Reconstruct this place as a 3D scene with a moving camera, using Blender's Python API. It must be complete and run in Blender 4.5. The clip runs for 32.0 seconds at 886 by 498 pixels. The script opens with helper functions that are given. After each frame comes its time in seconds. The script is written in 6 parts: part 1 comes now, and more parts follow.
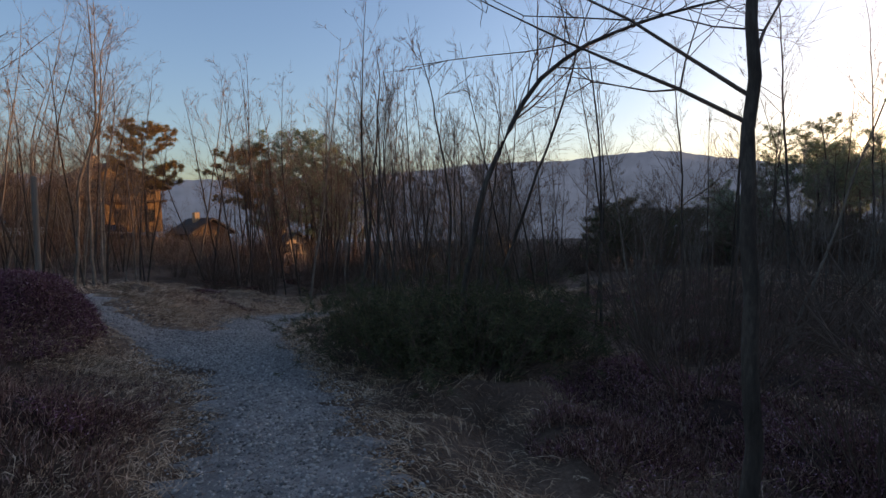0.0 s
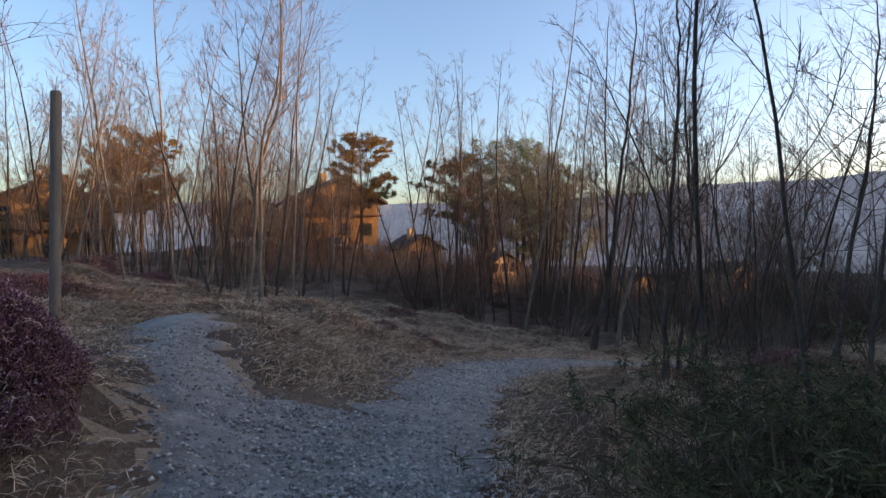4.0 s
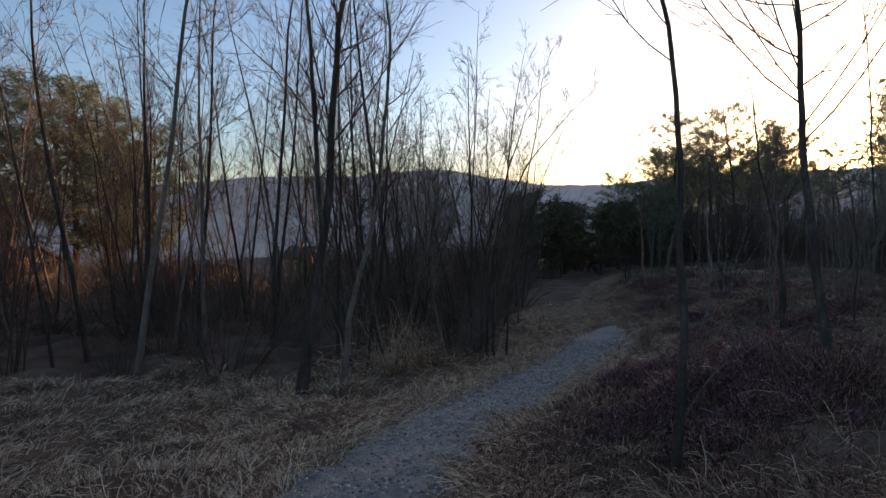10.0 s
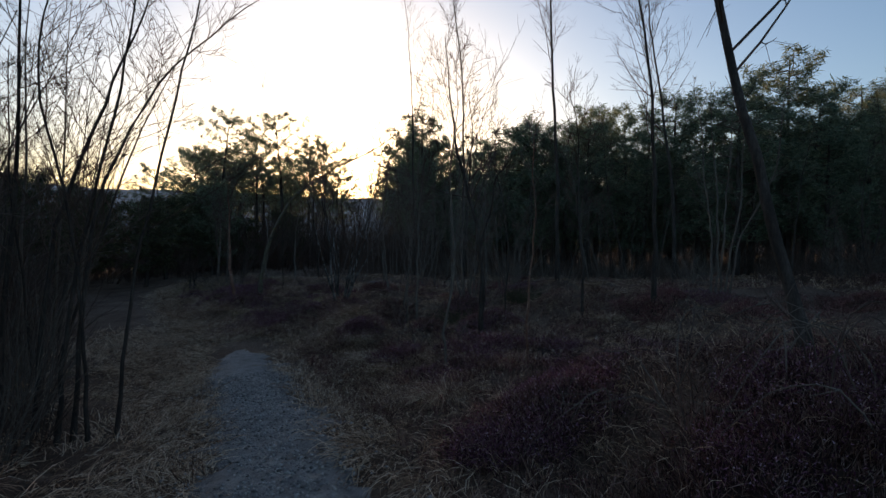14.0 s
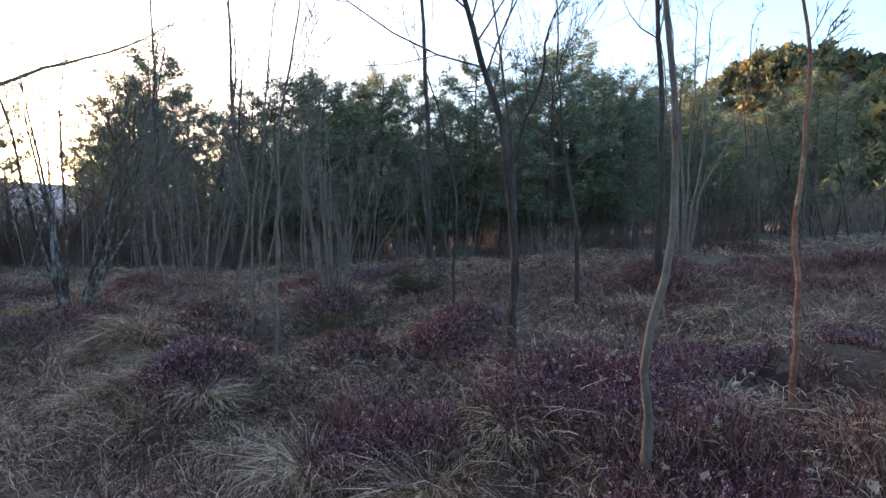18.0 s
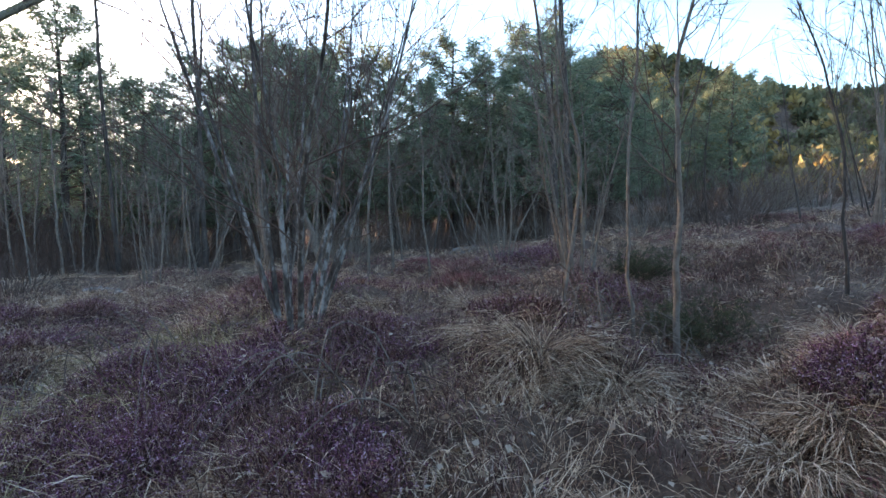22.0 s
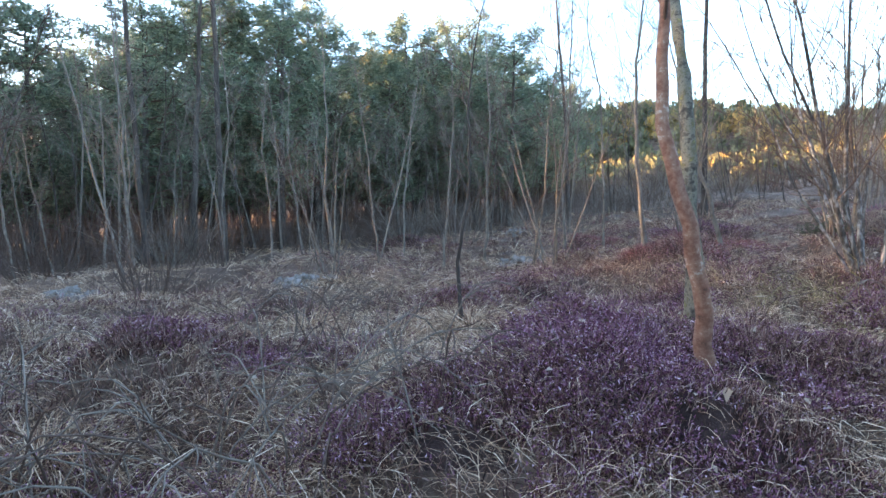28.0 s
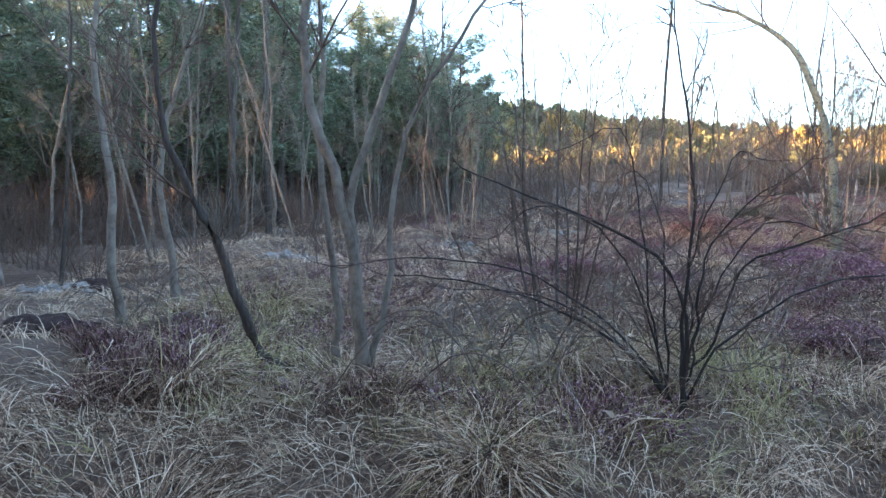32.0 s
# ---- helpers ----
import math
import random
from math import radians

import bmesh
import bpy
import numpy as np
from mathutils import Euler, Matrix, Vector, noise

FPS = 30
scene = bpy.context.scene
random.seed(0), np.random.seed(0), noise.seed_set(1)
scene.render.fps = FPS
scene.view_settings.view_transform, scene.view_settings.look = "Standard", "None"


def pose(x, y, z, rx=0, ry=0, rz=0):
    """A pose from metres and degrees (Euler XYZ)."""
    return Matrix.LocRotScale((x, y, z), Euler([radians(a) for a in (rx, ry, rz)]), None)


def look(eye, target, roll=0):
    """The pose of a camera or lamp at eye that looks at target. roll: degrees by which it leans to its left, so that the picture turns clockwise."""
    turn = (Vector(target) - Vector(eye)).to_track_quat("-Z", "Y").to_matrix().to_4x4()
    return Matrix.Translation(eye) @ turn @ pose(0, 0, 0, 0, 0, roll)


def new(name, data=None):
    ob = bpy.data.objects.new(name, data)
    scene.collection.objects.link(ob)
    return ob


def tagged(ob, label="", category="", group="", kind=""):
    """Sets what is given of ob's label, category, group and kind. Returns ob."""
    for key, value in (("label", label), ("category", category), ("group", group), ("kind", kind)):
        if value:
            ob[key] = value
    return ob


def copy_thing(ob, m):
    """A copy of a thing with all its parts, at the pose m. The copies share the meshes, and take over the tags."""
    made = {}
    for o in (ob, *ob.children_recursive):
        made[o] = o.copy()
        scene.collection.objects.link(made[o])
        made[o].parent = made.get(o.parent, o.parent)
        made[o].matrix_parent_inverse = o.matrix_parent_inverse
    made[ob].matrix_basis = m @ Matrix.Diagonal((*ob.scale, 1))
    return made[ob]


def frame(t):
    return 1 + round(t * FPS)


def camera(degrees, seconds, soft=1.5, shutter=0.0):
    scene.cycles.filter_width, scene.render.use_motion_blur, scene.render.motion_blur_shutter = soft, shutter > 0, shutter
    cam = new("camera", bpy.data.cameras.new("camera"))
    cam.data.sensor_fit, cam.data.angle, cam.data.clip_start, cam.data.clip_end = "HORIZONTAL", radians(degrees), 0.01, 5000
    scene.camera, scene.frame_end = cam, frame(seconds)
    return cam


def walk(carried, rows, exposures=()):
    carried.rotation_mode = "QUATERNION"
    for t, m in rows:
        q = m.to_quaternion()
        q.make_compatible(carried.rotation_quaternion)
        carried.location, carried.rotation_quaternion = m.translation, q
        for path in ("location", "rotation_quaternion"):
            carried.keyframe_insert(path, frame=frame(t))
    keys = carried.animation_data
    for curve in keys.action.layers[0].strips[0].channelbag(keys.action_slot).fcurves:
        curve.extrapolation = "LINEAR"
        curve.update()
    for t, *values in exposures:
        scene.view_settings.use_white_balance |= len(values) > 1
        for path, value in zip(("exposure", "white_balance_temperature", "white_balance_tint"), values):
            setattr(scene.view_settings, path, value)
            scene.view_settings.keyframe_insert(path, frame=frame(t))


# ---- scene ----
cam = camera(79.8, 32.0)


def held(eye, yaw, pitch, roll):
    """The pose of the carried camera, from its heading (to the left of +y), its pitch and its lean."""
    y, p = radians(yaw), radians(pitch)
    ahead = Vector((-math.sin(y) * math.cos(p), math.cos(y) * math.cos(p), math.sin(p)))
    return look(eye, Vector(eye) + ahead, roll)


PATH = [
    (0, (-0.000, 0.002, 1.420), -0.74, -3.81, -1.29),
    (0.5, (-0.179, 0.725, 1.350), 0.48, -3.48, -0.82),
    (1, (-0.371, 1.479, 1.274), 2.27, -3.02, -0.21),
    (1.5, (-0.583, 2.247, 1.201), 4.88, -2.86, 0.14),
    (2, (-0.793, 2.992, 1.136), 9.56, -2.39, 0.66),
    (2.5, (-0.965, 3.681, 1.082), 14.86, -1.50, 1.33),
    (3, (-1.152, 4.288, 1.028), 17.53, -1.43, 0.39),
    (3.5, (-1.409, 4.859, 0.976), 19.64, -1.07, 0.40),
    (4, (-1.675, 5.373, 0.938), 21.16, -1.05, -0.06),
    (4.5, (-1.922, 5.864, 0.901), 22.10, -0.65, -0.45),
    (6.5, (-3.002, 8.159, 0.753), 16.99, 0.16, 0.96),
    (7, (-3.352, 8.821, 0.710), 11.65, -0.10, 0.15),
    (7.5, (-3.646, 9.501, 0.664), 5.76, -0.49, -0.35),
    (8, (-3.884, 10.186, 0.610), 1.33, -1.26, -0.35),
    (8.5, (-4.083, 10.846, 0.546), -3.34, -1.92, -0.70),
    (9, (-4.183, 11.505, 0.464), -8.52, -2.61, -1.09),
    (9.5, (-4.194, 12.156, 0.364), -14.78, -2.90, -1.35),
    (10, (-4.248, 12.777, 0.262), -23.59, -2.70, -1.63),
    (10.5, (-4.336, 13.383, 0.166), -32.61, -2.38, -1.98),
    (11, (-4.391, 14.054, 0.077), -41.09, -2.19, -1.27),
    (11.5, (-4.377, 14.703, -0.004), -50.57, -2.45, -0.67),
    (12, (-4.204, 15.319, -0.083), -54.37, -2.33, -0.99),
    (12.5, (-3.982, 15.914, -0.150), -58.92, -2.39, -1.16),
    (13, (-3.736, 16.480, -0.208), -64.38, -2.41, -0.44),
    (13.5, (-3.461, 16.998, -0.267), -69.75, -1.67, 1.29),
    (14, (-3.133, 17.522, -0.347), -74.01, -1.28, 1.45),
    (14.5, (-2.683, 18.034, -0.426), -82.12, -0.82, 0.50),
    (15, (-2.133, 18.464, -0.518), -91.10, -0.74, -0.20),
    (15.5, (-1.562, 18.806, -0.614), -97.00, -0.71, -0.52),
    (17.5, (0.925, 20.402, -0.926), -102.86, -2.05, 1.39),
    (18, (1.532, 20.880, -1.029), -103.54, -1.30, 1.03),
    (18.5, (2.087, 21.318, -1.130), -105.04, -1.28, -0.09),
    (19, (2.592, 21.785, -1.212), -106.58, -1.35, 0.59),
    (19.5, (3.090, 22.305, -1.255), -107.90, -1.33, 1.13),
    (20, (3.577, 22.832, -1.275), -108.12, -1.06, 1.22),
    (20.5, (4.008, 23.382, -1.281), -109.65, -1.27, 0.67),
    (21, (4.348, 24.042, -1.264), -111.07, -1.45, -0.15),
    (21.5, (4.658, 24.753, -1.246), -114.07, -1.58, -0.61),
    (22, (5.003, 25.423, -1.251), -119.13, -2.22, -1.10),
    (22.5, (5.363, 26.079, -1.271), -124.52, -2.98, -1.17),
    (23, (5.774, 26.714, -1.297), -129.92, -2.71, -1.22),
    (23.5, (6.204, 27.359, -1.331), -134.40, -2.95, -0.38),
    (24, (6.731, 27.951, -1.373), -136.80, -2.66, 0.03),
    (24.5, (7.231, 28.473, -1.411), -138.01, -2.27, -0.05),
    (25, (7.700, 28.912, -1.435), -139.32, -2.76, 0.04),
    (25.5, (8.238, 29.306, -1.417), -139.77, -2.93, -0.44),
    (26, (8.813, 29.700, -1.391), -141.41, -3.57, -0.88),
    (26.5, (9.370, 30.165, -1.367), -142.94, -3.43, -2.25),
    (28.5, (11.246, 32.510, -1.459), -148.64, -3.48, -0.41),
    (29, (11.676, 33.054, -1.474), -151.39, -3.93, -0.32),
    (29.5, (12.131, 33.595, -1.481), -153.76, -4.47, -0.03),
    (30, (12.668, 34.098, -1.478), -156.04, -4.61, 0.21),
    (30.5, (13.207, 34.605, -1.487), -158.75, -5.13, 0.54),
    (31, (13.750, 35.106, -1.505), -160.28, -4.51, 0.60),
    (31.5, (14.288, 35.594, -1.515), -161.52, -3.76, 0.69),
    (32, (14.824, 36.077, -1.525), -165.46, -4.99, 0.40),
]
EXPOSURE = [(0, 1.5, 7600, 26), (4, 2.15, 7750, 26), (7, 2.4, 7850, 26), (8, 2.15, 7850, 25), (9, 1.9, 7850, 24), (10, 1.6, 7700, 22), (11, 1.25, 7500, 20), (12, 1.0, 7300, 18), (14, 0.95, 7200, 16), (15.5, 1.0, 7200, 16), (17.5, 3.0, 7500, 21), (20, 3.6, 7600, 21), (22, 3.65, 7500, 20), (24, 3.95, 7600, 20), (26, 4.45, 7700, 21), (29, 4.4, 7650, 21), (32, 4.5, 7650, 21)]
walk(cam, [(t, held(eye, yaw, pitch, roll)) for t, eye, yaw, pitch, roll in PATH], EXPOSURE)

# ---- sky and sun: a low evening sun behind the pines ----
SUN_WAY = Vector((0.894, 0.439, 0.0896)).normalized()
world = bpy.data.worlds.new("evening_sky")
scene.world = world
world.use_nodes = True
wn = world.node_tree
sky = wn.nodes.new("ShaderNodeTexSky")
sky.sky_type = "NISHITA"
sky.sun_disc = False
sky.sun_elevation = math.asin(SUN_WAY.z)
sky.sun_rotation = math.atan2(SUN_WAY.x, SUN_WAY.y)
sky.air_density, sky.dust_density, sky.ozone_density = 1.0, 1.8, 3.0
wn.links.new(sky.outputs[0], wn.nodes["Background"].inputs[0])
wn.nodes["Background"].inputs[1].default_value = 0.15
sun_data = bpy.data.lights.new("sun", "SUN")
sun_data.energy, sun_data.angle, sun_data.color = 2.4, radians(0.6), (1.0, 0.66, 0.36)
sun = new("sun", sun_data)
sun.matrix_world = look(SUN_WAY * 100, (0, 0, 0))


# ---- materials ----
def material(name, rough=0.9, spec=0.2):
    m = bpy.data.materials.new(name)
    m.use_nodes = True
    b = m.node_tree.nodes["Principled BSDF"]
    b.inputs["Roughness"].default_value = rough
    b.inputs["Specular IOR Level"].default_value = spec
    return m, m.node_tree, b


def ramp_node(nt, stops):
    r = nt.nodes.new("ShaderNodeValToRGB")
    e = r.color_ramp.elements
    while len(e) < len(stops):
        e.new(0.5)
    for k, (pos, col) in enumerate(stops):
        e[k].position, e[k].color = pos, (*col, 1)
    return r


def noise_node(nt, scale, detail=6, rough=0.6, stretch=None):
    n = nt.nodes.new("ShaderNodeTexNoise")
    n.inputs["Scale"].default_value, n.inputs["Detail"].default_value, n.inputs["Roughness"].default_value = scale, detail, rough
    c = nt.nodes.new("ShaderNodeTexCoord")
    if stretch:
        mp = nt.nodes.new("ShaderNodeMapping")
        mp.inputs["Scale"].default_value = stretch
        nt.links.new(c.outputs["Object"], mp.inputs["Vector"])
        nt.links.new(mp.outputs["Vector"], n.inputs["Vector"])
    else:
        nt.links.new(c.outputs["Object"], n.inputs["Vector"])
    return n


def bump(nt, b, src, strength, distance):
    u = nt.nodes.new("ShaderNodeBump")
    u.inputs["Strength"].default_value, u.inputs["Distance"].default_value = strength, distance
    nt.links.new(src, u.inputs["Height"])
    nt.links.new(u.outputs[0], b.inputs["Normal"])


def mottled(name, stops, scale=3.0, fine=40.0, rough=0.9, spec=0.2, relief=0.5, depth=0.02, stretch=None):
    """A surface with two scales of variation: patches and grain."""
    m, nt, b = material(name, rough, spec)
    n1, n2 = noise_node(nt, scale, 5, 0.6, stretch), noise_node(nt, fine, 6, 0.7, stretch)
    mix = nt.nodes.new("ShaderNodeMath")
    mix.operation = "MULTIPLY_ADD"
    mix.inputs[1].default_value, mix.inputs[2].default_value = 0.45, 0.0
    add = nt.nodes.new("ShaderNodeMath")
    add.operation = "MULTIPLY_ADD"
    add.inputs[1].default_value = 0.55
    nt.links.new(n2.outputs[0], mix.inputs[0])
    nt.links.new(n1.outputs[0], add.inputs[0])
    nt.links.new(mix.outputs[0], add.inputs[2])
    r = ramp_node(nt, stops)
    nt.links.new(add.outputs[0], r.inputs[0])
    nt.links.new(r.outputs[0], b.inputs["Base Color"])
    if relief:
        bump(nt, b, n2.outputs[0], relief, depth)
    return m


def strewn(name, stops, rough=0.8, spec=0.15, through_light=0.0):
    """Many small pieces in one mesh, each with a colour of its own."""
    m, nt, b = material(name, rough, spec)
    g = nt.nodes.new("ShaderNodeNewGeometry")
    r = ramp_node(nt, stops)
    nt.links.new(g.outputs["Random Per Island"], r.inputs[0])
    nt.links.new(r.outputs[0], b.inputs["Base Color"])
    if through_light:
        tr = nt.nodes.new("ShaderNodeBsdfTranslucent")
        ms = nt.nodes.new("ShaderNodeMixShader")
        ms.inputs[0].default_value = through_light
        out = nt.nodes["Material Output"]
        nt.links.new(r.outputs[0], tr.inputs[0])
        nt.links.new(b.outputs[0], ms.inputs[1])
        nt.links.new(tr.outputs[0], ms.inputs[2])
        nt.links.new(ms.outputs[0], out.inputs[0])
    return m


M_GROUND = mottled("heath_soil", [(0.25, (0.03, 0.018, 0.012)), (0.45, (0.105, 0.064, 0.044)), (0.6, (0.21, 0.14, 0.098)), (0.8, (0.38, 0.28, 0.20))], 0.9, 28, relief=0.9, depth=0.05)
M_SOIL = mottled("trodden_soil", [(0.3, (0.17, 0.112, 0.073)), (0.5, (0.33, 0.235, 0.16)), (0.7, (0.45, 0.345, 0.25))], 1.6, 45, relief=0.8, depth=0.03)
M_GRAVEL = mottled("gravel_bed", [(0.3, (0.12, 0.113, 0.106)), (0.5, (0.28, 0.258, 0.24)), (0.72, (0.45, 0.415, 0.38))], 6, 90, rough=0.95, relief=1.0, depth=0.02)
M_STONE = strewn("crushed_stone", [(0.0, (0.12, 0.113, 0.106)), (0.4, (0.27, 0.25, 0.23)), (0.8, (0.40, 0.37, 0.335)), (1.0, (0.52, 0.485, 0.44))], 0.85, 0.25)
M_GRASS = strewn("dry_grass", [(0.0, (0.03, 0.016, 0.011)), (0.4, (0.17, 0.085, 0.05)), (0.7, (0.52, 0.315, 0.19)), (1.0, (0.92, 0.69, 0.47))], 0.75, 0.2, 0.25)
M_GRASS_PALE = strewn("bleached_grass", [(0.0, (0.04, 0.021, 0.014)), (0.35, (0.26, 0.145, 0.088)), (0.65, (0.63, 0.42, 0.27)), (1.0, (0.94, 0.745, 0.54))], 0.75, 0.2, 0.25)
M_GRASS_GREEN = strewn("sedge", [(0.0, (0.12, 0.10, 0.035)), (0.5, (0.34, 0.27, 0.11)), (1.0, (0.56, 0.45, 0.22))], 0.7, 0.2, 0.25)
M_HEATHER = strewn("heather_twigs", [(0.0, (0.025, 0.012, 0.010)), (0.45, (0.12, 0.055, 0.046)), (0.75, (0.27, 0.145, 0.115)), (1.0, (0.55, 0.39, 0.32))], 0.85, 0.1, 0.15)
M_FLOWER = strewn("heather_flowers", [(0.0, (0.05, 0.017, 0.030)), (0.5, (0.18, 0.062, 0.10)), (0.85, (0.40, 0.19, 0.26)), (1.0, (0.70, 0.50, 0.55))], 0.8, 0.1, 0.25)
M_FLOWER_RED = strewn("russet_heather", [(0.0, (0.14, 0.042, 0.045)), (0.5, (0.30, 0.10, 0.105)), (1.0, (0.48, 0.25, 0.22))], 0.8, 0.1, 0.25)
M_BARK = mottled("grey_brown_bark", [(0.3, (0.022, 0.016, 0.013)), (0.5, (0.066, 0.05, 0.04)), (0.75, (0.18, 0.148, 0.12))], 8, 60, stretch=(1, 1, 0.25), depth=0.01)
M_BARK_DARK = mottled("dark_thorn_bark", [(0.3, (0.012, 0.009, 0.008)), (0.5, (0.035, 0.027, 0.023)), (0.75, (0.085, 0.07, 0.06))], 8, 60, stretch=(1, 1, 0.25), depth=0.008)
M_BARK_PALE = mottled("pale_birch_bark", [(0.3, (0.05, 0.036, 0.028)), (0.45, (0.145, 0.112, 0.086)), (0.7, (0.27, 0.225, 0.18))], 9, 40, stretch=(1, 1, 0.6), depth=0.006)
M_BARK_RED = mottled("reddish_bark", [(0.34, (0.08, 0.04, 0.028)), (0.46, (0.22, 0.10, 0.065)), (0.56, (0.30, 0.165, 0.11)), (0.64, (0.46, 0.38, 0.31))], 7, 38, rough=0.8, relief=0.6, depth=0.006)
M_BARK_MOSS = mottled("mossy_lichened_bark", [(0.36, (0.035, 0.03, 0.022)), (0.45, (0.10, 0.082, 0.06)), (0.5, (0.2, 0.172, 0.12)), (0.57, (0.115, 0.095, 0.055)), (0.66, (0.30, 0.265, 0.085))], 9, 34, relief=0.9, depth=0.012)
M_BARK_MOTTLED = mottled("mottled_hazel_bark", [(0.36, (0.03, 0.024, 0.02)), (0.5, (0.10, 0.08, 0.065)), (0.6, (0.30, 0.28, 0.25))], 9, 24, stretch=(1, 1, 0.5), depth=0.006)
M_TWIG = mottled("twig_bark", [(0.3, (0.065, 0.04, 0.03)), (0.7, (0.16, 0.105, 0.08))], 3, 30, relief=0.0)
M_TWIG_PALE = mottled("pale_twig_bark", [(0.3, (0.11, 0.085, 0.065)), (0.7, (0.26, 0.205, 0.16))], 3, 30, relief=0.0)
M_NEEDLE = strewn("pine_needles", [(0.0, (0.07, 0.095, 0.06)), (0.5, (0.155, 0.195, 0.12)), (0.9, (0.24, 0.28, 0.175)), (1.0, (0.30, 0.32, 0.20))], 0.6, 0.3, 0.45)
M_NEEDLE_RUST = strewn("rusty_needles", [(0.0, (0.10, 0.055, 0.018)), (0.5, (0.22, 0.13, 0.04)), (1.0, (0.34, 0.22, 0.075))], 0.7, 0.2, 0.3)
M_JUNIPER = strewn("juniper_needles", [(0.0, (0.028, 0.03, 0.014)), (0.6, (0.07, 0.074, 0.032)), (1.0, (0.15, 0.14, 0.065))], 0.7, 0.2, 0.1)
M_CANOPY = strewn("far_canopy", [(0.0, (0.09, 0.105, 0.06)), (0.4, (0.17, 0.17, 0.095)), (0.62, (0.26, 0.23, 0.12)), (0.85, (0.32, 0.23, 0.095)), (1.0, (0.42, 0.29, 0.10))], 0.9, 0.1, 0.3)
M_LEAF = strewn("dead_leaves", [(0.0, (0.14, 0.08, 0.045)), (0.6, (0.30, 0.20, 0.13)), (1.0, (0.46, 0.36, 0.27))], 0.7, 0.2, 0.2)
M_POST = mottled("weathered_post", [(0.3, (0.10, 0.08, 0.065)), (0.6, (0.22, 0.185, 0.15)), (0.8, (0.32, 0.28, 0.24))], 4, 35, stretch=(3, 3, 0.3), depth=0.006)
M_CUSHION = mottled("heather_mat", [(0.3, (0.02, 0.011, 0.009)), (0.55, (0.06, 0.033, 0.027)), (0.8, (0.14, 0.09, 0.07))], 6, 60, relief=1.0, depth=0.03)
M_ROCK = mottled("pale_rubble", [(0.3, (0.13, 0.115, 0.10)), (0.6, (0.29, 0.265, 0.235)), (0.8, (0.44, 0.41, 0.37))], 3, 25, depth=0.03)


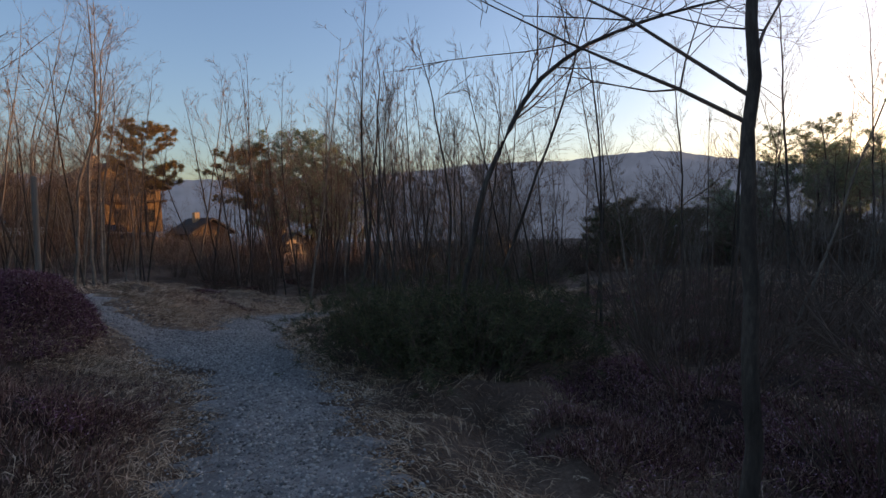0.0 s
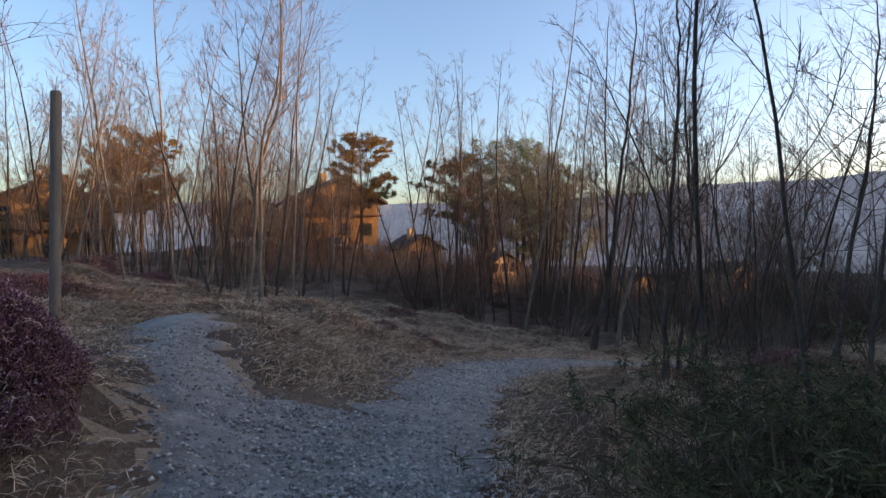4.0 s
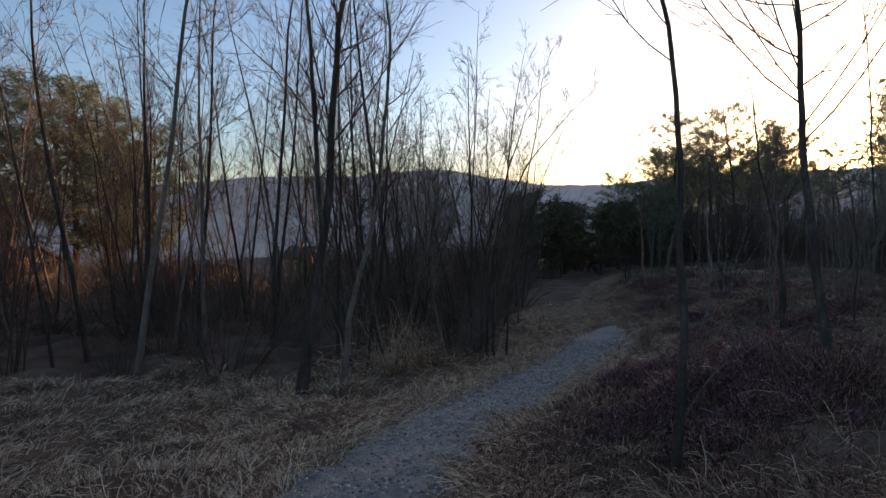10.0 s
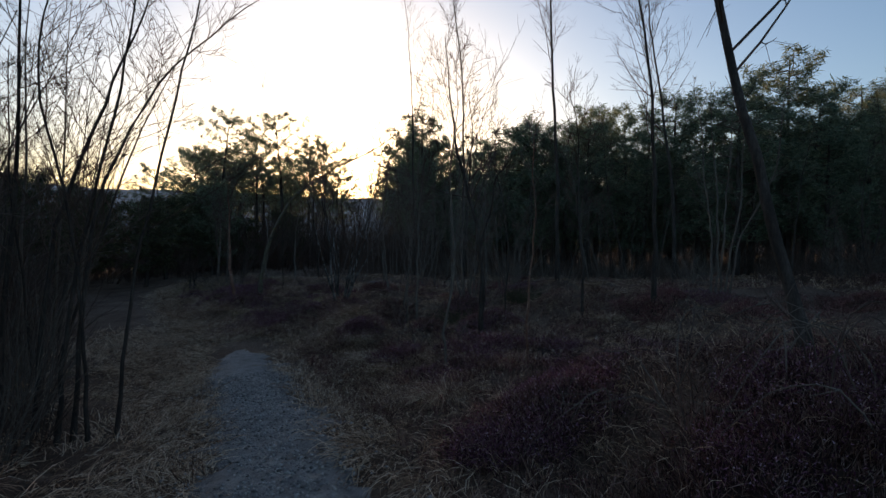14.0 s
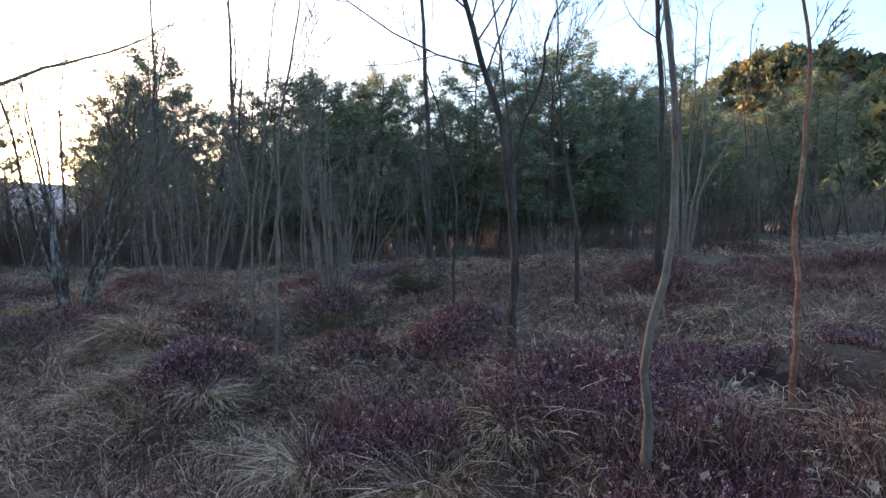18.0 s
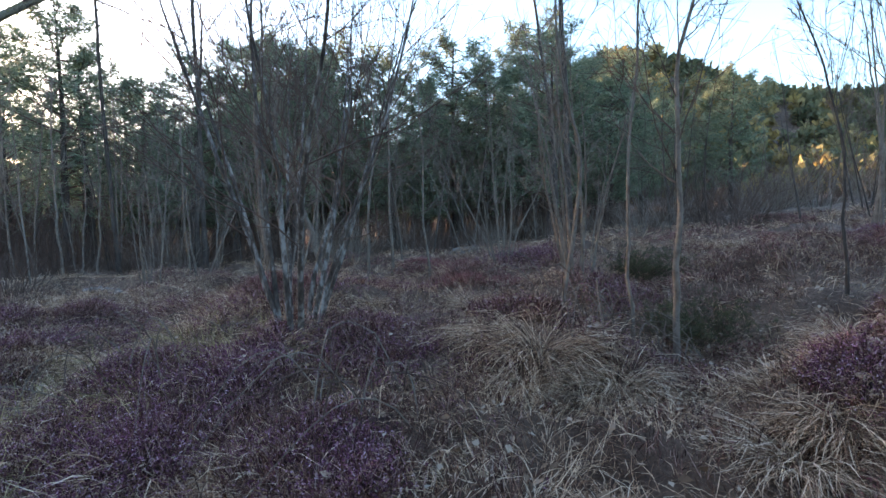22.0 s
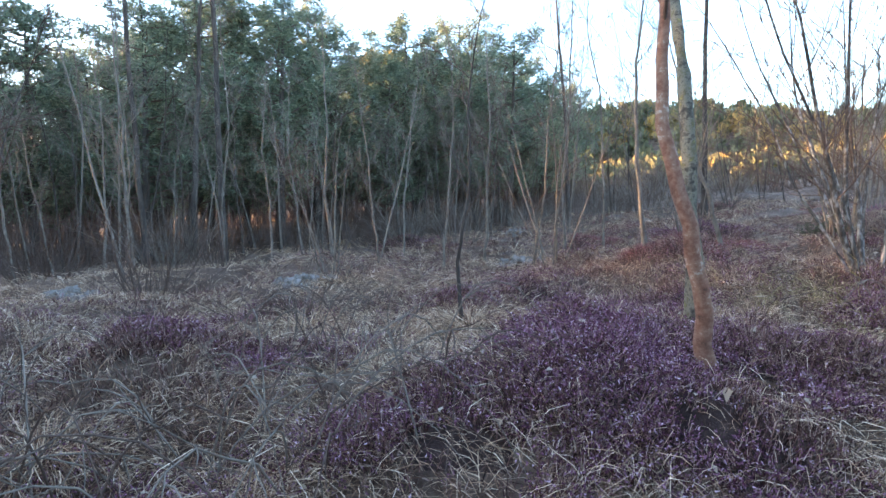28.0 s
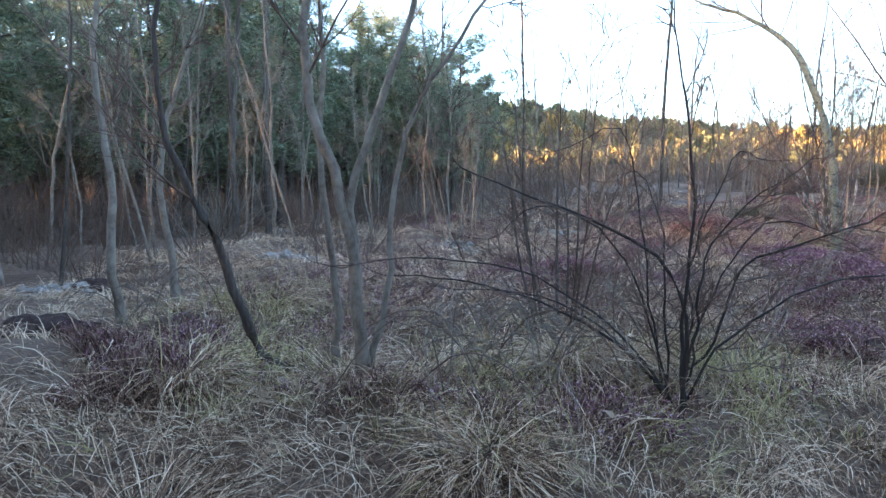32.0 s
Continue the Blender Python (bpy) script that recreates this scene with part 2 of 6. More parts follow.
# ---- the lie of the land ----
P, R = "purple-flowering heather cushion over dry grass", "russet heather cushion on the bank"
D = "dark dormant heather with sparse purple flowers"
CUSHIONS = [
    (-5.7, 6.7, 1.1, 1.0, 1.4, P),
    (-5.2, 7.3, 0.64, 0.64, 1.2, P),
    (2.3, 5.8, 1.04, 0.8, 0.3, D),
    (6.3, 8.5, 1.2, 0.96, 0.35, D),
    (-2.9, 3.7, 0.64, 0.56, 0.3, D),
    (-0.5, 15.5, 0.72, 0.64, 0.35, D),
    (-0.2, 16.7, 0.72, 0.56, 0.3, D),
    (3.2, 17.3, 0.88, 0.72, 0.3, D),
    (0.3, 15.6, 0.72, 0.64, 0.35, D),
    (3.4, 19.3, 0.8, 0.64, 0.25, D),
    (6.3, 19.6, 0.5, 0.43, 0.35, P),
    (4.7, 18.0, 0.65, 0.58, 0.35, P),
    (4.4, 16.5, 0.86, 0.72, 0.3, P),
    (8.6, 15.4, 0.94, 0.72, 0.45, P),
    (8.3, 12.7, 1.01, 0.72, 0.3, R),
    (19.5, 20.6, 1.01, 0.58, 0.35, P),
    (6.3, 21.8, 0.58, 0.43, 0.25, P),
    (4.8, 20.5, 0.58, 0.43, 0.25, P),
    (6.9, 19.3, 0.58, 0.5, 0.35, P),
    (9.6, 24.8, 0.86, 0.65, 0.3, D),
    (13.3, 10.1, 0.79, 0.58, 0.35, R),
    (6.6, 20.4, 0.58, 0.5, 0.3, D),
    (12.4, 19.6, 0.94, 0.65, 0.3, P),
    (9.0, 25.0, 0.8, 0.65, 0.35, D),
    (7.8, 24.5, 0.7, 0.6, 0.3, D),
    (8.4, 16.3, 0.72, 0.58, 0.4, R),
    (13.4, 26.1, 0.58, 0.43, 0.25, P),
    (11.8, 25.6, 0.5, 0.36, 0.25, P),
    (12.2, 23.9, 0.72, 0.5, 0.25, R),
    (10.5, 27.7, 0.58, 0.5, 0.35, D),
    (12.1, 28.1, 0.65, 0.5, 0.4, P),
    (11.9, 21.1, 1.01, 0.65, 0.35, R),
    (13.9, 27.1, 0.58, 0.36, 0.3, P),
    (11.9, 29.0, 0.72, 0.58, 0.5, P),
    (11.2, 29.1, 0.65, 0.58, 0.45, P),
    (11.0, 28.0, 0.75, 0.65, 0.35, P),
    (11.75, 28.25, 0.7, 0.6, 0.35, P),
    (14.5, 20.6, 0.79, 0.5, 0.25, R),
    (15.6, 27.8, 0.5, 0.36, 0.25, D),
    (12.2, 29.7, 0.72, 0.58, 0.4, P),
    (17.9, 32.9, 0.58, 0.43, 0.35, P),
    (17.3, 33.6, 0.5, 0.43, 0.3, D),
    (12.6, 31.2, 0.58, 0.5, 0.35, P),
    (9.0, 25.9, 0.65, 0.58, 0.3, P),
    (9.3, 23.7, 0.65, 0.58, 0.3, P),
    (8.4, 25.5, 0.6, 0.5, 0.25, D),
    (9.2, 22.2, 0.58, 0.5, 0.25, D),
    (12.0, 26.5, 0.58, 0.43, 0.3, P),
    (15.0, 29.8, 0.65, 0.5, 0.25, D),
    (13.9, 29.3, 0.58, 0.5, 0.25, D),
    (4.7, 19.1, 0.8, 0.72, 0.3, P),
    (1.5, 17.7, 0.72, 0.64, 0.3, P),
    (0.4, 16.3, 0.64, 0.56, 0.3, P),
    (7.8, 16.5, 0.88, 0.72, 0.3, R),
    (8.0, 21.8, 0.8, 0.64, 0.25, D),
    (0.8, 18.1, 0.48, 0.48, 0.25, P),
    (7.2, 14.7, 0.8, 0.64, 0.3, R),
    (10.6, 26.9, 0.65, 0.58, 0.35, P),
    (9.9, 25.5, 0.65, 0.58, 0.3, P),
    (9.6, 20.5, 0.65, 0.5, 0.3, P),
    (2.4, 4.6, 0.8, 0.72, 0.3, D),
    (3.9, 5.7, 0.88, 0.72, 0.35, D),
    (1.3, 3.9, 0.64, 0.56, 0.25, D),
    (2.9, 3.7, 0.72, 0.64, 0.3, D),
    (4.4, 8.1, 0.88, 0.72, 0.35, D),
    (-8.8, 15.5, 0.56, 0.48, 0.2, D),
    (-9.5, 22.0, 0.64, 0.48, 0.2, D),
    (-8.4, 30.5, 0.64, 0.48, 0.2, D),
    (-9.0, 20.9, 0.56, 0.48, 0.2, D),
    (-8.8, 24.8, 0.64, 0.48, 0.2, D),
    (-7.7, 16.5, 0.48, 0.4, 0.15, D),
    (-10.3, 18.5, 0.56, 0.48, 0.2, D),
    (-5.9, 15.4, 0.4, 0.32, 0.12, D),
    (-16.0, 15.3, 1.28, 0.96, 0.4, D),
    (-14.8, 16.8, 0.96, 0.8, 0.35, D),
    (-11.3, 11.2, 0.96, 0.8, 0.35, D),
    (-9.4, 16.6, 0.72, 0.56, 0.2, D),
    (-11.3, 27.1, 0.8, 0.64, 0.25, D),
]
RELIEF = [
    [-0.0, 0.6, 0.44, 0.28, -0.05, -0.29, -0.43, -0.54, -0.65],
    [1.01, 0.69, 0.35, 0.05, -0.13, -0.28, -0.44, -0.62, -0.8],
    [1.24, 0.77, 0.26, -0.17, -0.2, -0.27, -0.45, -0.69, -0.95],
    [1.26, 0.76, 0.12, -0.32, -0.26, -0.28, -0.45, -0.73, -1.06],
    [1.35, 0.53, -0.3, -0.59, -0.49, -0.38, -0.43, -0.72, -1.06],
    [0.54, 0.03, -0.49, -0.83, -0.99, -0.64, -0.41, -0.58, -0.87],
    [-0.01, -0.33, -0.72, -1.09, -1.11, -0.67, -0.37, -0.41, -0.54],
    [0.87, -0.16, -0.71, -0.92, -0.82, -0.64, -0.38, -0.26, -0.21],
    [0.81, 0.06, -0.45, -0.66, -0.66, -0.55, -0.31, -0.11, 0.07],
    [0.47, 0.17, -0.14, -0.37, -0.46, -0.4, -0.22, 0.03, 0.31],
]
MOUNDS = [
    (-6.1, 8.2, 0.3, 1.4), (-6.6, 10.9, 0.53, 1.4), (-10.8, 25.4, -0.39, 1.4), (2.0, 17.9, 0.16, 1.4), (1.1, 16.1, 0.6, 1.4),
    (9.0, 15.2, -0.1, 1.4), (5.6, 19.3, 0.26, 1.4), (5.8, 18.4, -0.19, 1.4), (5.6, 20.3, -0.2, 1.4), (10.1, 24.0, 0.21, 1.4),
    (8.3, 21.6, -0.34, 1.4), (8.9, 22.0, 0.29, 1.4), (8.8, 23.6, -0.16, 1.4), (7.3, 21.4, -0.2, 1.4), (11.4, 27.7, 0.14, 1.4),
    (12.6, 23.9, 0.31, 1.4), (11.3, 26.0, -0.2, 1.4), (15.4, 22.9, -0.16, 1.4), (20.9, 14.3, -0.14, 3.0), (13.0, 19.1, 0.21, 1.4),
    (1.2, 2.5, 0.15, 1.4), (-1.4, 13.0, 0.36, 1.4),
    (6.3, 21.7, 0.30, 0.9), (6.8, 20.7, 0.34, 1.0), (7.9, 21.3, -0.22, 0.7), (8.4, 22.7, 0.30, 0.8), (-3.6, 2.6, 0.35, 1.3), (-4.6, 1.2, 0.3, 1.5), (9.0, 17.9, 0.35, 1.0), (2.0, 15.9, 0.18, 1.0), (5.4, 19.2, 0.2, 0.7), (-7.3, 13.6, 0.4, 1.6), (11.5, 28.8, -0.22, 0.9),
]


def spline_weights(u, n):
    u = np.clip(u, 0, n - 1.0001)
    i = u.astype(int)
    t = u - i
    w = ((1 - t) ** 3 / 6, (3 * t ** 3 - 6 * t * t + 4) / 6, (-3 * t ** 3 + 3 * t * t + 3 * t + 1) / 6, t ** 3 / 6)
    return [(np.clip(i + k - 1, 0, n - 1), w[k]) for k in range(4)]


def lattice(ix, iy):
    """Repeatable numbers from 0 to 1 on a whole-number grid."""
    v = np.sin(ix * 127.1 + iy * 311.7) * 43758.5453
    return v - np.floor(v)


def rough_noise(x, y, size):
    u, v = x / size, y / size
    ix, iy = np.floor(u), np.floor(v)
    a, c = u - ix, v - iy
    a, c = a * a * (3 - 2 * a), c * c * (3 - 2 * c)
    top = lattice(ix, iy) * (1 - a) + lattice(ix + 1, iy) * a
    low = lattice(ix, iy + 1) * (1 - a) + lattice(ix + 1, iy + 1) * a
    return top * (1 - c) + low * c - 0.5


WALKED = np.array([(0.9, -9.0), (0.45, -4.0)] + [(p[1][0], p[1][1]) for p in PATH[::3]] + [(16.3, 38.2), (15.4, 42.0), (11.0, 49.0)])
BEND_ON = [(-1.35, 18.65), (0.45, 19.75), (2.85, 21.7), (5.2, 23.75), (6.6, 25.0)]
TRACK = np.array([(0.9, -9.0), (0.45, -4.0)] + [(p[1][0], p[1][1]) for p in PATH[::3] if p[0] < 14.4] + BEND_ON)
SIDE_TRACK = np.array([(-2.4, 6.4), (-3.9, 7.9), (-5.3, 8.9), (-6.6, 9.8), (-7.9, 10.9)])


def smooth_line(pts, step=0.25):
    """The line through pts, rounded at its corners."""
    s = np.r_[0, np.cumsum(np.hypot(*np.diff(pts, axis=0).T))]
    q = np.arange(0, s[-1], step)
    line = np.stack([np.interp(q, s, pts[:, 0]), np.interp(q, s, pts[:, 1])], 1)
    w = min(25, len(line) // 3 * 2 + 1)
    k = np.ones(w) / w
    pad = np.concatenate([np.repeat(line[:1], w // 2, 0), line, np.repeat(line[-1:], w // 2, 0)])
    return np.stack([np.convolve(pad[:, 0], k, "valid"), np.convolve(pad[:, 1], k, "valid")], 1)


LINE, SIDE_LINE, WALK_LINE = smooth_line(TRACK), smooth_line(SIDE_TRACK), smooth_line(WALKED)
APRON = smooth_line(np.array([(-2.6, 6.6), (-3.4, 7.8), (-4.3, 9.0), (-4.6, 9.8)]))


GRAVELLED = np.concatenate([LINE[::2], SIDE_LINE[::2], APRON[::2]])
TRODDEN = np.concatenate([GRAVELLED, WALK_LINE[::2]])


def off_path(x, y, lines=TRODDEN):
    """How far a place lies from the middle of the nearer path or trodden line."""
    x, y = np.asarray(x, float), np.asarray(y, float)
    best = np.full(x.shape, 1e9)
    for px, py in lines:
        best = np.minimum(best, (x - px) ** 2 + (y - py) ** 2)
    return np.sqrt(best)


def land(x, y, fine=True):
    """The height of the ground."""
    x, y = np.asarray(x, float), np.asarray(y, float)
    xc, yc = np.clip(x, -45, 60), np.clip(y, -30, 60)
    z = -0.012 * xc - 0.07 * yc
    g = np.array(RELIEF)
    for jx, wx in spline_weights((x + 16) / 5, g.shape[1]):
        for jy, wy in spline_weights((y + 6) / 5, g.shape[0]):
            z = z + wx * wy * g[jy, jx]
    for mx, my, h, r in MOUNDS:
        z = z + h * np.exp(-((x - mx) ** 2 + (y - my) ** 2) / r ** 2)
    for mx, my, h, r in ((-34, 50, 3.2, 16), (112, -90, 40, 37), (60, -140, 23, 46), (5, -165, 15, 52), (150, -20, 6, 40), (-70, -150, 12, 55)):
        z = z + h * np.exp(-((x - mx) ** 2 + (y - my) ** 2) / r ** 2)
    fall = np.clip((y - 48) / 350, 0, 1)
    z = z - 45 * fall * fall * (3 - 2 * fall)
    for hx, hy, rx, ry, hh, _ in CUSHIONS:
        z = z + hh * 0.42 * np.exp(-(((x - hx) / rx) ** 2 + ((y - hy) / ry) ** 2) * 1.6)
    if fine:
        d = np.clip((off_path(x, y) - 0.8) / 1.2, 0, 1)
        z = z + d * (0.26 * rough_noise(x, y, 2.3) + 0.62 * (np.abs(rough_noise(x + 7, y, 1.15)) - 0.13) + 0.14 * rough_noise(x, y + 3, 0.42))
    return z


def mesh_of(name, verts, faces, mat=None, smooth=False):
    me = bpy.data.meshes.new(name)
    if isinstance(verts, np.ndarray):
        verts = verts.reshape(-1, 3)
        me.vertices.add(len(verts))
        me.vertices.foreach_set("co", verts.astype(np.float32).ravel())
        faces = np.asarray(faces)
        k = faces.shape[1]
        me.loops.add(faces.size)
        me.loops.foreach_set("vertex_index", faces.astype(np.int32).ravel())
        me.polygons.add(len(faces))
        me.polygons.foreach_set("loop_start", np.arange(0, faces.size, k, dtype=np.int32))
        me.update(calc_edges=True)
    else:
        me.from_pydata(verts, [], faces)
    if mat:
        me.materials.append(mat)
    if smooth:
        me.polygons.foreach_set("use_smooth", np.ones(len(me.polygons), bool))
    me.validate()
    return me


def part(name, me, parent, label=""):
    ob = new(name, me)
    ob.parent = parent
    if label:
        ob["label"] = label
    return ob


def grown(a, b, step, far):
    """Even steps from a to b, then ever wider ones out to far on both sides."""
    mid = list(np.arange(a, b + step / 2, step))
    up, dn, s = [mid[-1]], [mid[0]], step
    while up[-1] < far:
        s *= 1.35
        up.append(up[-1] + s)
        dn.append(dn[-1] - s)
    return np.array(dn[:0:-1] + mid + up[1:])


def sheet(xs, ys):
    gx, gy = np.meshgrid(xs, ys)
    n = len(xs)
    idx = np.arange(len(xs) * len(ys)).reshape(len(ys), n)
    faces = np.stack([idx[:-1, :-1], idx[:-1, 1:], idx[1:, 1:], idx[1:, :-1]], -1).reshape(-1, 4)
    return gx.ravel(), gy.ravel(), faces


gx, gy, gf = sheet(grown(-18, 30, 0.2, 2600), grown(-7, 44, 0.2, 2600))
tagged(new("ground", mesh_of("ground", np.stack([gx, gy, land(gx, gy)], 1), gf, M_GROUND, True)), "brown heath soil under matted dry grass", "ground", kind="structure")


def gravel_strip(name, line, half, label, drop=0.0, mat=None):
    """A low bed of gravel along a line, with an uneven edge."""
    whole = line is LINE
    q = np.linspace(0, len(line) - 1, (len(line) - 1) * 3 + 1)
    line = np.stack([np.interp(q, np.arange(len(line)), line[:, k]) for k in (0, 1)], 1)
    d = np.gradient(line, axis=0)
    d /= np.linalg.norm(d, axis=1)[:, None]
    nrm = np.stack([-d[:, 1], d[:, 0]], 1)
    rng = np.random.RandomState(5)
    cols = np.array([-1, -0.85, -0.5, 0, 0.5, 0.85, 1])
    wob = 1 + 0.34 * rng.randn(len(line), 2)
    wob = np.stack([np.convolve(np.r_[w[:1], w, w[-1:]], np.ones(3) / 3, "valid") for w in wob.T], 1)
    ends = np.clip((len(line) - np.arange(len(line))) / 30, 0.02, 1) ** 0.8 if whole else np.clip((np.arange(len(line)) + 1) / 18, 0.06, 1) ** 0.6
    v = []
    for c in cols:
        w = half * c * ends * (wob[:, 0] if c < 0 else wob[:, 1])
        p = line + nrm * w[:, None]
        z = land(p[:, 0], p[:, 1]) + {0: 0.045, 0.5: 0.04, 0.85: 0.012, 1: -0.04}[abs(c)] - drop * 0.3 - 0.07 * (1 - ends) + 0.05 * rough_noise(p[:, 0] + 3, p[:, 1], 0.22) * abs(c)
        v.append(np.column_stack([p, z]))
    v = np.stack(v, 1).reshape(-1, 3)
    k = len(cols)
    idx = np.arange(len(v)).reshape(-1, k)
    f = np.stack([idx[:-1, :-1], idx[:-1, 1:], idx[1:, 1:], idx[1:, :-1]], -1).reshape(-1, 4)[:, ::-1]
    return tagged(new(name, mesh_of(name, v, f, mat or M_GRAVEL, True)), label, "path", kind="structure")


gravel_strip("verge", LINE, 0.85, "trodden tan soil along the footpath", 0.12, M_SOIL)
gravel_strip("verge", SIDE_LINE, 0.8, "trodden tan soil along the side path", 0.12, M_SOIL)
main_path = gravel_strip("path", LINE, 0.66, "blue-grey crushed gravel footpath through the heath")
gravel_strip("path", APRON, 0.62, "gravel where the two paths part", 0.02)
gravel_strip("side_path", SIDE_LINE, 0.42, "worn gravel side path leading off to the houses")


# ---- distant ridge ----
def ridge(name, dist, top, seed, col, light, label):
    # distance haze is put into the ridge's own colour, with no air between
    m, nt, b = material(name + "_painted_haze", 1.0, 0.0)
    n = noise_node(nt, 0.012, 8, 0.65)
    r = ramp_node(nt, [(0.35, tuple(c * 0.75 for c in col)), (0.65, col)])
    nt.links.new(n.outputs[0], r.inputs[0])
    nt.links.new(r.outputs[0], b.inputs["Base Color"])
    # a faint glow of the same colour adds the haze's brightness
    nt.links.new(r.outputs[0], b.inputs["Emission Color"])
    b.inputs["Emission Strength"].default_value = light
    rng = np.random.RandomState(seed)
    ang = np.radians(np.arange(-75, 241, 0.25))
    prof = np.zeros(len(ang))
    for w, a in ((3, 0.16), (7, 0.09), (17, 0.035), (53, 0.012), (151, 0.008), (400, 0.006)):
        prof += a * np.sin(ang * w + rng.rand() * 6.28)
    h = top * (1 + prof + 0.27 * np.exp(-((np.degrees(ang) - 68) / 7) ** 2))
    rows = []
    for u, k in ((0, 1.0), (0.35, 1.12), (0.7, 1.25), (1.0, 1.4), (0.6, 1.7)):
        rows.append(np.stack([np.cos(ang) * dist * k, np.sin(ang) * dist * k, -140 + (h + 140) * u], 1))
    v = np.stack(rows, 0)
    idx = np.arange(v.shape[0] * v.shape[1]).reshape(v.shape[:2])
    f = np.stack([idx[:-1, :-1], idx[:-1, 1:], idx[1:, 1:], idx[1:, :-1]], -1).reshape(-1, 4)
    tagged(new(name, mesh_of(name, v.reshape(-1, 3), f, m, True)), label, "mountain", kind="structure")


ridge("backdrop_ridge", 900, 92, 3, (0.15, 0.178, 0.21), 0.20, "wooded mountain ridge far beyond the valley, its haze painted in blue-grey")


# ---- the sun's disc, low over the far pines ----
M_SUN, _nt, _b = material("sun_fire", 1.0, 0.0)
_b.inputs["Base Color"].default_value = (0, 0, 0, 1)
_b.inputs["Emission Color"].default_value = (1.0, 0.72, 0.38, 1)
_b.inputs["Emission Strength"].default_value = 60
bm = bmesh.new()
bmesh.ops.create_uvsphere(bm, u_segments=24, v_segments=12, radius=4.2)
sun_me = bpy.data.meshes.new("sun_disc")
bm.to_mesh(sun_me)
bm.free()
sun_me.materials.append(M_SUN)
tagged(new("backdrop_sun", sun_me), "glowing low evening sun beyond the pine tops", "sun", kind="structure").location = Vector((-3.5, 16.5, -0.2)) + SUN_WAY * 700


# ---- growing things ----
def tubes(list_of, sides):
    """One mesh of tapered round stems: each is its points and its radii."""
    V, F, base = [], [], 0
    ring = np.arange(sides) * 2 * math.pi / sides
    cs, sn = np.cos(ring), np.sin(ring)
    for pts, rad in list_of:
        pts, rad = np.asarray(pts, float), np.asarray(rad, float)
        t = np.gradient(pts, axis=0)
        t /= np.linalg.norm(t, axis=1)[:, None] + 1e-9
        ref = np.where(np.abs(t[:, 2:3]) > 0.9, np.array([[1.0, 0, 0]]), np.array([[0, 0, 1.0]]))
        a = np.cross(t, ref)
        a /= np.linalg.norm(a, axis=1)[:, None] + 1e-9
        c = np.cross(t, a)
        v = pts[:, None, :] + rad[:, None, None] * (a[:, None, :] * cs[None, :, None] + c[:, None, :] * sn[None, :, None])
        n = len(pts)
        V.append(v.reshape(-1, 3))
        idx = base + np.arange(n * sides).reshape(n, sides)
        nxt = np.roll(idx, -1, 1)
        F.append(np.stack([idx[:-1], nxt[:-1], nxt[1:], idx[1:]], -1).reshape(-1, 4))
        base += n * sides
    return np.concatenate(V), np.concatenate(F)


def stem(rng, start, way, length, r0, r1, n, wander, lift):
    """A stem that wanders and bends up (or down) on its way."""
    p, d, pts = np.array(start, float), np.array(way, float), []
    d /= np.linalg.norm(d)
    for _ in range(n + 1):
        pts.append(p.copy())
        d = d + rng.randn(3) * wander + np.array([0, 0, lift])
        d /= np.linalg.norm(d)
        p = p + d * length / n
    return np.array(pts), np.linspace(r0, r1, n + 1)


def side_way(rng, axis, spread):
    """A direction that leaves an axis at about that many degrees."""
    axis = axis / (np.linalg.norm(axis) + 1e-9)
    q = rng.randn(3)
    q -= axis * (q @ axis)
    q /= np.linalg.norm(q) + 1e-9
    a = radians(spread + rng.randn() * 8)
    return axis * math.cos(a) + q * math.sin(a)


def branching(rng, trunk, trad, limbs, length, first=0.35, spread=42, twigs=5, sub=2, lift=0.10, wander=0.10, rad=0.35, cheap=False):
    """Limbs, twigs and twiglets along a trunk."""
    out, n = [], len(trunk)
    for k in range(limbs):
        u = first + (0.99 - first) * (k + rng.rand()) / limbs
        f = u * (n - 1)
        i = min(int(f), n - 2)
        p = trunk[i] * (1 - f + i) + trunk[i + 1] * (f - i)
        r = min(max(trad[i] * rad, 0.004), 0.017)
        L = length * (1.15 - 0.75 * (u - first) / (1 - first)) * (0.6 + 0.7 * rng.rand())
        lp, lr = stem(rng, p, side_way(rng, trunk[i + 1] - trunk[i], spread), L, r, 0.0025, 6 - cheap, wander, lift)
        out.append((lp, lr))
        for _ in range(twigs):
            j = rng.randint(1, 6 - cheap)
            tp, tr = stem(rng, lp[j], side_way(rng, lp[j] - lp[j - 1], 38), L * (0.25 + 0.3 * rng.rand()), max(lr[j] * 0.6, 0.003), 0.0018, 4 - cheap, wander * 1.4, lift)
            out.append((tp, tr))
            for _ in range(sub):
                w = rng.randint(1, 4 - cheap)
                out.append(stem(rng, tp[w], side_way(rng, tp[w] - tp[w - 1], 40), L * (0.10 + 0.14 * rng.rand()), 0.0025, 0.0015, 2 - cheap, wander, lift))
    return out


def rounded_line(way, n):
    """A smooth line of n points through the given ones."""
    way = np.array(way, float)
    s = np.r_[0, np.cumsum(np.linalg.norm(np.diff(way, axis=0), axis=1))]
    q = np.linspace(0, s[-1], n)
    line = np.stack([np.interp(q, s, way[:, k]) for k in range(3)], 1)
    for _ in range(2):
        line[1:-1] = 0.25 * line[:-2] + 0.5 * line[1:-1] + 0.25 * line[2:]
    return line


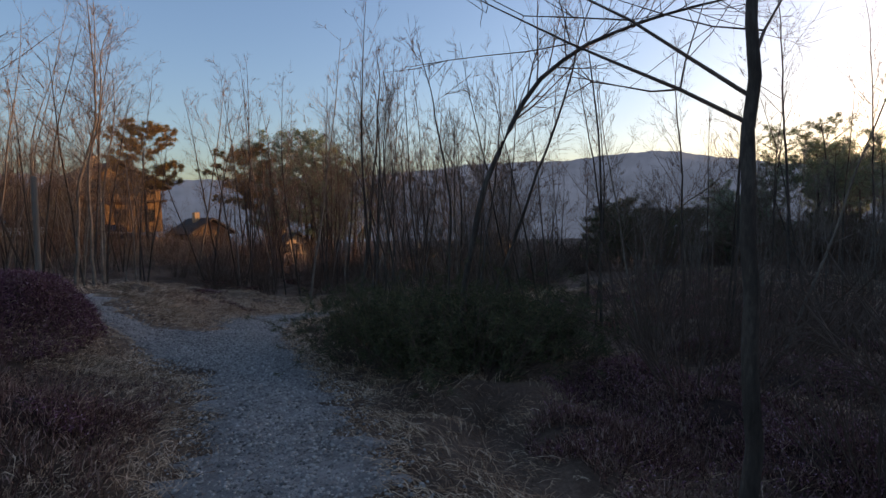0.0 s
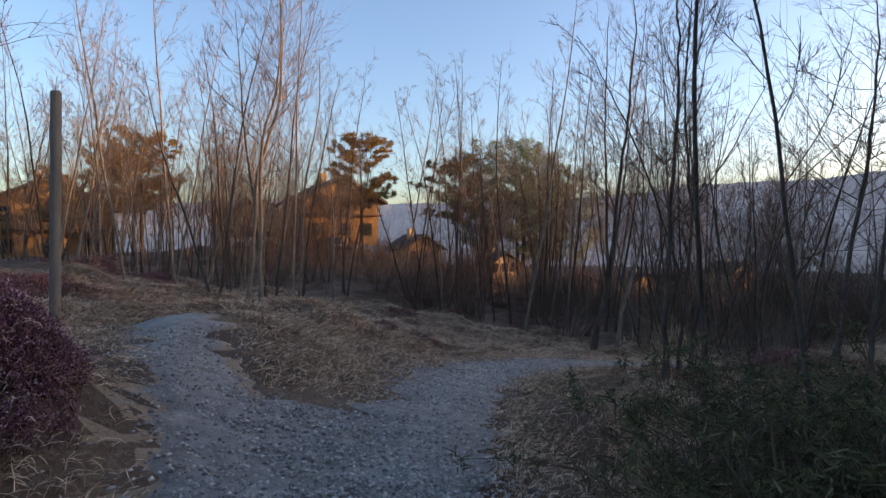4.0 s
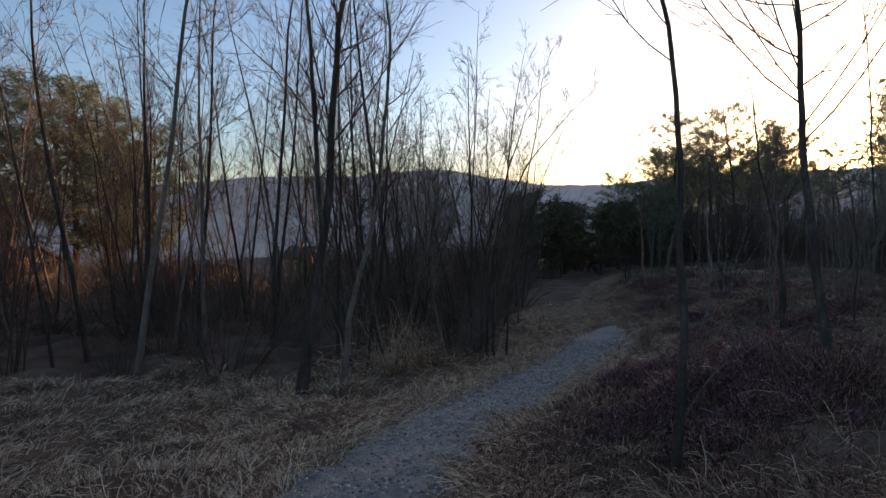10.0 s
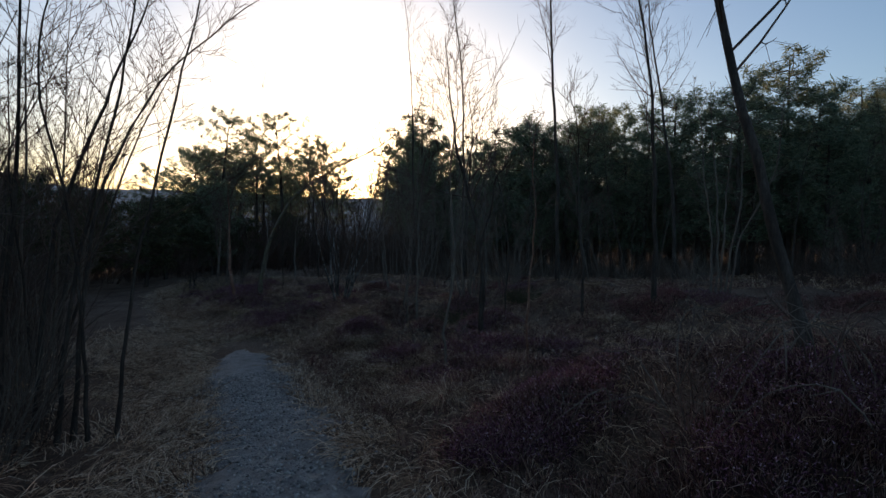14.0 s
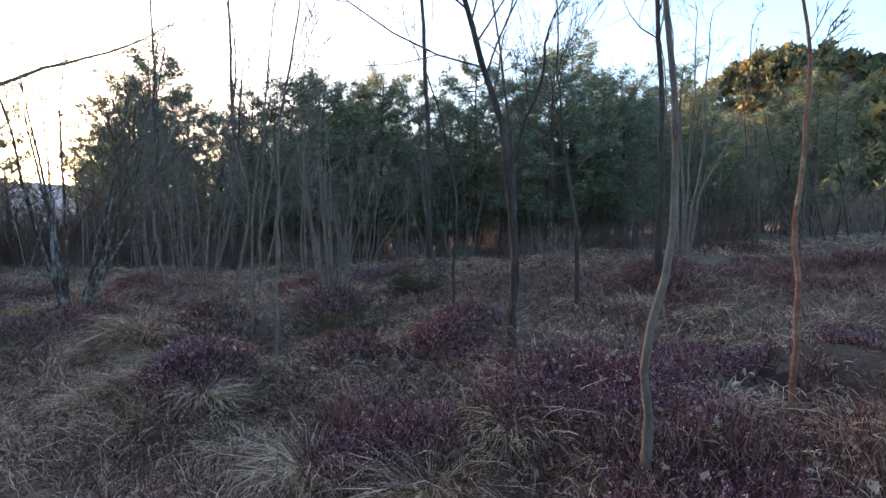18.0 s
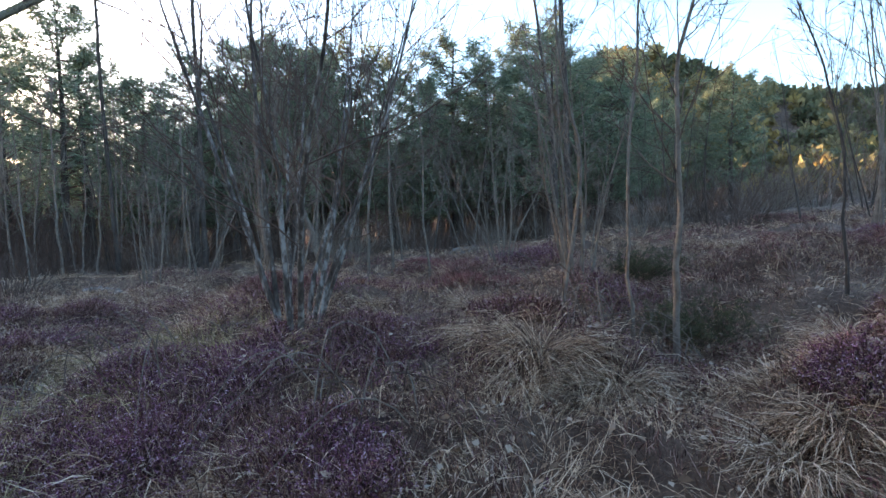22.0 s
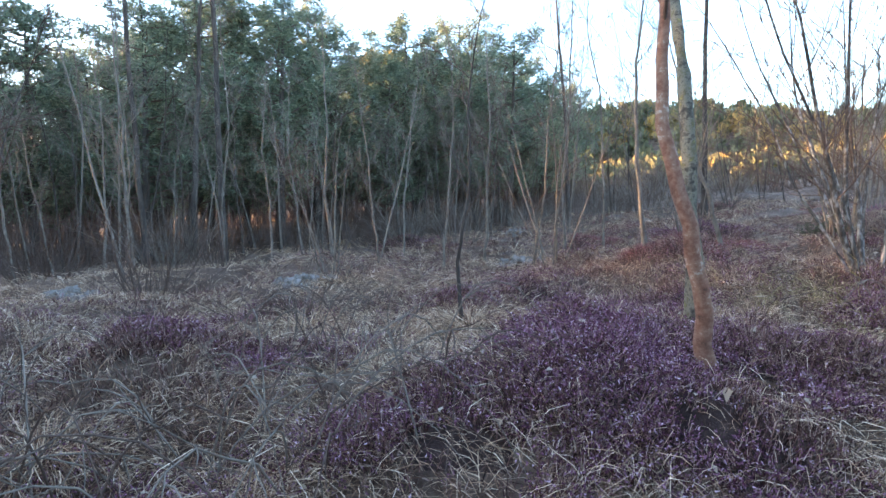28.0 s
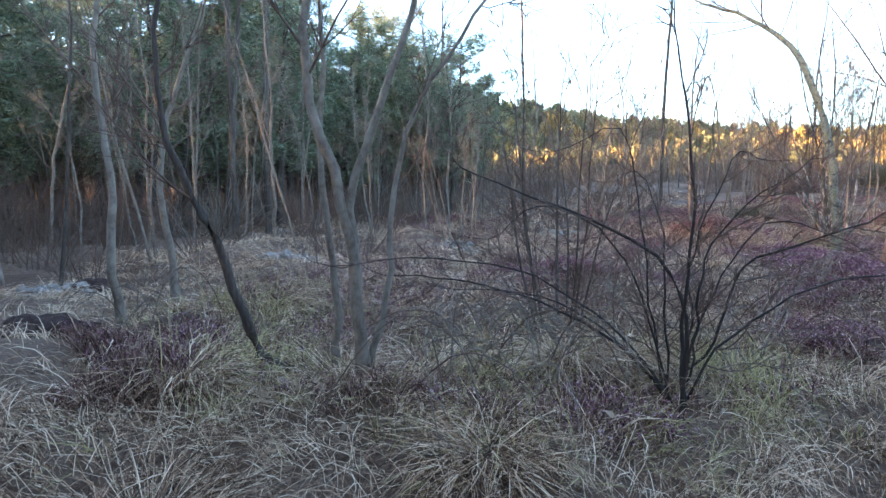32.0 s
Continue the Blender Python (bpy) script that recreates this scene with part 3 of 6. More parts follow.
def bark_tree(name, x, y, radius, way, seed, label, category="tree", mat=None, twig=None, limbs=12, length=1.3, extend=1.0, first=0.35, sides=8, twigs=6, sub=3, spread=42, group=""):
    """A bare tree whose trunk runs through the given offsets from its foot."""
    rng = np.random.RandomState(seed)
    foot = float(land(x, y))
    way = [(0, 0, -0.15), (0, 0, 0)] + list(way)
    if extend:
        a, c = np.array(way[-2], float), np.array(way[-1], float)
        d = c - a
        d = d / (np.linalg.norm(d) + 1e-9) + np.array([0, 0, 0.35])
        d /= np.linalg.norm(d)
        way += [tuple(c + d * extend * 0.5 + rng.randn(3) * 0.08), tuple(c + d * extend + rng.randn(3) * 0.15)]
    trunk = rounded_line(way, 22)
    sway = rng.randn(26, 3) * np.array([1, 1, 0.3])
    sway = sum(sway[k:k + 22] for k in range(5)) / 5
    trunk[3:] += sway[3:] * 0.05
    trunk[2:] += rng.randn(20, 3) * radius * 0.10
    trad = radius * np.linspace(1, 0.12, 22) ** 0.9
    trad[:2] *= 1.25
    root = tagged(new(name), label, category, group)
    root.location = (x, y, foot)
    v, f = tubes([(trunk, trad)], sides)
    part("trunk", mesh_of("trunk", v, f, mat or M_BARK, True), root)
    v, f = tubes(branching(rng, trunk, trad, limbs, length, first, spread, twigs, sub), 4)
    part("crown", mesh_of("crown", v, f, twig or M_TWIG, True), root)["kind"] = "stuff"
    return root


def spread_copies(models, places, rng, low=0.8, high=1.25, lean=4):
    for x, y in places:
        s = low + (high - low) * rng.rand()
        m = pose(x, y, float(land(x, y)) - 0.05, rng.randn() * lean, rng.randn() * lean, rng.rand() * 360)
        copy_thing(models[rng.randint(len(models))], m @ Matrix.Diagonal((s, s, s * (0.9 + 0.25 * rng.rand()), 1)))


def joined_copies(name, models, places, rng, low, high, lean, label, category):
    """A far thicket whose plants nobody could count: copies joined in one mesh."""
    mats, V, F, S, base = [], [], [], [], 0
    src = []
    for root in models:
        pieces = []
        for ob in root.children:
            me = ob.data
            co = np.empty(len(me.vertices) * 3)
            me.vertices.foreach_get("co", co)
            vi = np.empty(len(me.loops), int)
            me.loops.foreach_get("vertex_index", vi)
            if me.materials[0] not in mats:
                mats.append(me.materials[0])
            pieces.append((co.reshape(-1, 3), vi.reshape(-1, 4), mats.index(me.materials[0])))
        src.append(pieces)
    for x, y in places:
        s = low + (high - low) * rng.rand()
        m = np.array(pose(x, y, float(land(x, y)) - 0.05, rng.randn() * lean, rng.randn() * lean, rng.rand() * 360) @ Matrix.Diagonal((s, s, s * (0.9 + 0.25 * rng.rand()), 1)))
        for co, vi, k in src[rng.randint(len(src))]:
            V.append(co @ m[:3, :3].T + m[:3, 3])
            F.append(vi + base)
            S.append(np.full(len(vi), k, np.int32))
            base += len(co)
    me = mesh_of(name, np.concatenate(V), np.concatenate(F), None, True)
    for mat in mats:
        me.materials.append(mat)
    me.polygons.foreach_set("material_index", np.concatenate(S))
    tagged(new(name, me), label, category, kind="stuff")


# young thicket trees: a few models, grown once and set out many times
def slim_tree(seed, height, radius, mat, twig, label, stems=1, limbs=20, length=1.2, group="thicket trees", name="thicket_tree"):
    rng = np.random.RandomState(seed)
    root = tagged(new(name), label, "tree", group)
    for s in range(stems):
        way = np.array([rng.randn() * 0.10, rng.randn() * 0.10, 1.0]) if stems == 1 else np.array([math.cos(s * 2.4) * 0.28, math.sin(s * 2.4) * 0.28, 1.0])
        h = height * (0.75 + 0.3 * rng.rand()) if stems > 1 else height
        tp, tr = stem(rng, (way[0] * 0.25, way[1] * 0.25, -0.1), way, h, radius, 0.004, 16, 0.035, 0.03)
        v, f = tubes([(tp, tr)], 6)
        part("trunk", mesh_of("trunk", v, f, mat, True), root)
        v, f = tubes(branching(rng, tp, tr, limbs, length, 0.3, 48, 5, 3, 0.12, 0.09, cheap=True), 3)
        part("crown", mesh_of("crown", v, f, twig, True), root)["kind"] = "stuff"
    return root


def needle_tuft(rng, centres, count, size, width, flat=0.7):
    """Sprays of thin blades round each centre."""
    c = np.repeat(centres, count, 0)
    n = len(c)
    d = rng.randn(n, 3) * np.array([1, 1, flat])
    d /= np.linalg.norm(d, axis=1)[:, None]
    root = c + d * size * (0.15 * rng.rand(n, 1)) + rng.randn(n, 3) * size * 0.25
    tip = root + d * size * (0.5 + 0.7 * rng.rand(n, 1))
    side = np.cross(d, rng.randn(n, 3))
    side /= np.linalg.norm(side, axis=1)[:, None]
    v = np.stack([root - side * width, root + side * width, tip], 1).reshape(-1, 3)
    return v, np.arange(n * 3).reshape(n, 3)


def pine(seed, height, label, crown_from=0.45, wide=1.6, mat=None, blades=20, name="pine_tree", group="pine wood"):
    """A pine with a bare lower trunk, whorled limbs and sprays of needles."""
    rng = np.random.RandomState(seed)
    root = tagged(new(name), label, "tree", group)
    tp, tr = stem(rng, (0, 0, -0.15), (rng.randn() * 0.03, rng.randn() * 0.03, 1), height, 0.10 + 0.006 * height, 0.02, 16, 0.018, 0.02)
    v, f = tubes([(tp, tr)], 8)
    part("trunk", mesh_of("trunk", v, f, M_BARK, True), root)
    limbs, cent = [], []
    for k in range(36):
        u = 0.18 + 0.81 * k / 36
        i = min(int(u * 16), 15)
        p = tp[i] + (tp[i + 1] - tp[i]) * (u * 16 - i)
        live = u > crown_from
        g = (u - crown_from) / (1 - crown_from)
        L = (wide * (0.5 + 0.85 * math.sin(math.pi * min(max(g, 0.05) * 0.78 + 0.18, 1))) if live else wide * 0.55) * (0.6 + 0.6 * rng.rand())
        a = k * 2.4 + rng.rand()
        lp, lr = stem(rng, p, (math.cos(a), math.sin(a), 0.2 if live else -0.1), L, 0.03 if live else 0.014, 0.006, 5, 0.12, 0.07)
        limbs.append((lp, lr))
        if live:
            for j in range(2, 6):
                cent.append((lp[j] + rng.randn(3) * 0.06, 0.30))
                for _ in range(2):
                    tip = lp[j] + np.cross(lp[j] - lp[j - 1], (0, 0, 1.0)) * rng.choice((-1, 1)) * (0.5 + rng.rand()) + np.array([0, 0, 0.1 + 0.16 * rng.rand()]) + rng.randn(3) * 0.07
                    limbs.append((np.array([lp[j], (lp[j] + tip) / 2 + (0, 0, -0.02), tip]), np.array([0.008, 0.006, 0.004])))
                    cent.append((tip, 0.26))
        else:
            for _ in range(2):
                limbs.append(stem(rng, lp[3], side_way(rng, lp[3] - lp[2], 40), L * 0.5, 0.008, 0.003, 3, 0.15, 0))
    cent.append((tp[-1], 0.3))
    v, f = tubes(limbs, 3)
    part("branchwork", mesh_of("branchwork", v, f, M_TWIG, True), root)["kind"] = "stuff"
    v, f = needle_tuft(rng, np.array([c for c, _ in cent]), blades, 0.27, 0.019, 0.55)
    part("crown", mesh_of("crown", v, f, mat or M_NEEDLE), root)["kind"] = "stuff"
    return root


def bush(seed, radius, height, stems_n, twig, label, name="bush", needles=None, blades=0, group="undergrowth", forks=4):
    """A rounded bush of many thin stems, with or without needles."""
    rng = np.random.RandomState(seed)
    root = tagged(new(name), label, "bush", group)
    out, cent = [], []
    for k in range(stems_n):
        a = rng.rand() * 6.283
        o = math.sqrt(rng.rand())
        d = np.array([math.cos(a) * o * radius, math.sin(a) * o * radius, height * (0.7 + 0.5 * rng.rand())])
        L = np.linalg.norm(d) * (0.7 + 0.4 * rng.rand())
        lp, lr = stem(rng, (math.cos(a) * o * radius * 0.4, math.sin(a) * o * radius * 0.4, -0.05), d, L, 0.009, 0.003, 5, 0.12, 0.01)
        out.append((lp, lr))
        for _ in range(forks):
            j = rng.randint(1, 5)
            tp, tr = stem(rng, lp[j], side_way(rng, lp[j] - lp[j - 1], 40), L * (0.25 + 0.3 * rng.rand()), 0.004, 0.002, 2, 0.15, 0.03)
            out.append((tp, tr))
            cent.append(tp[-1])
            cent.append(tp[1])
        cent.append(lp[-1])
        cent.append(lp[3])
    stems_out = out[::forks + 1]
    v, f = tubes(stems_out, 4)
    part("branchwork", mesh_of("branchwork", v, f, twig, True), root)["kind"] = "stuff"
    v, f = tubes([s for k, s in enumerate(out) if k % (forks + 1)], 3)
    part("twigwork", mesh_of("twigwork", v, f, twig, True), root)["kind"] = "stuff"
    if needles:
        v, f = needle_tuft(rng, np.array(cent), blades, 0.085, 0.0045, 0.9)
        part("foliage", mesh_of("foliage", v, f, needles), root)["kind"] = "stuff"
    return root


# ---- the wood, the thicket and the undergrowth ----
place_rng = np.random.RandomState(21)


def inside(x, y, poly):
    c = False
    for (x1, y1), (x2, y2) in zip(poly, poly[1:] + poly[:1]):
        if (y1 > y) != (y2 > y) and x < (x2 - x1) * (y - y1) / (y2 - y1) + x1:
            c = not c
    return c


def scatter(poly, count, gap, rng, clear=1.6):
    """Places inside a plot of land, apart from each other and off the paths."""
    xs, ys = [p[0] for p in poly], [p[1] for p in poly]
    out, tries = [], 0
    while len(out) < count and tries < count * 40:
        tries += 1
        x, y = xs[0] * 0 + min(xs) + rng.rand() * (max(xs) - min(xs)), min(ys) + rng.rand() * (max(ys) - min(ys))
        if inside(x, y, poly) and all((x - a) ** 2 + (y - b) ** 2 > gap * gap for a, b in out) and float(off_path(x, y)) > clear:
            out.append((x, y))
    return out


pines = [pine(s, h, "green Scots pine with a bare grey lower trunk", c, w) for s, h, c, w in ((1, 7.8, 0.26, 1.5), (2, 7.0, 0.20, 1.7), (3, 8.6, 0.32, 1.65), (4, 6.2, 0.14, 1.5), (5, 7.4, 0.22, 1.8))]
WOOD = [(20, 11.5), (21.5, 8), (24, -8), (36, -14), (60, -6), (62, 34), (40, 40), (30, 34), (27.5, 27), (24.5, 22), (23, 15)]
def sun_gap(x, y):
    """Whether a place lies in the thin part of the wood, where the low sun shows between the trunks."""
    bearing, far = math.degrees(math.atan2(x + 3.2, y - 17.5)), math.hypot(x + 3.2, y - 17.5)
    return 49 < bearing < 69 and far > 27


def sun_lane(x, y):
    """Whether a place lies in the lane down which the low sun looks through to the bend of the path."""
    return 13.0 < -0.441 * x + 0.897 * y < 15.9 and x > 15 and (x > 45 or (int(x * 7) + int(y * 5)) % 5 < 4)


spots = [p for p in scatter(WOOD, 125, 1.55, place_rng) if not sun_gap(*p) and not sun_lane(*p) and (p[1] < 20 or place_rng.rand() < 0.85)]
edge = [(24.2, 20.8), (24.6, 15.2), (22.8, 11.0), (20.5, 9.0), (26.0, 24.0), (28.9, 27.2), (25.5, 18.0), (23.5, 13.0), (27.0, 21.0), (29.5, 25.5), (26.5, 16.0), (24.8, 9.0)]
for root, (x, y) in zip(pines, edge):
    root.location = (x, y, float(land(x, y)) - 0.05)
stand = edge[5:] + spots
spread_copies(pines, [p for p in stand if p[1] < 18.5], place_rng, 1.0, 1.28, 1.5)
spread_copies(pines, [p for p in stand if p[1] >= 18.5], place_rng, 0.92, 1.18, 1.5)
SUNSET_PINES = [(32, 35), (40, 39), (62, 34), (72, 62), (48, 64), (38, 52), (33, 44)]
spread_copies(pines, [p for p in scatter(SUNSET_PINES, 44, 2.0, place_rng) if not sun_gap(*p) and not sun_lane(*p)], place_rng, 1.35, 1.75, 1.5)
tall = [pine(s, h, "tall pine with a long bare trunk against the sunset", 0.5, 2.1, name="sunset_pine", group="sunset pines", blades=26) for s, h in ((14, 10.5), (15, 9.4))]
SKYLINE = [(26.5, 41.5), (30.0, 41.0), (28.5, 44.5), (32.5, 42.0), (29.0, 38.0), (33.5, 38.5), (31.0, 36.0), (36.5, 34.5), (38.0, 31.5), (36.0, 40.5), (39.0, 34.0), (33.0, 45.0), (24.0, 43.5)]
SKYLINE = [p for p in SKYLINE if not sun_lane(*p)]
for root, (x, y) in zip(tall, SKYLINE):
    root.location = (x, y, float(land(x, y)) - 0.05)
spread_copies(tall, SKYLINE[2:], place_rng, 0.75, 1.05, 2)
FAR_SKYLINE = [(30, 47), (52, 45), (60, 36), (66, 46), (44, 58)]
spread_copies(tall, [p for p in scatter(FAR_SKYLINE, 26, 2.0, place_rng) if not sun_lane(*p)], place_rng, 0.8, 1.05, 2)
LEFT_PINES = [(-13.5, 46, 1.4), (-11.2, 47.5, 1.55), (-9.0, 46, 1.35), (-12.0, 50, 1.4), (-7.6, 48.5, 1.3), (-14.8, 48.5, 1.3), (-10.0, 49.5, 1.45)]
for x, y, s in LEFT_PINES:
    copy_thing(pines[place_rng.randint(5)], pose(x, y, float(land(x, y)), 0, 0, place_rng.rand() * 360) @ Matrix.Scale(s, 4))
rusty = pine(9, 9.4, "tall pine with rusty sunlit needles", 0.42, 2.4, M_NEEDLE_RUST, blades=90, name="rusty_pine", group="pines by the houses")
rusty.location = (-21.5, 40.0, float(land(-21.5, 40.0)))
for x, y, s in ((-33.0, 29.0, 0.75), (-34.5, 31.5, 0.7), (-27.5, 26.5, 0.8), (-15.8, 45.0, 0.95), (-45.0, 33.0, 0.7)):
    copy_thing(rusty, pose(x, y, float(land(x, y)), 0, 0, place_rng.rand() * 360) @ Matrix.Scale(s, 4))
young = pine(12, 5.2, "young dark conifer with branches down to the ground", 0.12, 1.5, M_JUNIPER, name="young_conifer", group="young conifers", blades=18)
young.location = (24.5, 40.5, float(land(24.5, 40.5)))
for x, y, s in ((22.0, 39.0, 0.9), (20.5, 37.0, 0.5), (24.0, 37.5, 0.6), (27.0, 37.0, 0.7), (30.0, 38.0, 0.7), (17.5, 48.0, 0.75), (20.5, 46.5, 0.9), (23.5, 49.0, 1.0), (25.0, 45.5, 0.9), (27.5, 50.0, 1.0)):
    if s:
        copy_thing(young, pose(x, y, float(land(x, y)), 0, 0, place_rng.rand() * 360) @ Matrix.Scale(s, 4))

for x, y, s in ((3.6, 34.0, 0.45), (12.0, 39.0, 0.85), (13.6, 41.5, 0.95), (15.4, 43.5, 1.1), (14.6, 38.6, 0.8), (-0.8, 32.5, 0.45), (16.5, 40.8, 0.9), (16.0, 36.8, 0.7), (18.6, 38.2, 0.8)):
    copy_thing(young, pose(x, y, float(land(x, y)), 0, 0, place_rng.rand() * 360) @ Matrix.Scale(s, 4))

slims = [slim_tree(31, 6.5, 0.034, M_BARK, M_TWIG, "slim bare thicket tree with upright twigs"), slim_tree(32, 7.5, 0.038, M_BARK, M_TWIG, "tall slim bare thicket tree"),
         slim_tree(33, 5.2, 0.027, M_BARK_PALE, M_TWIG_PALE, "young pale-stemmed thicket tree"), slim_tree(34, 6.2, 0.03, M_BARK, M_TWIG, "twin-stemmed bare willow of the thicket", 2, 16, 1.0),
         slim_tree(35, 6.8, 0.031, M_BARK_PALE, M_TWIG_PALE, "slender pale birch of the thicket")]
THICKET = [(-9.5, 24), (-6, 21.8), (-4.6, 22.5), (-1.2, 22.2), (2, 25.5), (6, 29.5), (9, 34), (6, 44), (-10, 46), (-15, 38), (-13, 27)]
for root, (x, y) in zip(slims, ((-7.0, 24.5), (-5.0, 26.5), (-2.2, 25.5), (0.6, 26.6), (2.6, 29.0))):
    root.location = (x, y, float(land(x, y)) - 0.05)
spread_copies(slims, scatter(THICKET, 112, 0.75, place_rng), place_rng, 1.1, 1.8, 1.8)
MEADOW_EDGE = [(-30, 20), (-22, 17), (-15, 21), (-13, 26), (-18, 34), (-30, 44), (-40, 34)]
joined_copies("meadow_thicket", slims, scatter(MEADOW_EDGE, 84, 0.9, place_rng, 2.0), place_rng, 0.9, 1.4, 3, "leafless thicket of slim trees along the meadow", "thicket")
LEFT_TALL = [(-17, 13.5), (-10.5, 16), (-12.5, 24), (-20, 33), (-32, 40), (-34, 24)]
spread_copies(slims[2:], scatter(LEFT_TALL, 100, 0.7, place_rng, 1.2), place_rng, 1.05, 1.65, 1.8)
BEND = [(-1.9, 9.6), (2.5, 8.8), (5, 10.5), (3, 12.2), (-0.5, 11.8)]
spread_copies(slims, scatter(BEND, 16, 0.8, place_rng, 1.9), place_rng, 0.6, 0.95, 5)
VERGE = [(-1.5, 22.0), (1.0, 23.2), (4.0, 26.2), (7.0, 30.5), (4.0, 33.0), (0.0, 28.0), (-3.0, 23.2)]
spread_copies(slims, scatter(VERGE, 46, 0.6, place_rng, 1.3), place_rng, 0.8, 1.25, 6)
CLEARING = [(9.5, 9), (14, 7), (22, 9.5), (23, 14), (22, 22), (16, 21), (13.5, 16.5), (10.5, 13)]
spread_copies(slims, scatter(CLEARING, 18, 1.3, place_rng), place_rng, 0.55, 0.9, 6)
LATE_EDGE = [(17, 24), (24, 23.5), (26, 28), (24, 33), (20, 31.5), (18, 27)]
spread_copies(slims, scatter(LATE_EDGE, 13, 1.3, place_rng), place_rng, 0.6, 0.9, 6)
poles = [slim_tree(s, 5.4, 0.030, (M_BARK, M_BARK_PALE)[s % 2], M_TWIG, "thin grey pole tree at the edge of the pine wood", 1, 8, 0.8, "wood edge poles", "pole_tree") for s in (36, 37)]
WOOD_EDGE = [(15.5, 9), (19, 6), (23, 10), (25, 16), (25.5, 21), (29, 28), (27, 30), (23, 23.5), (21, 16), (20, 10)]
for root, (x, y) in zip(poles, ((22.0, 17.5), (21.5, 12.0))):
    root.location = (x, y, float(land(x, y)) - 0.05)
spread_copies(poles, scatter(WOOD_EDGE, 54, 0.7, place_rng), place_rng, 0.6, 1.15, 5)
SOUTH_EDGE = [(3, 8), (6, 4), (12, 2), (14, 6), (10, 12), (6, 13.0)]
spread_copies(slims, scatter(SOUTH_EDGE, 18, 1.0, place_rng), place_rng, 0.6, 0.95, 4)

brush = [bush(41, 1.0, 1.3, 34, M_TWIG, "dense dark leafless bush of thin stems"), bush(42, 0.8, 1.0, 30, M_TWIG, "low tangle of dark bare twigs"), bush(43, 0.9, 1.1, 28, M_TWIG_PALE, "small leafless bush with pale brown twigs")]
far_models = [bush(44, 1.0, 1.3, 24, M_TWIG, "dark leafless bush among the far trees", forks=2), bush(45, 0.9, 1.1, 22, M_TWIG_PALE, "pale leafless bush among the far trees", forks=2)]
for root, (x, y) in zip(far_models, ((31.0, 30.0), (14.0, -4.0))):
    root.location = (x, y, float(land(x, y)) - 0.05)
for root, (x, y) in zip(brush, ((-6.0, 28.0), (-1.0, 29.5), (19.5, 20.5))):
    root.location = (x, y, float(land(x, y)) - 0.05)
spread_copies(brush[:2], scatter(THICKET, 64, 1.1, place_rng), place_rng, 0.6, 1.8, 3)
spread_copies(brush, scatter(CLEARING, 16, 1.5, place_rng), place_rng, 0.7, 1.1, 3)
spread_copies(brush, scatter(LATE_EDGE, 12, 1.5, place_rng), place_rng, 0.7, 1.1, 3)
joined_copies("meadow_brush", far_models, scatter(MEADOW_EDGE, 26, 1.6, place_rng, 2.2), place_rng, 0.8, 1.2, 3, "low leafless brush along the meadow", "brush")
joined_copies("wood_brush", far_models[:1], scatter(WOOD, 110, 1.6, place_rng), place_rng, 1.6, 2.8, 3, "dark brush under the pines", "brush")
joined_copies("sunset_brush", far_models[:1], scatter([(21, 36), (30, 29.5), (40, 27), (46, 40), (34, 50), (25, 46)], 95, 1.0, place_rng), place_rng, 2.2, 3.1, 3, "dark brush under the far pines", "brush")
NORTH_WOOD = [(19, 37), (25, 37.5), (30, 43), (27, 46), (21, 42)]
spread_copies(pines, scatter(NORTH_WOOD, 6, 2.2, place_rng, 2), place_rng, 0.5, 0.8, 1.5)
joined_copies("north_brush", far_models[:1], scatter(NORTH_WOOD, 24, 1.2, place_rng, 2), place_rng, 0.8, 1.3, 3, "dark brush under the northern pines", "brush")
joined_copies("north_brush", far_models[:1], scatter([(10, 37.5), (17, 38.8), (23, 42), (18, 48), (8, 44)], 44, 1.2, place_rng, 2.5), place_rng, 1.8, 2.5, 3, "dark brush beyond the end of the path", "brush")
HILL_FOOT = [(18, 2), (30, -4), (38, -22), (22, -26), (12, -10)]
joined_copies("hill_brush", far_models, scatter(HILL_FOOT, 46, 1.8, place_rng), place_rng, 1.5, 2.6, 4, "leafless brush at the foot of the hill", "brush")
SOUTH_BAND = [(-2, 3), (5, 0), (16, 0), (20, -16), (0, -18), (-8, -6)]
joined_copies("far_thicket", slims, scatter(SOUTH_BAND, 46, 1.2, place_rng, 3), place_rng, 0.75, 1.1, 4, "leafless thicket below the wooded hill", "thicket")
joined_copies("far_brush", far_models, scatter(SOUTH_BAND, 50, 1.4, place_rng, 3), place_rng, 1.4, 2.4, 4, "low leafless brush below the wooded hill", "brush")
spread_copies(brush, scatter(WOOD_EDGE, 30, 1.3, place_rng), place_rng, 0.9, 1.6, 4)
spread_copies(brush[:2], scatter([(2, 2), (8, 1), (9, 10), (4, 11), (2.2, 6)], 24, 0.9, place_rng), place_rng, 0.7, 1.3, 3)
FAR_BAND = [(8, 32), (14, 34), (24, 40), (34, 46), (28, 56), (8, 46), (2, 36)]
joined_copies("verge_brush", far_models[:1], scatter(FAR_BAND, 40, 1.6, place_rng, 2.5), place_rng, 1.4, 2.1, 3, "dark brush beyond the path", "brush")
juniper = bush(51, 1.2, 1.05, 90, M_TWIG, "low spreading dark green juniper", "juniper", M_JUNIPER, 26, "junipers")
juniper.location = (0.35, 6.6, float(land(0.35, 6.6)) - 0.05)
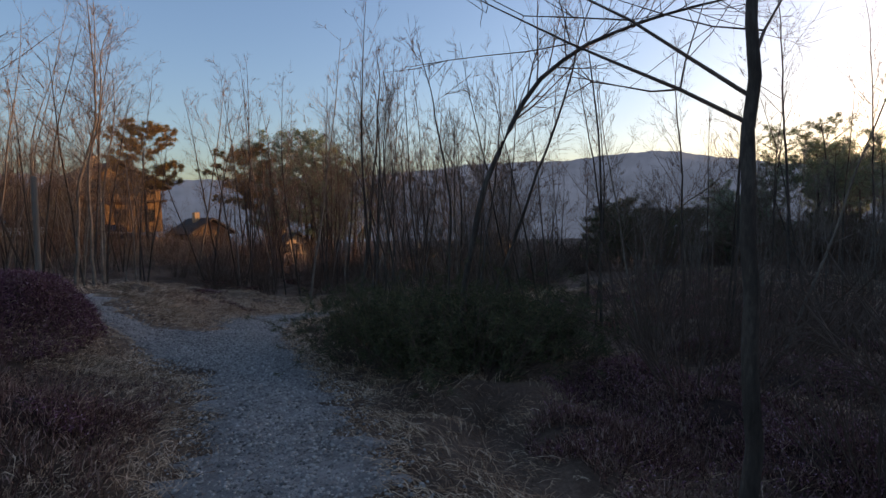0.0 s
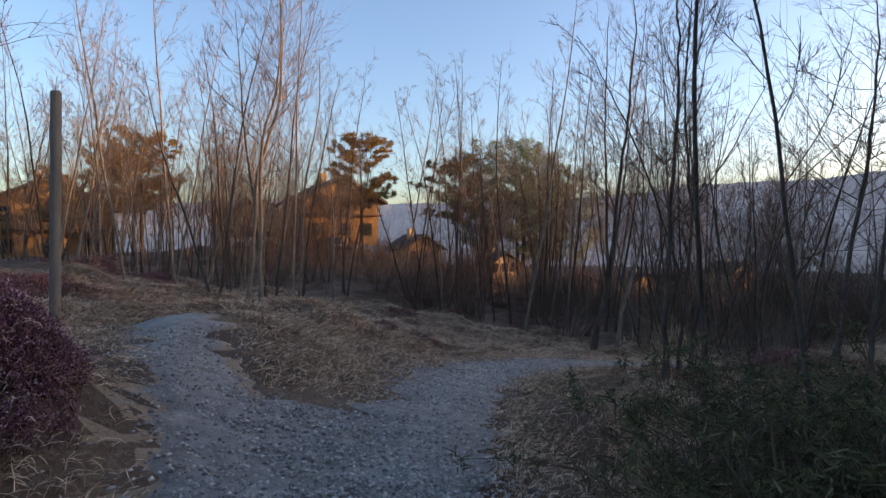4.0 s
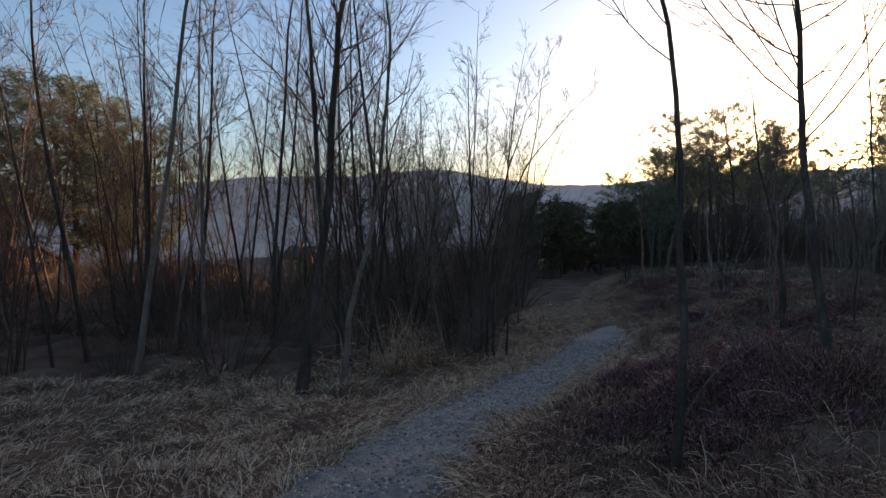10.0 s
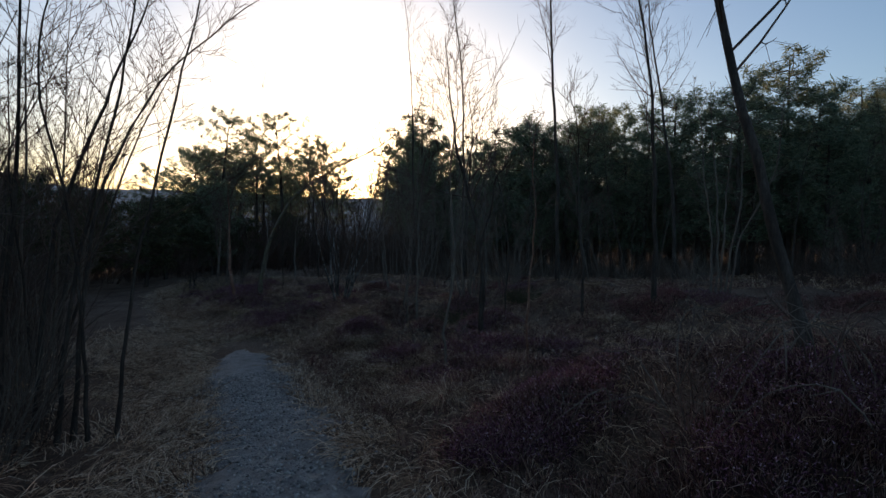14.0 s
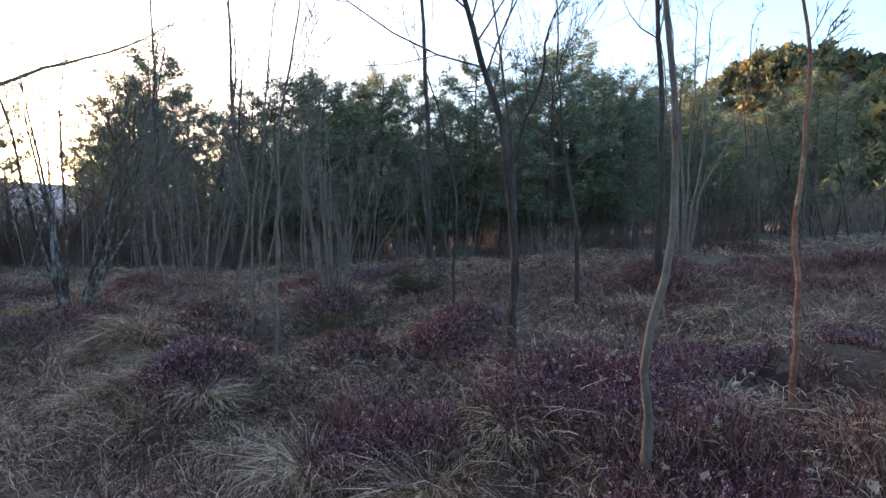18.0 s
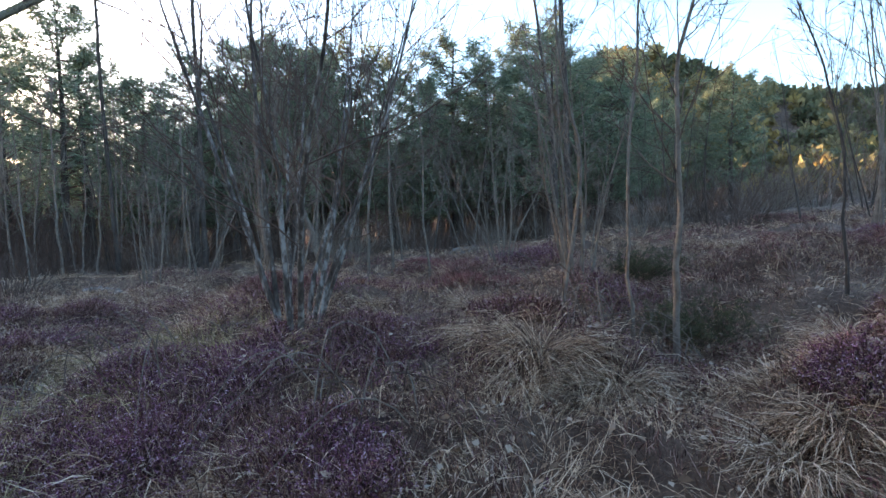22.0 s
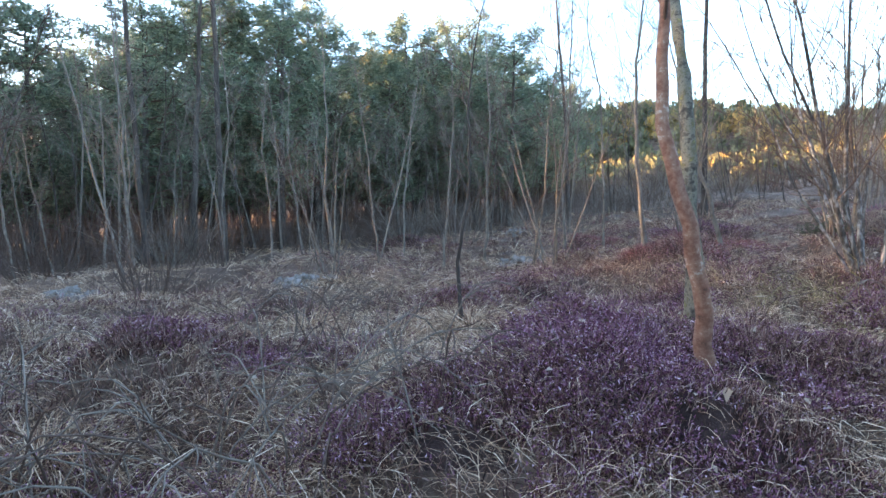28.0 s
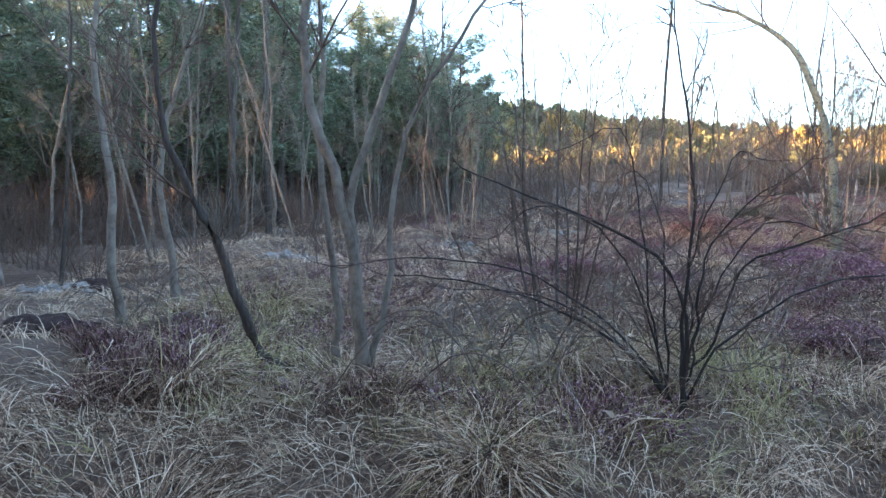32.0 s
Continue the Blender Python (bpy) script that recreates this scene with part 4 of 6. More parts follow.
for x, y, s in ((-0.9, 7.4, 0.85), (1.5, 7.3, 0.85), (-0.7, 8.6, 0.95), (0.3, 8.3, 1.0), (1.2, 9.2, 1.0), (-0.2, 9.9, 0.8), (8.5, 20.5, 0.42), (10.2, 19.2, 0.4)):
    copy_thing(juniper, pose(x, y, float(land(x, y)) - 0.05, 0, 0, place_rng.rand() * 360) @ Matrix.Scale(s, 4))

# ---- single trees along the walk ----
bark_tree("arching_tree", 0.23, 8.16, 0.06, [(0.56, -0.02, 2.83), (1.18, -0.03, 4.09), (1.78, -0.05, 4.7), (3.46, -0.1, 5.32), (4.54, -0.13, 5.45)], 12, "dark bare tree with a trunk arching over the heath", mat=M_BARK, twig=M_TWIG, limbs=24, length=2.0, extend=1.2, first=0.4, twigs=6)
bark_tree("leaning_tree", 0.50, 8.90, 0.04, [(0.76, -0.04, 1.93), (1.3, -0.07, 3.41), (1.77, -0.1, 4.68)], 13, "thin dark leaning tree among junipers", mat=M_BARK, twig=M_TWIG, limbs=10, length=1.3, extend=1.5)
bark_tree("bare_tree", 1.34, 2.23, 0.042, [(-0, 0, 1.49), (-0.01, 0.01, 2.03), (0, -0, 2.24), (0.01, -0, 2.42), (0, -0, 2.69)], 14, "dark straight bare tree beside the gravel path", mat=M_BARK, twig=M_TWIG, limbs=16, length=2.0, extend=1.8, first=0.42, spread=62, twigs=6)
bark_tree("bare_tree", 0.20, 8.67, 0.03, [(0.03, -0.01, 1.14), (0.01, -0, 2.59), (-0.08, 0.02, 3.55), (-0.14, 0.03, 3.85)], 15, "thin dark straight tree behind the junipers", mat=M_BARK, twig=M_TWIG, limbs=16, length=1.3, extend=1.6)
bark_tree("birch_tree", -10.32, 15.15, 0.055, [(0.14, 0.12, 1.9), (0.2, 0.18, 3.34), (0.51, 0.45, 4.55), (0.61, 0.54, 6.41), (0.62, 0.55, 7.47)], 16, "young pale birch with fine rising twigs", mat=M_BARK_PALE, twig=M_TWIG_PALE, limbs=28, length=2.0, extend=1.4, first=0.28, twigs=8)
bark_tree("birch_tree", -9.21, 14.30, 0.046, [(0, 0, 1.32), (0, 0, 3.21), (0.14, 0.14, 3.9), (0.28, 0.29, 4.78), (0.33, 0.33, 5.47)], 17, "speckled young birch standing in dry grass", mat=M_BARK_PALE, twig=M_TWIG, limbs=26, length=1.8, extend=1.6, first=0.4, twigs=6)
bark_tree("birch_tree", -18.14, 25.42, 0.036, [(-0.48, -0.42, 2.44), (-0.53, -0.47, 6.4), (0.34, 0.3, 9.68), (0.78, 0.69, 12.52)], 18, "slim pale birch before the houses", mat=M_BARK_PALE, twig=M_TWIG_PALE, limbs=20, length=1.8, extend=1.0)
bark_tree("thicket_pole", -11.68, 34.31, 0.04, [(-0.01, -0, 4.11), (-0.15, -0.05, 9.11), (-0.34, -0.11, 12.34)], 19, "tall thin bare pole tree", mat=M_BARK, twig=M_TWIG, limbs=14, length=1.4, extend=1.0)
bark_tree("multi_stem_tree", -1.45, 13.00, 0.042, [(0.02, -0.01, 1.27), (0.09, -0.03, 2.86), (0.12, -0.04, 3.47), (0.13, -0.04, 3.99)], 21, "dark many-stemmed tree beside the gravel path", mat=M_BARK, twig=M_TWIG, limbs=20, length=1.8, extend=1.8)
bark_tree("leaning_tree", -1.30, 13.05, 0.024, [(0.04, -0.02, 1.11), (-0.25, 0.09, 2.47), (-0.65, 0.23, 3.38), (-1, 0.35, 4.07)], 22, "dark stem leaning out over the gravel path", mat=M_BARK, twig=M_TWIG, limbs=10, length=1.1, extend=1.0)
bark_tree("bare_tree", -1.15, 13.10, 0.03, [(0.12, -0.04, 1.58), (-0.02, 0.01, 2.7), (-0.07, 0.02, 3.56), (-0.07, 0.03, 4.11)], 23, "dark upright stem beside the gravel path", mat=M_BARK, twig=M_TWIG, limbs=16, length=1.4, extend=1.6)
bark_tree("forked_tree", -3.14, 20.85, 0.08, [(0.26, -0.02, 1.2), (0.66, -0.05, 3.69), (0.72, -0.05, 4.76), (0.95, -0.07, 6.36), (1.06, -0.07, 7.47), (1.12, -0.08, 8.45)], 24, "dark forked tree rising from a grassy hummock", mat=M_BARK, twig=M_TWIG, limbs=28, length=2.2, extend=1.5, first=0.35, spread=50, twigs=7)
bark_tree("leaning_tree", -2.49, 20.78, 0.05, [(0.11, -0.01, 0.8), (0.66, -0.09, 2.83), (0.88, -0.12, 5.26), (0.77, -0.1, 6.58)], 25, "pale-stemmed tree beside the forked tree", mat=M_BARK_PALE, twig=M_TWIG, limbs=12, length=1.3, extend=1.0)
bark_tree("bare_tree", -3.14, 20.85, 0.05, [(0.38, -0.03, 1.66), (0.39, -0.03, 4.71), (0.36, -0.03, 6.39), (0.34, -0.02, 7.94)], 26, "dark straight stem grown up beside the forked tree", mat=M_BARK, twig=M_TWIG, limbs=14, length=1.6, extend=1.4)
bark_tree("sapling", -1.22, 15.62, 0.034, [(0.13, -0.04, 1), (0.21, 0.02, 2), (0.25, 0.2, 3), (0.24, 0.38, 4), (0.24, 0.5, 4.8)], 27, "thin dark sapling leaning at the edge of the gravel path", mat=M_BARK, twig=M_TWIG, limbs=11, length=1.1, extend=1.0, first=0.55, spread=58)
bark_tree("thicket_pole", -11.87, 34.41, 0.05, [(0.05, 0.02, 4.56), (0.11, 0.04, 9.73), (0.14, 0.05, 12.3)], 28, "tall thin pole tree in the thicket", mat=M_BARK, twig=M_TWIG, limbs=14, length=1.5, extend=1.0)
bark_tree("thicket_pole", -5.88, 30.53, 0.05, [(-0.08, -0.01, 3.7), (0.01, 0, 9.1)], 30, "thin grey pole tree in the thicket", mat=M_BARK, twig=M_TWIG, limbs=14, length=1.5, extend=1.0)
bark_tree("birch_tree", -13.02, 20.79, 0.06, [(0.14, 0.12, 3.85), (0.45, 0.39, 6.14), (0.57, 0.49, 7.24)], 31, "pale birch leaning at the edge of the meadow", mat=M_BARK_PALE, twig=M_TWIG_PALE, limbs=16, length=1.8, extend=1.4)
bark_tree("birch_tree", -13.24, 21.26, 0.05, [(0.24, 0.21, 3.03), (0.57, 0.48, 5.05), (0.83, 0.7, 6.74)], 32, "slender birch beside its leaning neighbour", mat=M_BARK, twig=M_TWIG, limbs=14, length=1.8, extend=1.4)
bark_tree("thicket_pole", -9.96, 28.55, 0.05, [(0.07, 0.02, 3.57), (0.2, 0.07, 7.12), (0.1, 0.03, 9.42)], 33, "straight thin tree at the thicket edge", mat=M_BARK, twig=M_TWIG, limbs=14, length=1.4, extend=1.0)
bark_tree("thicket_pole", -5.68, 27.43, 0.05, [(0.11, 0.01, 4.69), (0.21, 0.02, 8.11), (0.33, 0.03, 9.56)], 34, "straight dark tree at the thicket edge", mat=M_BARK, twig=M_TWIG, limbs=14, length=1.4, extend=1.0)
bark_tree("bare_tree", 12.49, 18.54, 0.06, [(-0.01, 0.08, 3.26), (-0.07, 0.37, 6.22), (-0.08, 0.4, 8.16), (-0.1, 0.52, 9.47)], 35, "tall slim bare tree before the pine wood", mat=M_BARK, twig=M_TWIG, limbs=20, length=2.0, extend=2.0, first=0.5, spread=40)
bark_tree("bare_tree", 7.75, 16.40, 0.045, [(-0.01, 0.11, 3.25), (-0.03, 0.31, 5.13), (-0.04, 0.46, 6.03)], 36, "dark bare tree against the pine wood", mat=M_BARK, twig=M_TWIG, limbs=20, length=1.8, extend=2.5)
bark_tree("leaning_tree", 1.24, 15.985, 0.048, [(0.225, 0.245, 1), (0.42, 0.46, 2), (0.585, 0.64, 3), (0.72, 0.79, 4), (0.84, 0.92, 5)], 37, "dark tree with wide level branches leaning over purple heather", mat=M_BARK, twig=M_TWIG, limbs=30, length=2.8, extend=1.8, first=0.33, twigs=9, spread=62)
bark_tree("bare_tree", 22.03, 26.12, 0.06, [(-0.09, 0.28, 6.01), (-0.14, 0.42, 9.25), (-0.23, 0.69, 12.73)], 38, "bare tree above the pine tops", mat=M_BARK, twig=M_TWIG, limbs=18, length=2.6, extend=1.2, first=0.5, spread=34)
bark_tree("bare_tree", 22.65, 23.89, 0.08, [(-0.02, 0.1, 8.54), (-0.08, 0.33, 11.26), (-0.17, 0.75, 13.7)], 39, "tall forked bare tree above the pine tops", mat=M_BARK, twig=M_TWIG, limbs=20, length=3.0, extend=1.5, first=0.5, spread=30)
bark_tree("bare_tree", 17.05, 14.78, 0.07, [(0.04, 0.22, 3.47), (0.11, 0.65, 6.55), (0.19, 1.18, 9.88)], 40, "grey bare tree before the pine wood", mat=M_BARK, twig=M_TWIG, limbs=16, length=2.2, extend=1.5, first=0.4)
bark_tree("coppice_stem", 8.97, 15.18, 0.025, [(0.01, 0.01, 1.24), (0.14, 0.22, 2.68), (0.21, 0.33, 3.83)], 41, "pale yellowish coppice stem on a heather mound", mat=M_BARK_PALE, twig=M_TWIG_PALE, limbs=8, length=0.8, extend=0.8, twigs=3)
bark_tree("coppice_stem", 9.05, 15.08, 0.025, [(-0.02, -0.03, 1.24), (0.06, 0.1, 2.69), (0.11, 0.16, 3.84)], 42, "pale yellowish coppice stem on a heather mound", mat=M_BARK_PALE, twig=M_TWIG_PALE, limbs=8, length=0.8, extend=0.8, twigs=3)
bark_tree("coppice_stem", 9.13, 14.98, 0.025, [(-0.05, -0.07, 1.25), (-0.06, -0.09, 2.7), (-0.05, -0.07, 3.85)], 43, "pale yellowish coppice stem on a heather mound", mat=M_BARK_PALE, twig=M_TWIG_PALE, limbs=8, length=0.8, extend=0.8, twigs=3)
bark_tree("coppice_stem", 9.21, 14.88, 0.025, [(-0.08, -0.12, 1.26), (-0.16, -0.24, 2.71), (-0.18, -0.26, 3.86)], 44, "pale yellowish coppice stem on a heather mound", mat=M_BARK_PALE, twig=M_TWIG_PALE, limbs=8, length=0.8, extend=0.8, twigs=3)
bark_tree("coppice_stem", 9.29, 14.78, 0.025, [(-0.11, -0.16, 1.27), (-0.46, -0.68, 2.71), (-0.5, -0.75, 3.84)], 45, "pale yellowish coppice stem on a heather mound", mat=M_BARK_PALE, twig=M_TWIG_PALE, limbs=8, length=0.8, extend=0.8, twigs=3)
bark_tree("bent_tree", 5.57, 19.32, 0.042, [(0, 0.02, 1.08), (0.02, 0.1, 1.69), (0.08, 0.35, 2.54), (0.12, 0.53, 3.33), (0.14, 0.59, 3.72)], 46, "grey tree with a bent trunk in a hollow", mat=M_BARK, twig=M_TWIG, limbs=20, length=1.8, extend=1.4, first=0.4)
bark_tree("side_stem", 5.57, 19.32, 0.03, [(0.01, 0.05, 1.34), (0, 0.01, 1.69), (-0.04, -0.18, 2.15)], 47, "thin side stem of the bent tree", mat=M_BARK, twig=M_TWIG, limbs=7, length=0.7, extend=0.6)
bark_tree("sapling", 3.65, 19.40, 0.022, [(-0.01, -0.02, 0.6), (-0.03, -0.08, 1.13), (-0.02, -0.05, 1.98), (-0.01, -0.04, 2.58), (-0.01, -0.03, 2.82)], 48, "thin smooth grey sapling in the heather", mat=M_BARK_PALE, twig=M_TWIG, limbs=12, length=1.0, extend=1.3, first=0.5)
bark_tree("sapling", 3.88, 18.33, 0.018, [(0.01, 0.01, 0.54), (0, 0.01, 1.12), (-0.05, -0.08, 1.96), (0.01, 0.01, 2.56)], 49, "whip-thin reddish sapling in the heather", mat=M_BARK_RED, twig=M_TWIG_PALE, limbs=6, length=0.6, extend=0.8, first=0.5)
bark_tree("sapling", 8.33, 21.62, 0.018, [(0, -0, 0.89), (0.01, -0.04, 2.15), (0.03, -0.17, 3.49), (0.05, -0.29, 4.61)], 50, "grey lichened sapling in the grassy hollow", mat=M_BARK_PALE, twig=M_TWIG, limbs=12, length=1.0, extend=1.2)
bark_tree("bare_tree", 8.11, 21.33, 0.033, [(-0.02, -0.02, 0.46), (-0.04, -0.04, 1.34), (-0.02, -0.02, 1.92), (0.03, 0.03, 2.88), (-0.1, -0.1, 3.33)], 51, "pale grey thin tree at the ditch", mat=M_BARK_PALE, twig=M_TWIG, limbs=18, length=1.2, extend=1.4)
bark_tree("bare_tree", 8.92, 21.96, 0.025, [(-0.06, -0.2, 0.93), (-0.08, -0.27, 1.58), (-0.02, -0.08, 2.28), (0, 0.01, 3.08)], 52, "brown thin tree on a leaf-strewn bank", mat=M_BARK_PALE, twig=M_TWIG_PALE, limbs=16, length=1.0, extend=1.0, first=0.25, twigs=6)
bark_tree("sapling", 7.68, 19.25, 0.018, [(0.01, 0.01, 0.93), (0.02, 0.02, 1.55), (0.19, 0.17, 2.51), (0.39, 0.34, 3.19)], 53, "slim dark sapling above the ditch", mat=M_BARK, twig=M_TWIG, limbs=14, length=1.2, extend=1.0)
bark_tree("bare_tree", 7.51, 17.72, 0.03, [(-0.01, -0, 0.6), (0.15, 0.09, 1.72), (0.28, 0.17, 2.71), (0.37, 0.23, 3.19)], 54, "grey leaning tree on the heather bank", mat=M_BARK, twig=M_TWIG, limbs=18, length=1.6, extend=1.2)
bark_tree("mossy_tree", 11.39, 27.69, 0.065, [(0.04, -0.09, 1.2), (0.2, -0.46, 2.4), (0.43, -1, 3.3), (0.95, -2.2, 4.2), (1.3, -3, 4.6)], 55, "slim tree with moss and grey lichen on its bark", mat=M_BARK_MOSS, twig=M_TWIG, limbs=18, length=2.0, extend=1.5, first=0.5, sides=12, twigs=7)
bark_tree("leaning_tree", 11.20, 28.47, 0.055, [(0.08, 0.15, 0.49), (0.14, 0.28, 0.94), (0.19, 0.37, 1.34), (0.21, 0.4, 1.74), (0.21, 0.41, 2.08), (0.21, 0.41, 2.29)], 56, "leaning tree with smooth reddish-brown bark", mat=M_BARK_RED, twig=M_TWIG, limbs=16, length=2.2, extend=1.6, first=0.55, sides=12, twigs=7)
bark_tree("bare_tree", 12.58, 23.93, 0.035, [(0.08, 0.1, 1.13), (0.12, 0.15, 2.22), (0.07, 0.08, 3.17)], 57, "pale slim leaning tree in the clearing", mat=M_BARK_PALE, twig=M_TWIG_PALE, limbs=16, length=1.4, extend=1.2)
bark_tree("bare_tree", 11.63, 23.42, 0.035, [(0.21, 0.18, 0.84), (0.53, 0.46, 2.12)], 58, "pale slim leaning tree in the clearing", mat=M_BARK_PALE, twig=M_TWIG_PALE, limbs=16, length=1.3, extend=1.2)
bark_tree("sapling", 13.21, 28.04, 0.02, [(-0.04, -0.02, 0.73), (-0.09, -0.04, 1.75), (-0.11, -0.05, 2.25)], 59, "thin upright sapling behind the heather", mat=M_BARK, twig=M_TWIG, limbs=8, length=0.6, extend=0.8)
bark_tree("forked_tree", 16.09, 33.08, 0.043, [(0.03, 0.01, 0.21), (0.11, 0.04, 1.09), (0.15, 0.07, 1.33), (0.31, 0.13, 1.86), (0.32, 0.13, 2.39), (0.31, 0.13, 2.58)], 60, "smooth grey forked young tree in long grass", mat=M_BARK_PALE, twig=M_TWIG, limbs=14, length=1.3, extend=1.3, first=0.45, sides=12, twigs=6)
bark_tree("forked_tree", 16.09, 33.08, 0.034, [(0.05, 0.03, 0.53), (0.07, 0.03, 1.29), (-0.13, -0.05, 1.87), (-0.34, -0.15, 2.45), (-0.42, -0.17, 2.7)], 61, "smooth grey leaning stem of a forked tree", mat=M_BARK_PALE, twig=M_TWIG, limbs=8, length=1.0, extend=1.2, first=0.5, sides=12)
bark_tree("sapling", 16.36, 32.87, 0.031, [(0.04, 0.03, 0.11), (0.08, 0.04, 1.06), (0.09, 0.04, 1.79), (0.12, 0.05, 2.49)], 62, "thin grey stem beside the forked tree", mat=M_BARK_PALE, twig=M_TWIG, limbs=7, length=0.9, extend=1.0, first=0.5)
bark_tree("leaning_tree", 16.52, 33.04, 0.038, [(0.25, 0.13, 0.21), (0.42, 0.23, 0.78), (0.59, 0.34, 1.41), (0.71, 0.39, 2.06)], 63, "dark thin stem leaning away from the forked tree", mat=M_BARK, twig=M_TWIG, limbs=7, length=0.8, extend=1.0, first=0.4)
bark_tree("sapling", 16.10, 33.03, 0.025, [(-0.16, -0.07, 1.15), (-0.29, -0.12, 1.71), (-0.74, -0.31, 2.44)], 64, "thin bent grey sapling", mat=M_BARK_PALE, twig=M_TWIG, limbs=6, length=0.7, extend=0.8)
bark_tree("thorn_branch", 14.23, 32.88, 0.013, [(-0, 0, 0.64), (0, -0, 1.37), (0.07, -0.01, 1.93), (0.17, -0.03, 2.3)], 65, "black crooked branch of a thorny shrub", mat=M_BARK_DARK, twig=M_TWIG, limbs=15, length=0.42, extend=0.3, first=0.2, twigs=3, spread=55)
bark_tree("thorn_branch", 14.23, 32.88, 0.014, [(0, -0, 0.77), (0.2, -0.04, 0.99), (0.69, -0.13, 1.21), (1.31, -0.24, 1.44)], 66, "black crooked branch of a thorny shrub", mat=M_BARK_DARK, twig=M_TWIG, limbs=15, length=0.42, extend=0.3, first=0.2, twigs=3, spread=55)
bark_tree("thorn_branch", 14.23, 32.88, 0.012, [(-0.06, 0.01, 0.9), (-0.28, 0.05, 1.28), (-0.52, 0.1, 1.43)], 67, "black crooked branch of a thorny shrub", mat=M_BARK_DARK, twig=M_TWIG, limbs=15, length=0.42, extend=0.3, first=0.2, twigs=3, spread=55)
bark_tree("thorn_branch", 14.21, 32.76, 0.012, [(0.34, -0.06, 0.37), (0.84, -0.15, 0.64), (1.35, -0.25, 0.68), (1.92, -0.35, 0.7)], 68, "black crooked branch of a thorny shrub", mat=M_BARK_DARK, twig=M_TWIG, limbs=15, length=0.42, extend=0.3, first=0.2, twigs=3, spread=55)
bark_tree("thorn_branch", 14.15, 32.39, 0.011, [(-0.27, 0.05, 0.77), (-0.61, 0.11, 0.93), (-0.99, 0.18, 1.11)], 69, "black crooked branch of a thorny shrub", mat=M_BARK_DARK, twig=M_TWIG, limbs=15, length=0.42, extend=0.3, first=0.2, twigs=3, spread=55)
bark_tree("sapling", 18.66, 32.38, 0.04, [(0.05, 0.06, 0.93), (0.08, 0.08, 2.1), (0.04, 0.04, 2.78)], 70, "slim pale tree at the wood edge", mat=M_BARK_PALE, twig=M_TWIG, limbs=10, length=1.1, extend=1.4)
bark_tree("bare_tree", 19.13, 31.19, 0.045, [(0.09, 0.08, 1.24), (0.05, 0.05, 2.03), (-0.08, -0.07, 2.52)], 71, "crooked pale tree at the wood edge", mat=M_BARK_PALE, twig=M_TWIG, limbs=10, length=1.1, extend=1.4)
bark_tree("bare_tree", 23.77, 24.04, 0.09, [(-0.16, -0.12, 2.52), (-0.27, -0.2, 5.24), (-0.34, -0.25, 6.1)], 72, "thick grey trunk at the edge of the pines", mat=M_BARK, twig=M_TWIG, limbs=12, length=1.6, extend=3.0)
bark_tree("leaning_tree", 1.32, 22.39, 0.022, [(0.13, -0.11, 1.97), (0.35, -0.32, 3.53), (0.47, -0.43, 4.43), (0.59, -0.54, 5.1)], 73, "slim dark tree leaning over the gravel path", mat=M_BARK, twig=M_TWIG, limbs=16, length=1.3, extend=1.3, first=0.3, twigs=6)
bark_tree("leaning_tree", 1.23, 23.12, 0.027999999999999997, [(0.19, -0.15, 2.45), (0.43, -0.34, 3.94), (0.56, -0.43, 4.94), (0.6, -0.47, 5.34)], 74, "slim dark tree leaning over the gravel path", mat=M_BARK, twig=M_TWIG, limbs=16, length=1.3, extend=1.3, first=0.3, twigs=6)
bark_tree("leaning_tree", 1.38, 23.64, 0.034, [(0.12, -0.09, 2.36), (0.55, -0.4, 4.08), (0.88, -0.65, 5.07)], 75, "slim dark tree leaning over the gravel path", mat=M_BARK, twig=M_TWIG, limbs=16, length=1.3, extend=1.3, first=0.3, twigs=6)
bark_tree("leaning_tree", 1.15, 22.55, 0.022, [(-0.15, 0.13, 2.26), (-0.37, 0.31, 3.64), (-0.31, 0.26, 4.49)], 76, "slim dark tree leaning over the gravel path", mat=M_BARK, twig=M_TWIG, limbs=16, length=1.3, extend=1.3, first=0.3, twigs=6)
bark_tree("leaning_tree", 1.35, 23.03, 0.027999999999999997, [(0.15, -0.12, 2.76), (0.61, -0.5, 4.2), (1.19, -0.97, 4.92)], 77, "slim dark tree leaning over the gravel path", mat=M_BARK, twig=M_TWIG, limbs=16, length=1.3, extend=1.3, first=0.3, twigs=6)

for k, (dx, dy, h) in enumerate([(1.9, 0.5, 0.95), (1.0, 0.1, 1.25), (0.5, 0.15, 1.75), (-0.75, -0.25, 1.15), (-1.4, -0.3, 0.85), (0.2, -0.5, 1.5), (-0.35, 0.1, 1.6), (1.5, -0.4, 0.6)]):
    bark_tree("thorn_branch", 14.2 + 0.05 * (k % 3), 32.8 - 0.06 * (k % 4), 0.009, [(0.18 * dx, 0.18 * dy, 0.5 * h), (0.5 * dx, 0.5 * dy, 0.92 * h), (0.8 * dx, 0.8 * dy, h), (dx, dy, 0.92 * h)], 180 + k, "thin black arching branch of a thorny shrub", mat=M_BARK_DARK, twig=M_TWIG, limbs=13, length=0.36, extend=0.3, first=0.15, sides=6, twigs=2, sub=1, spread=60)
edge_rng = np.random.RandomState(77)
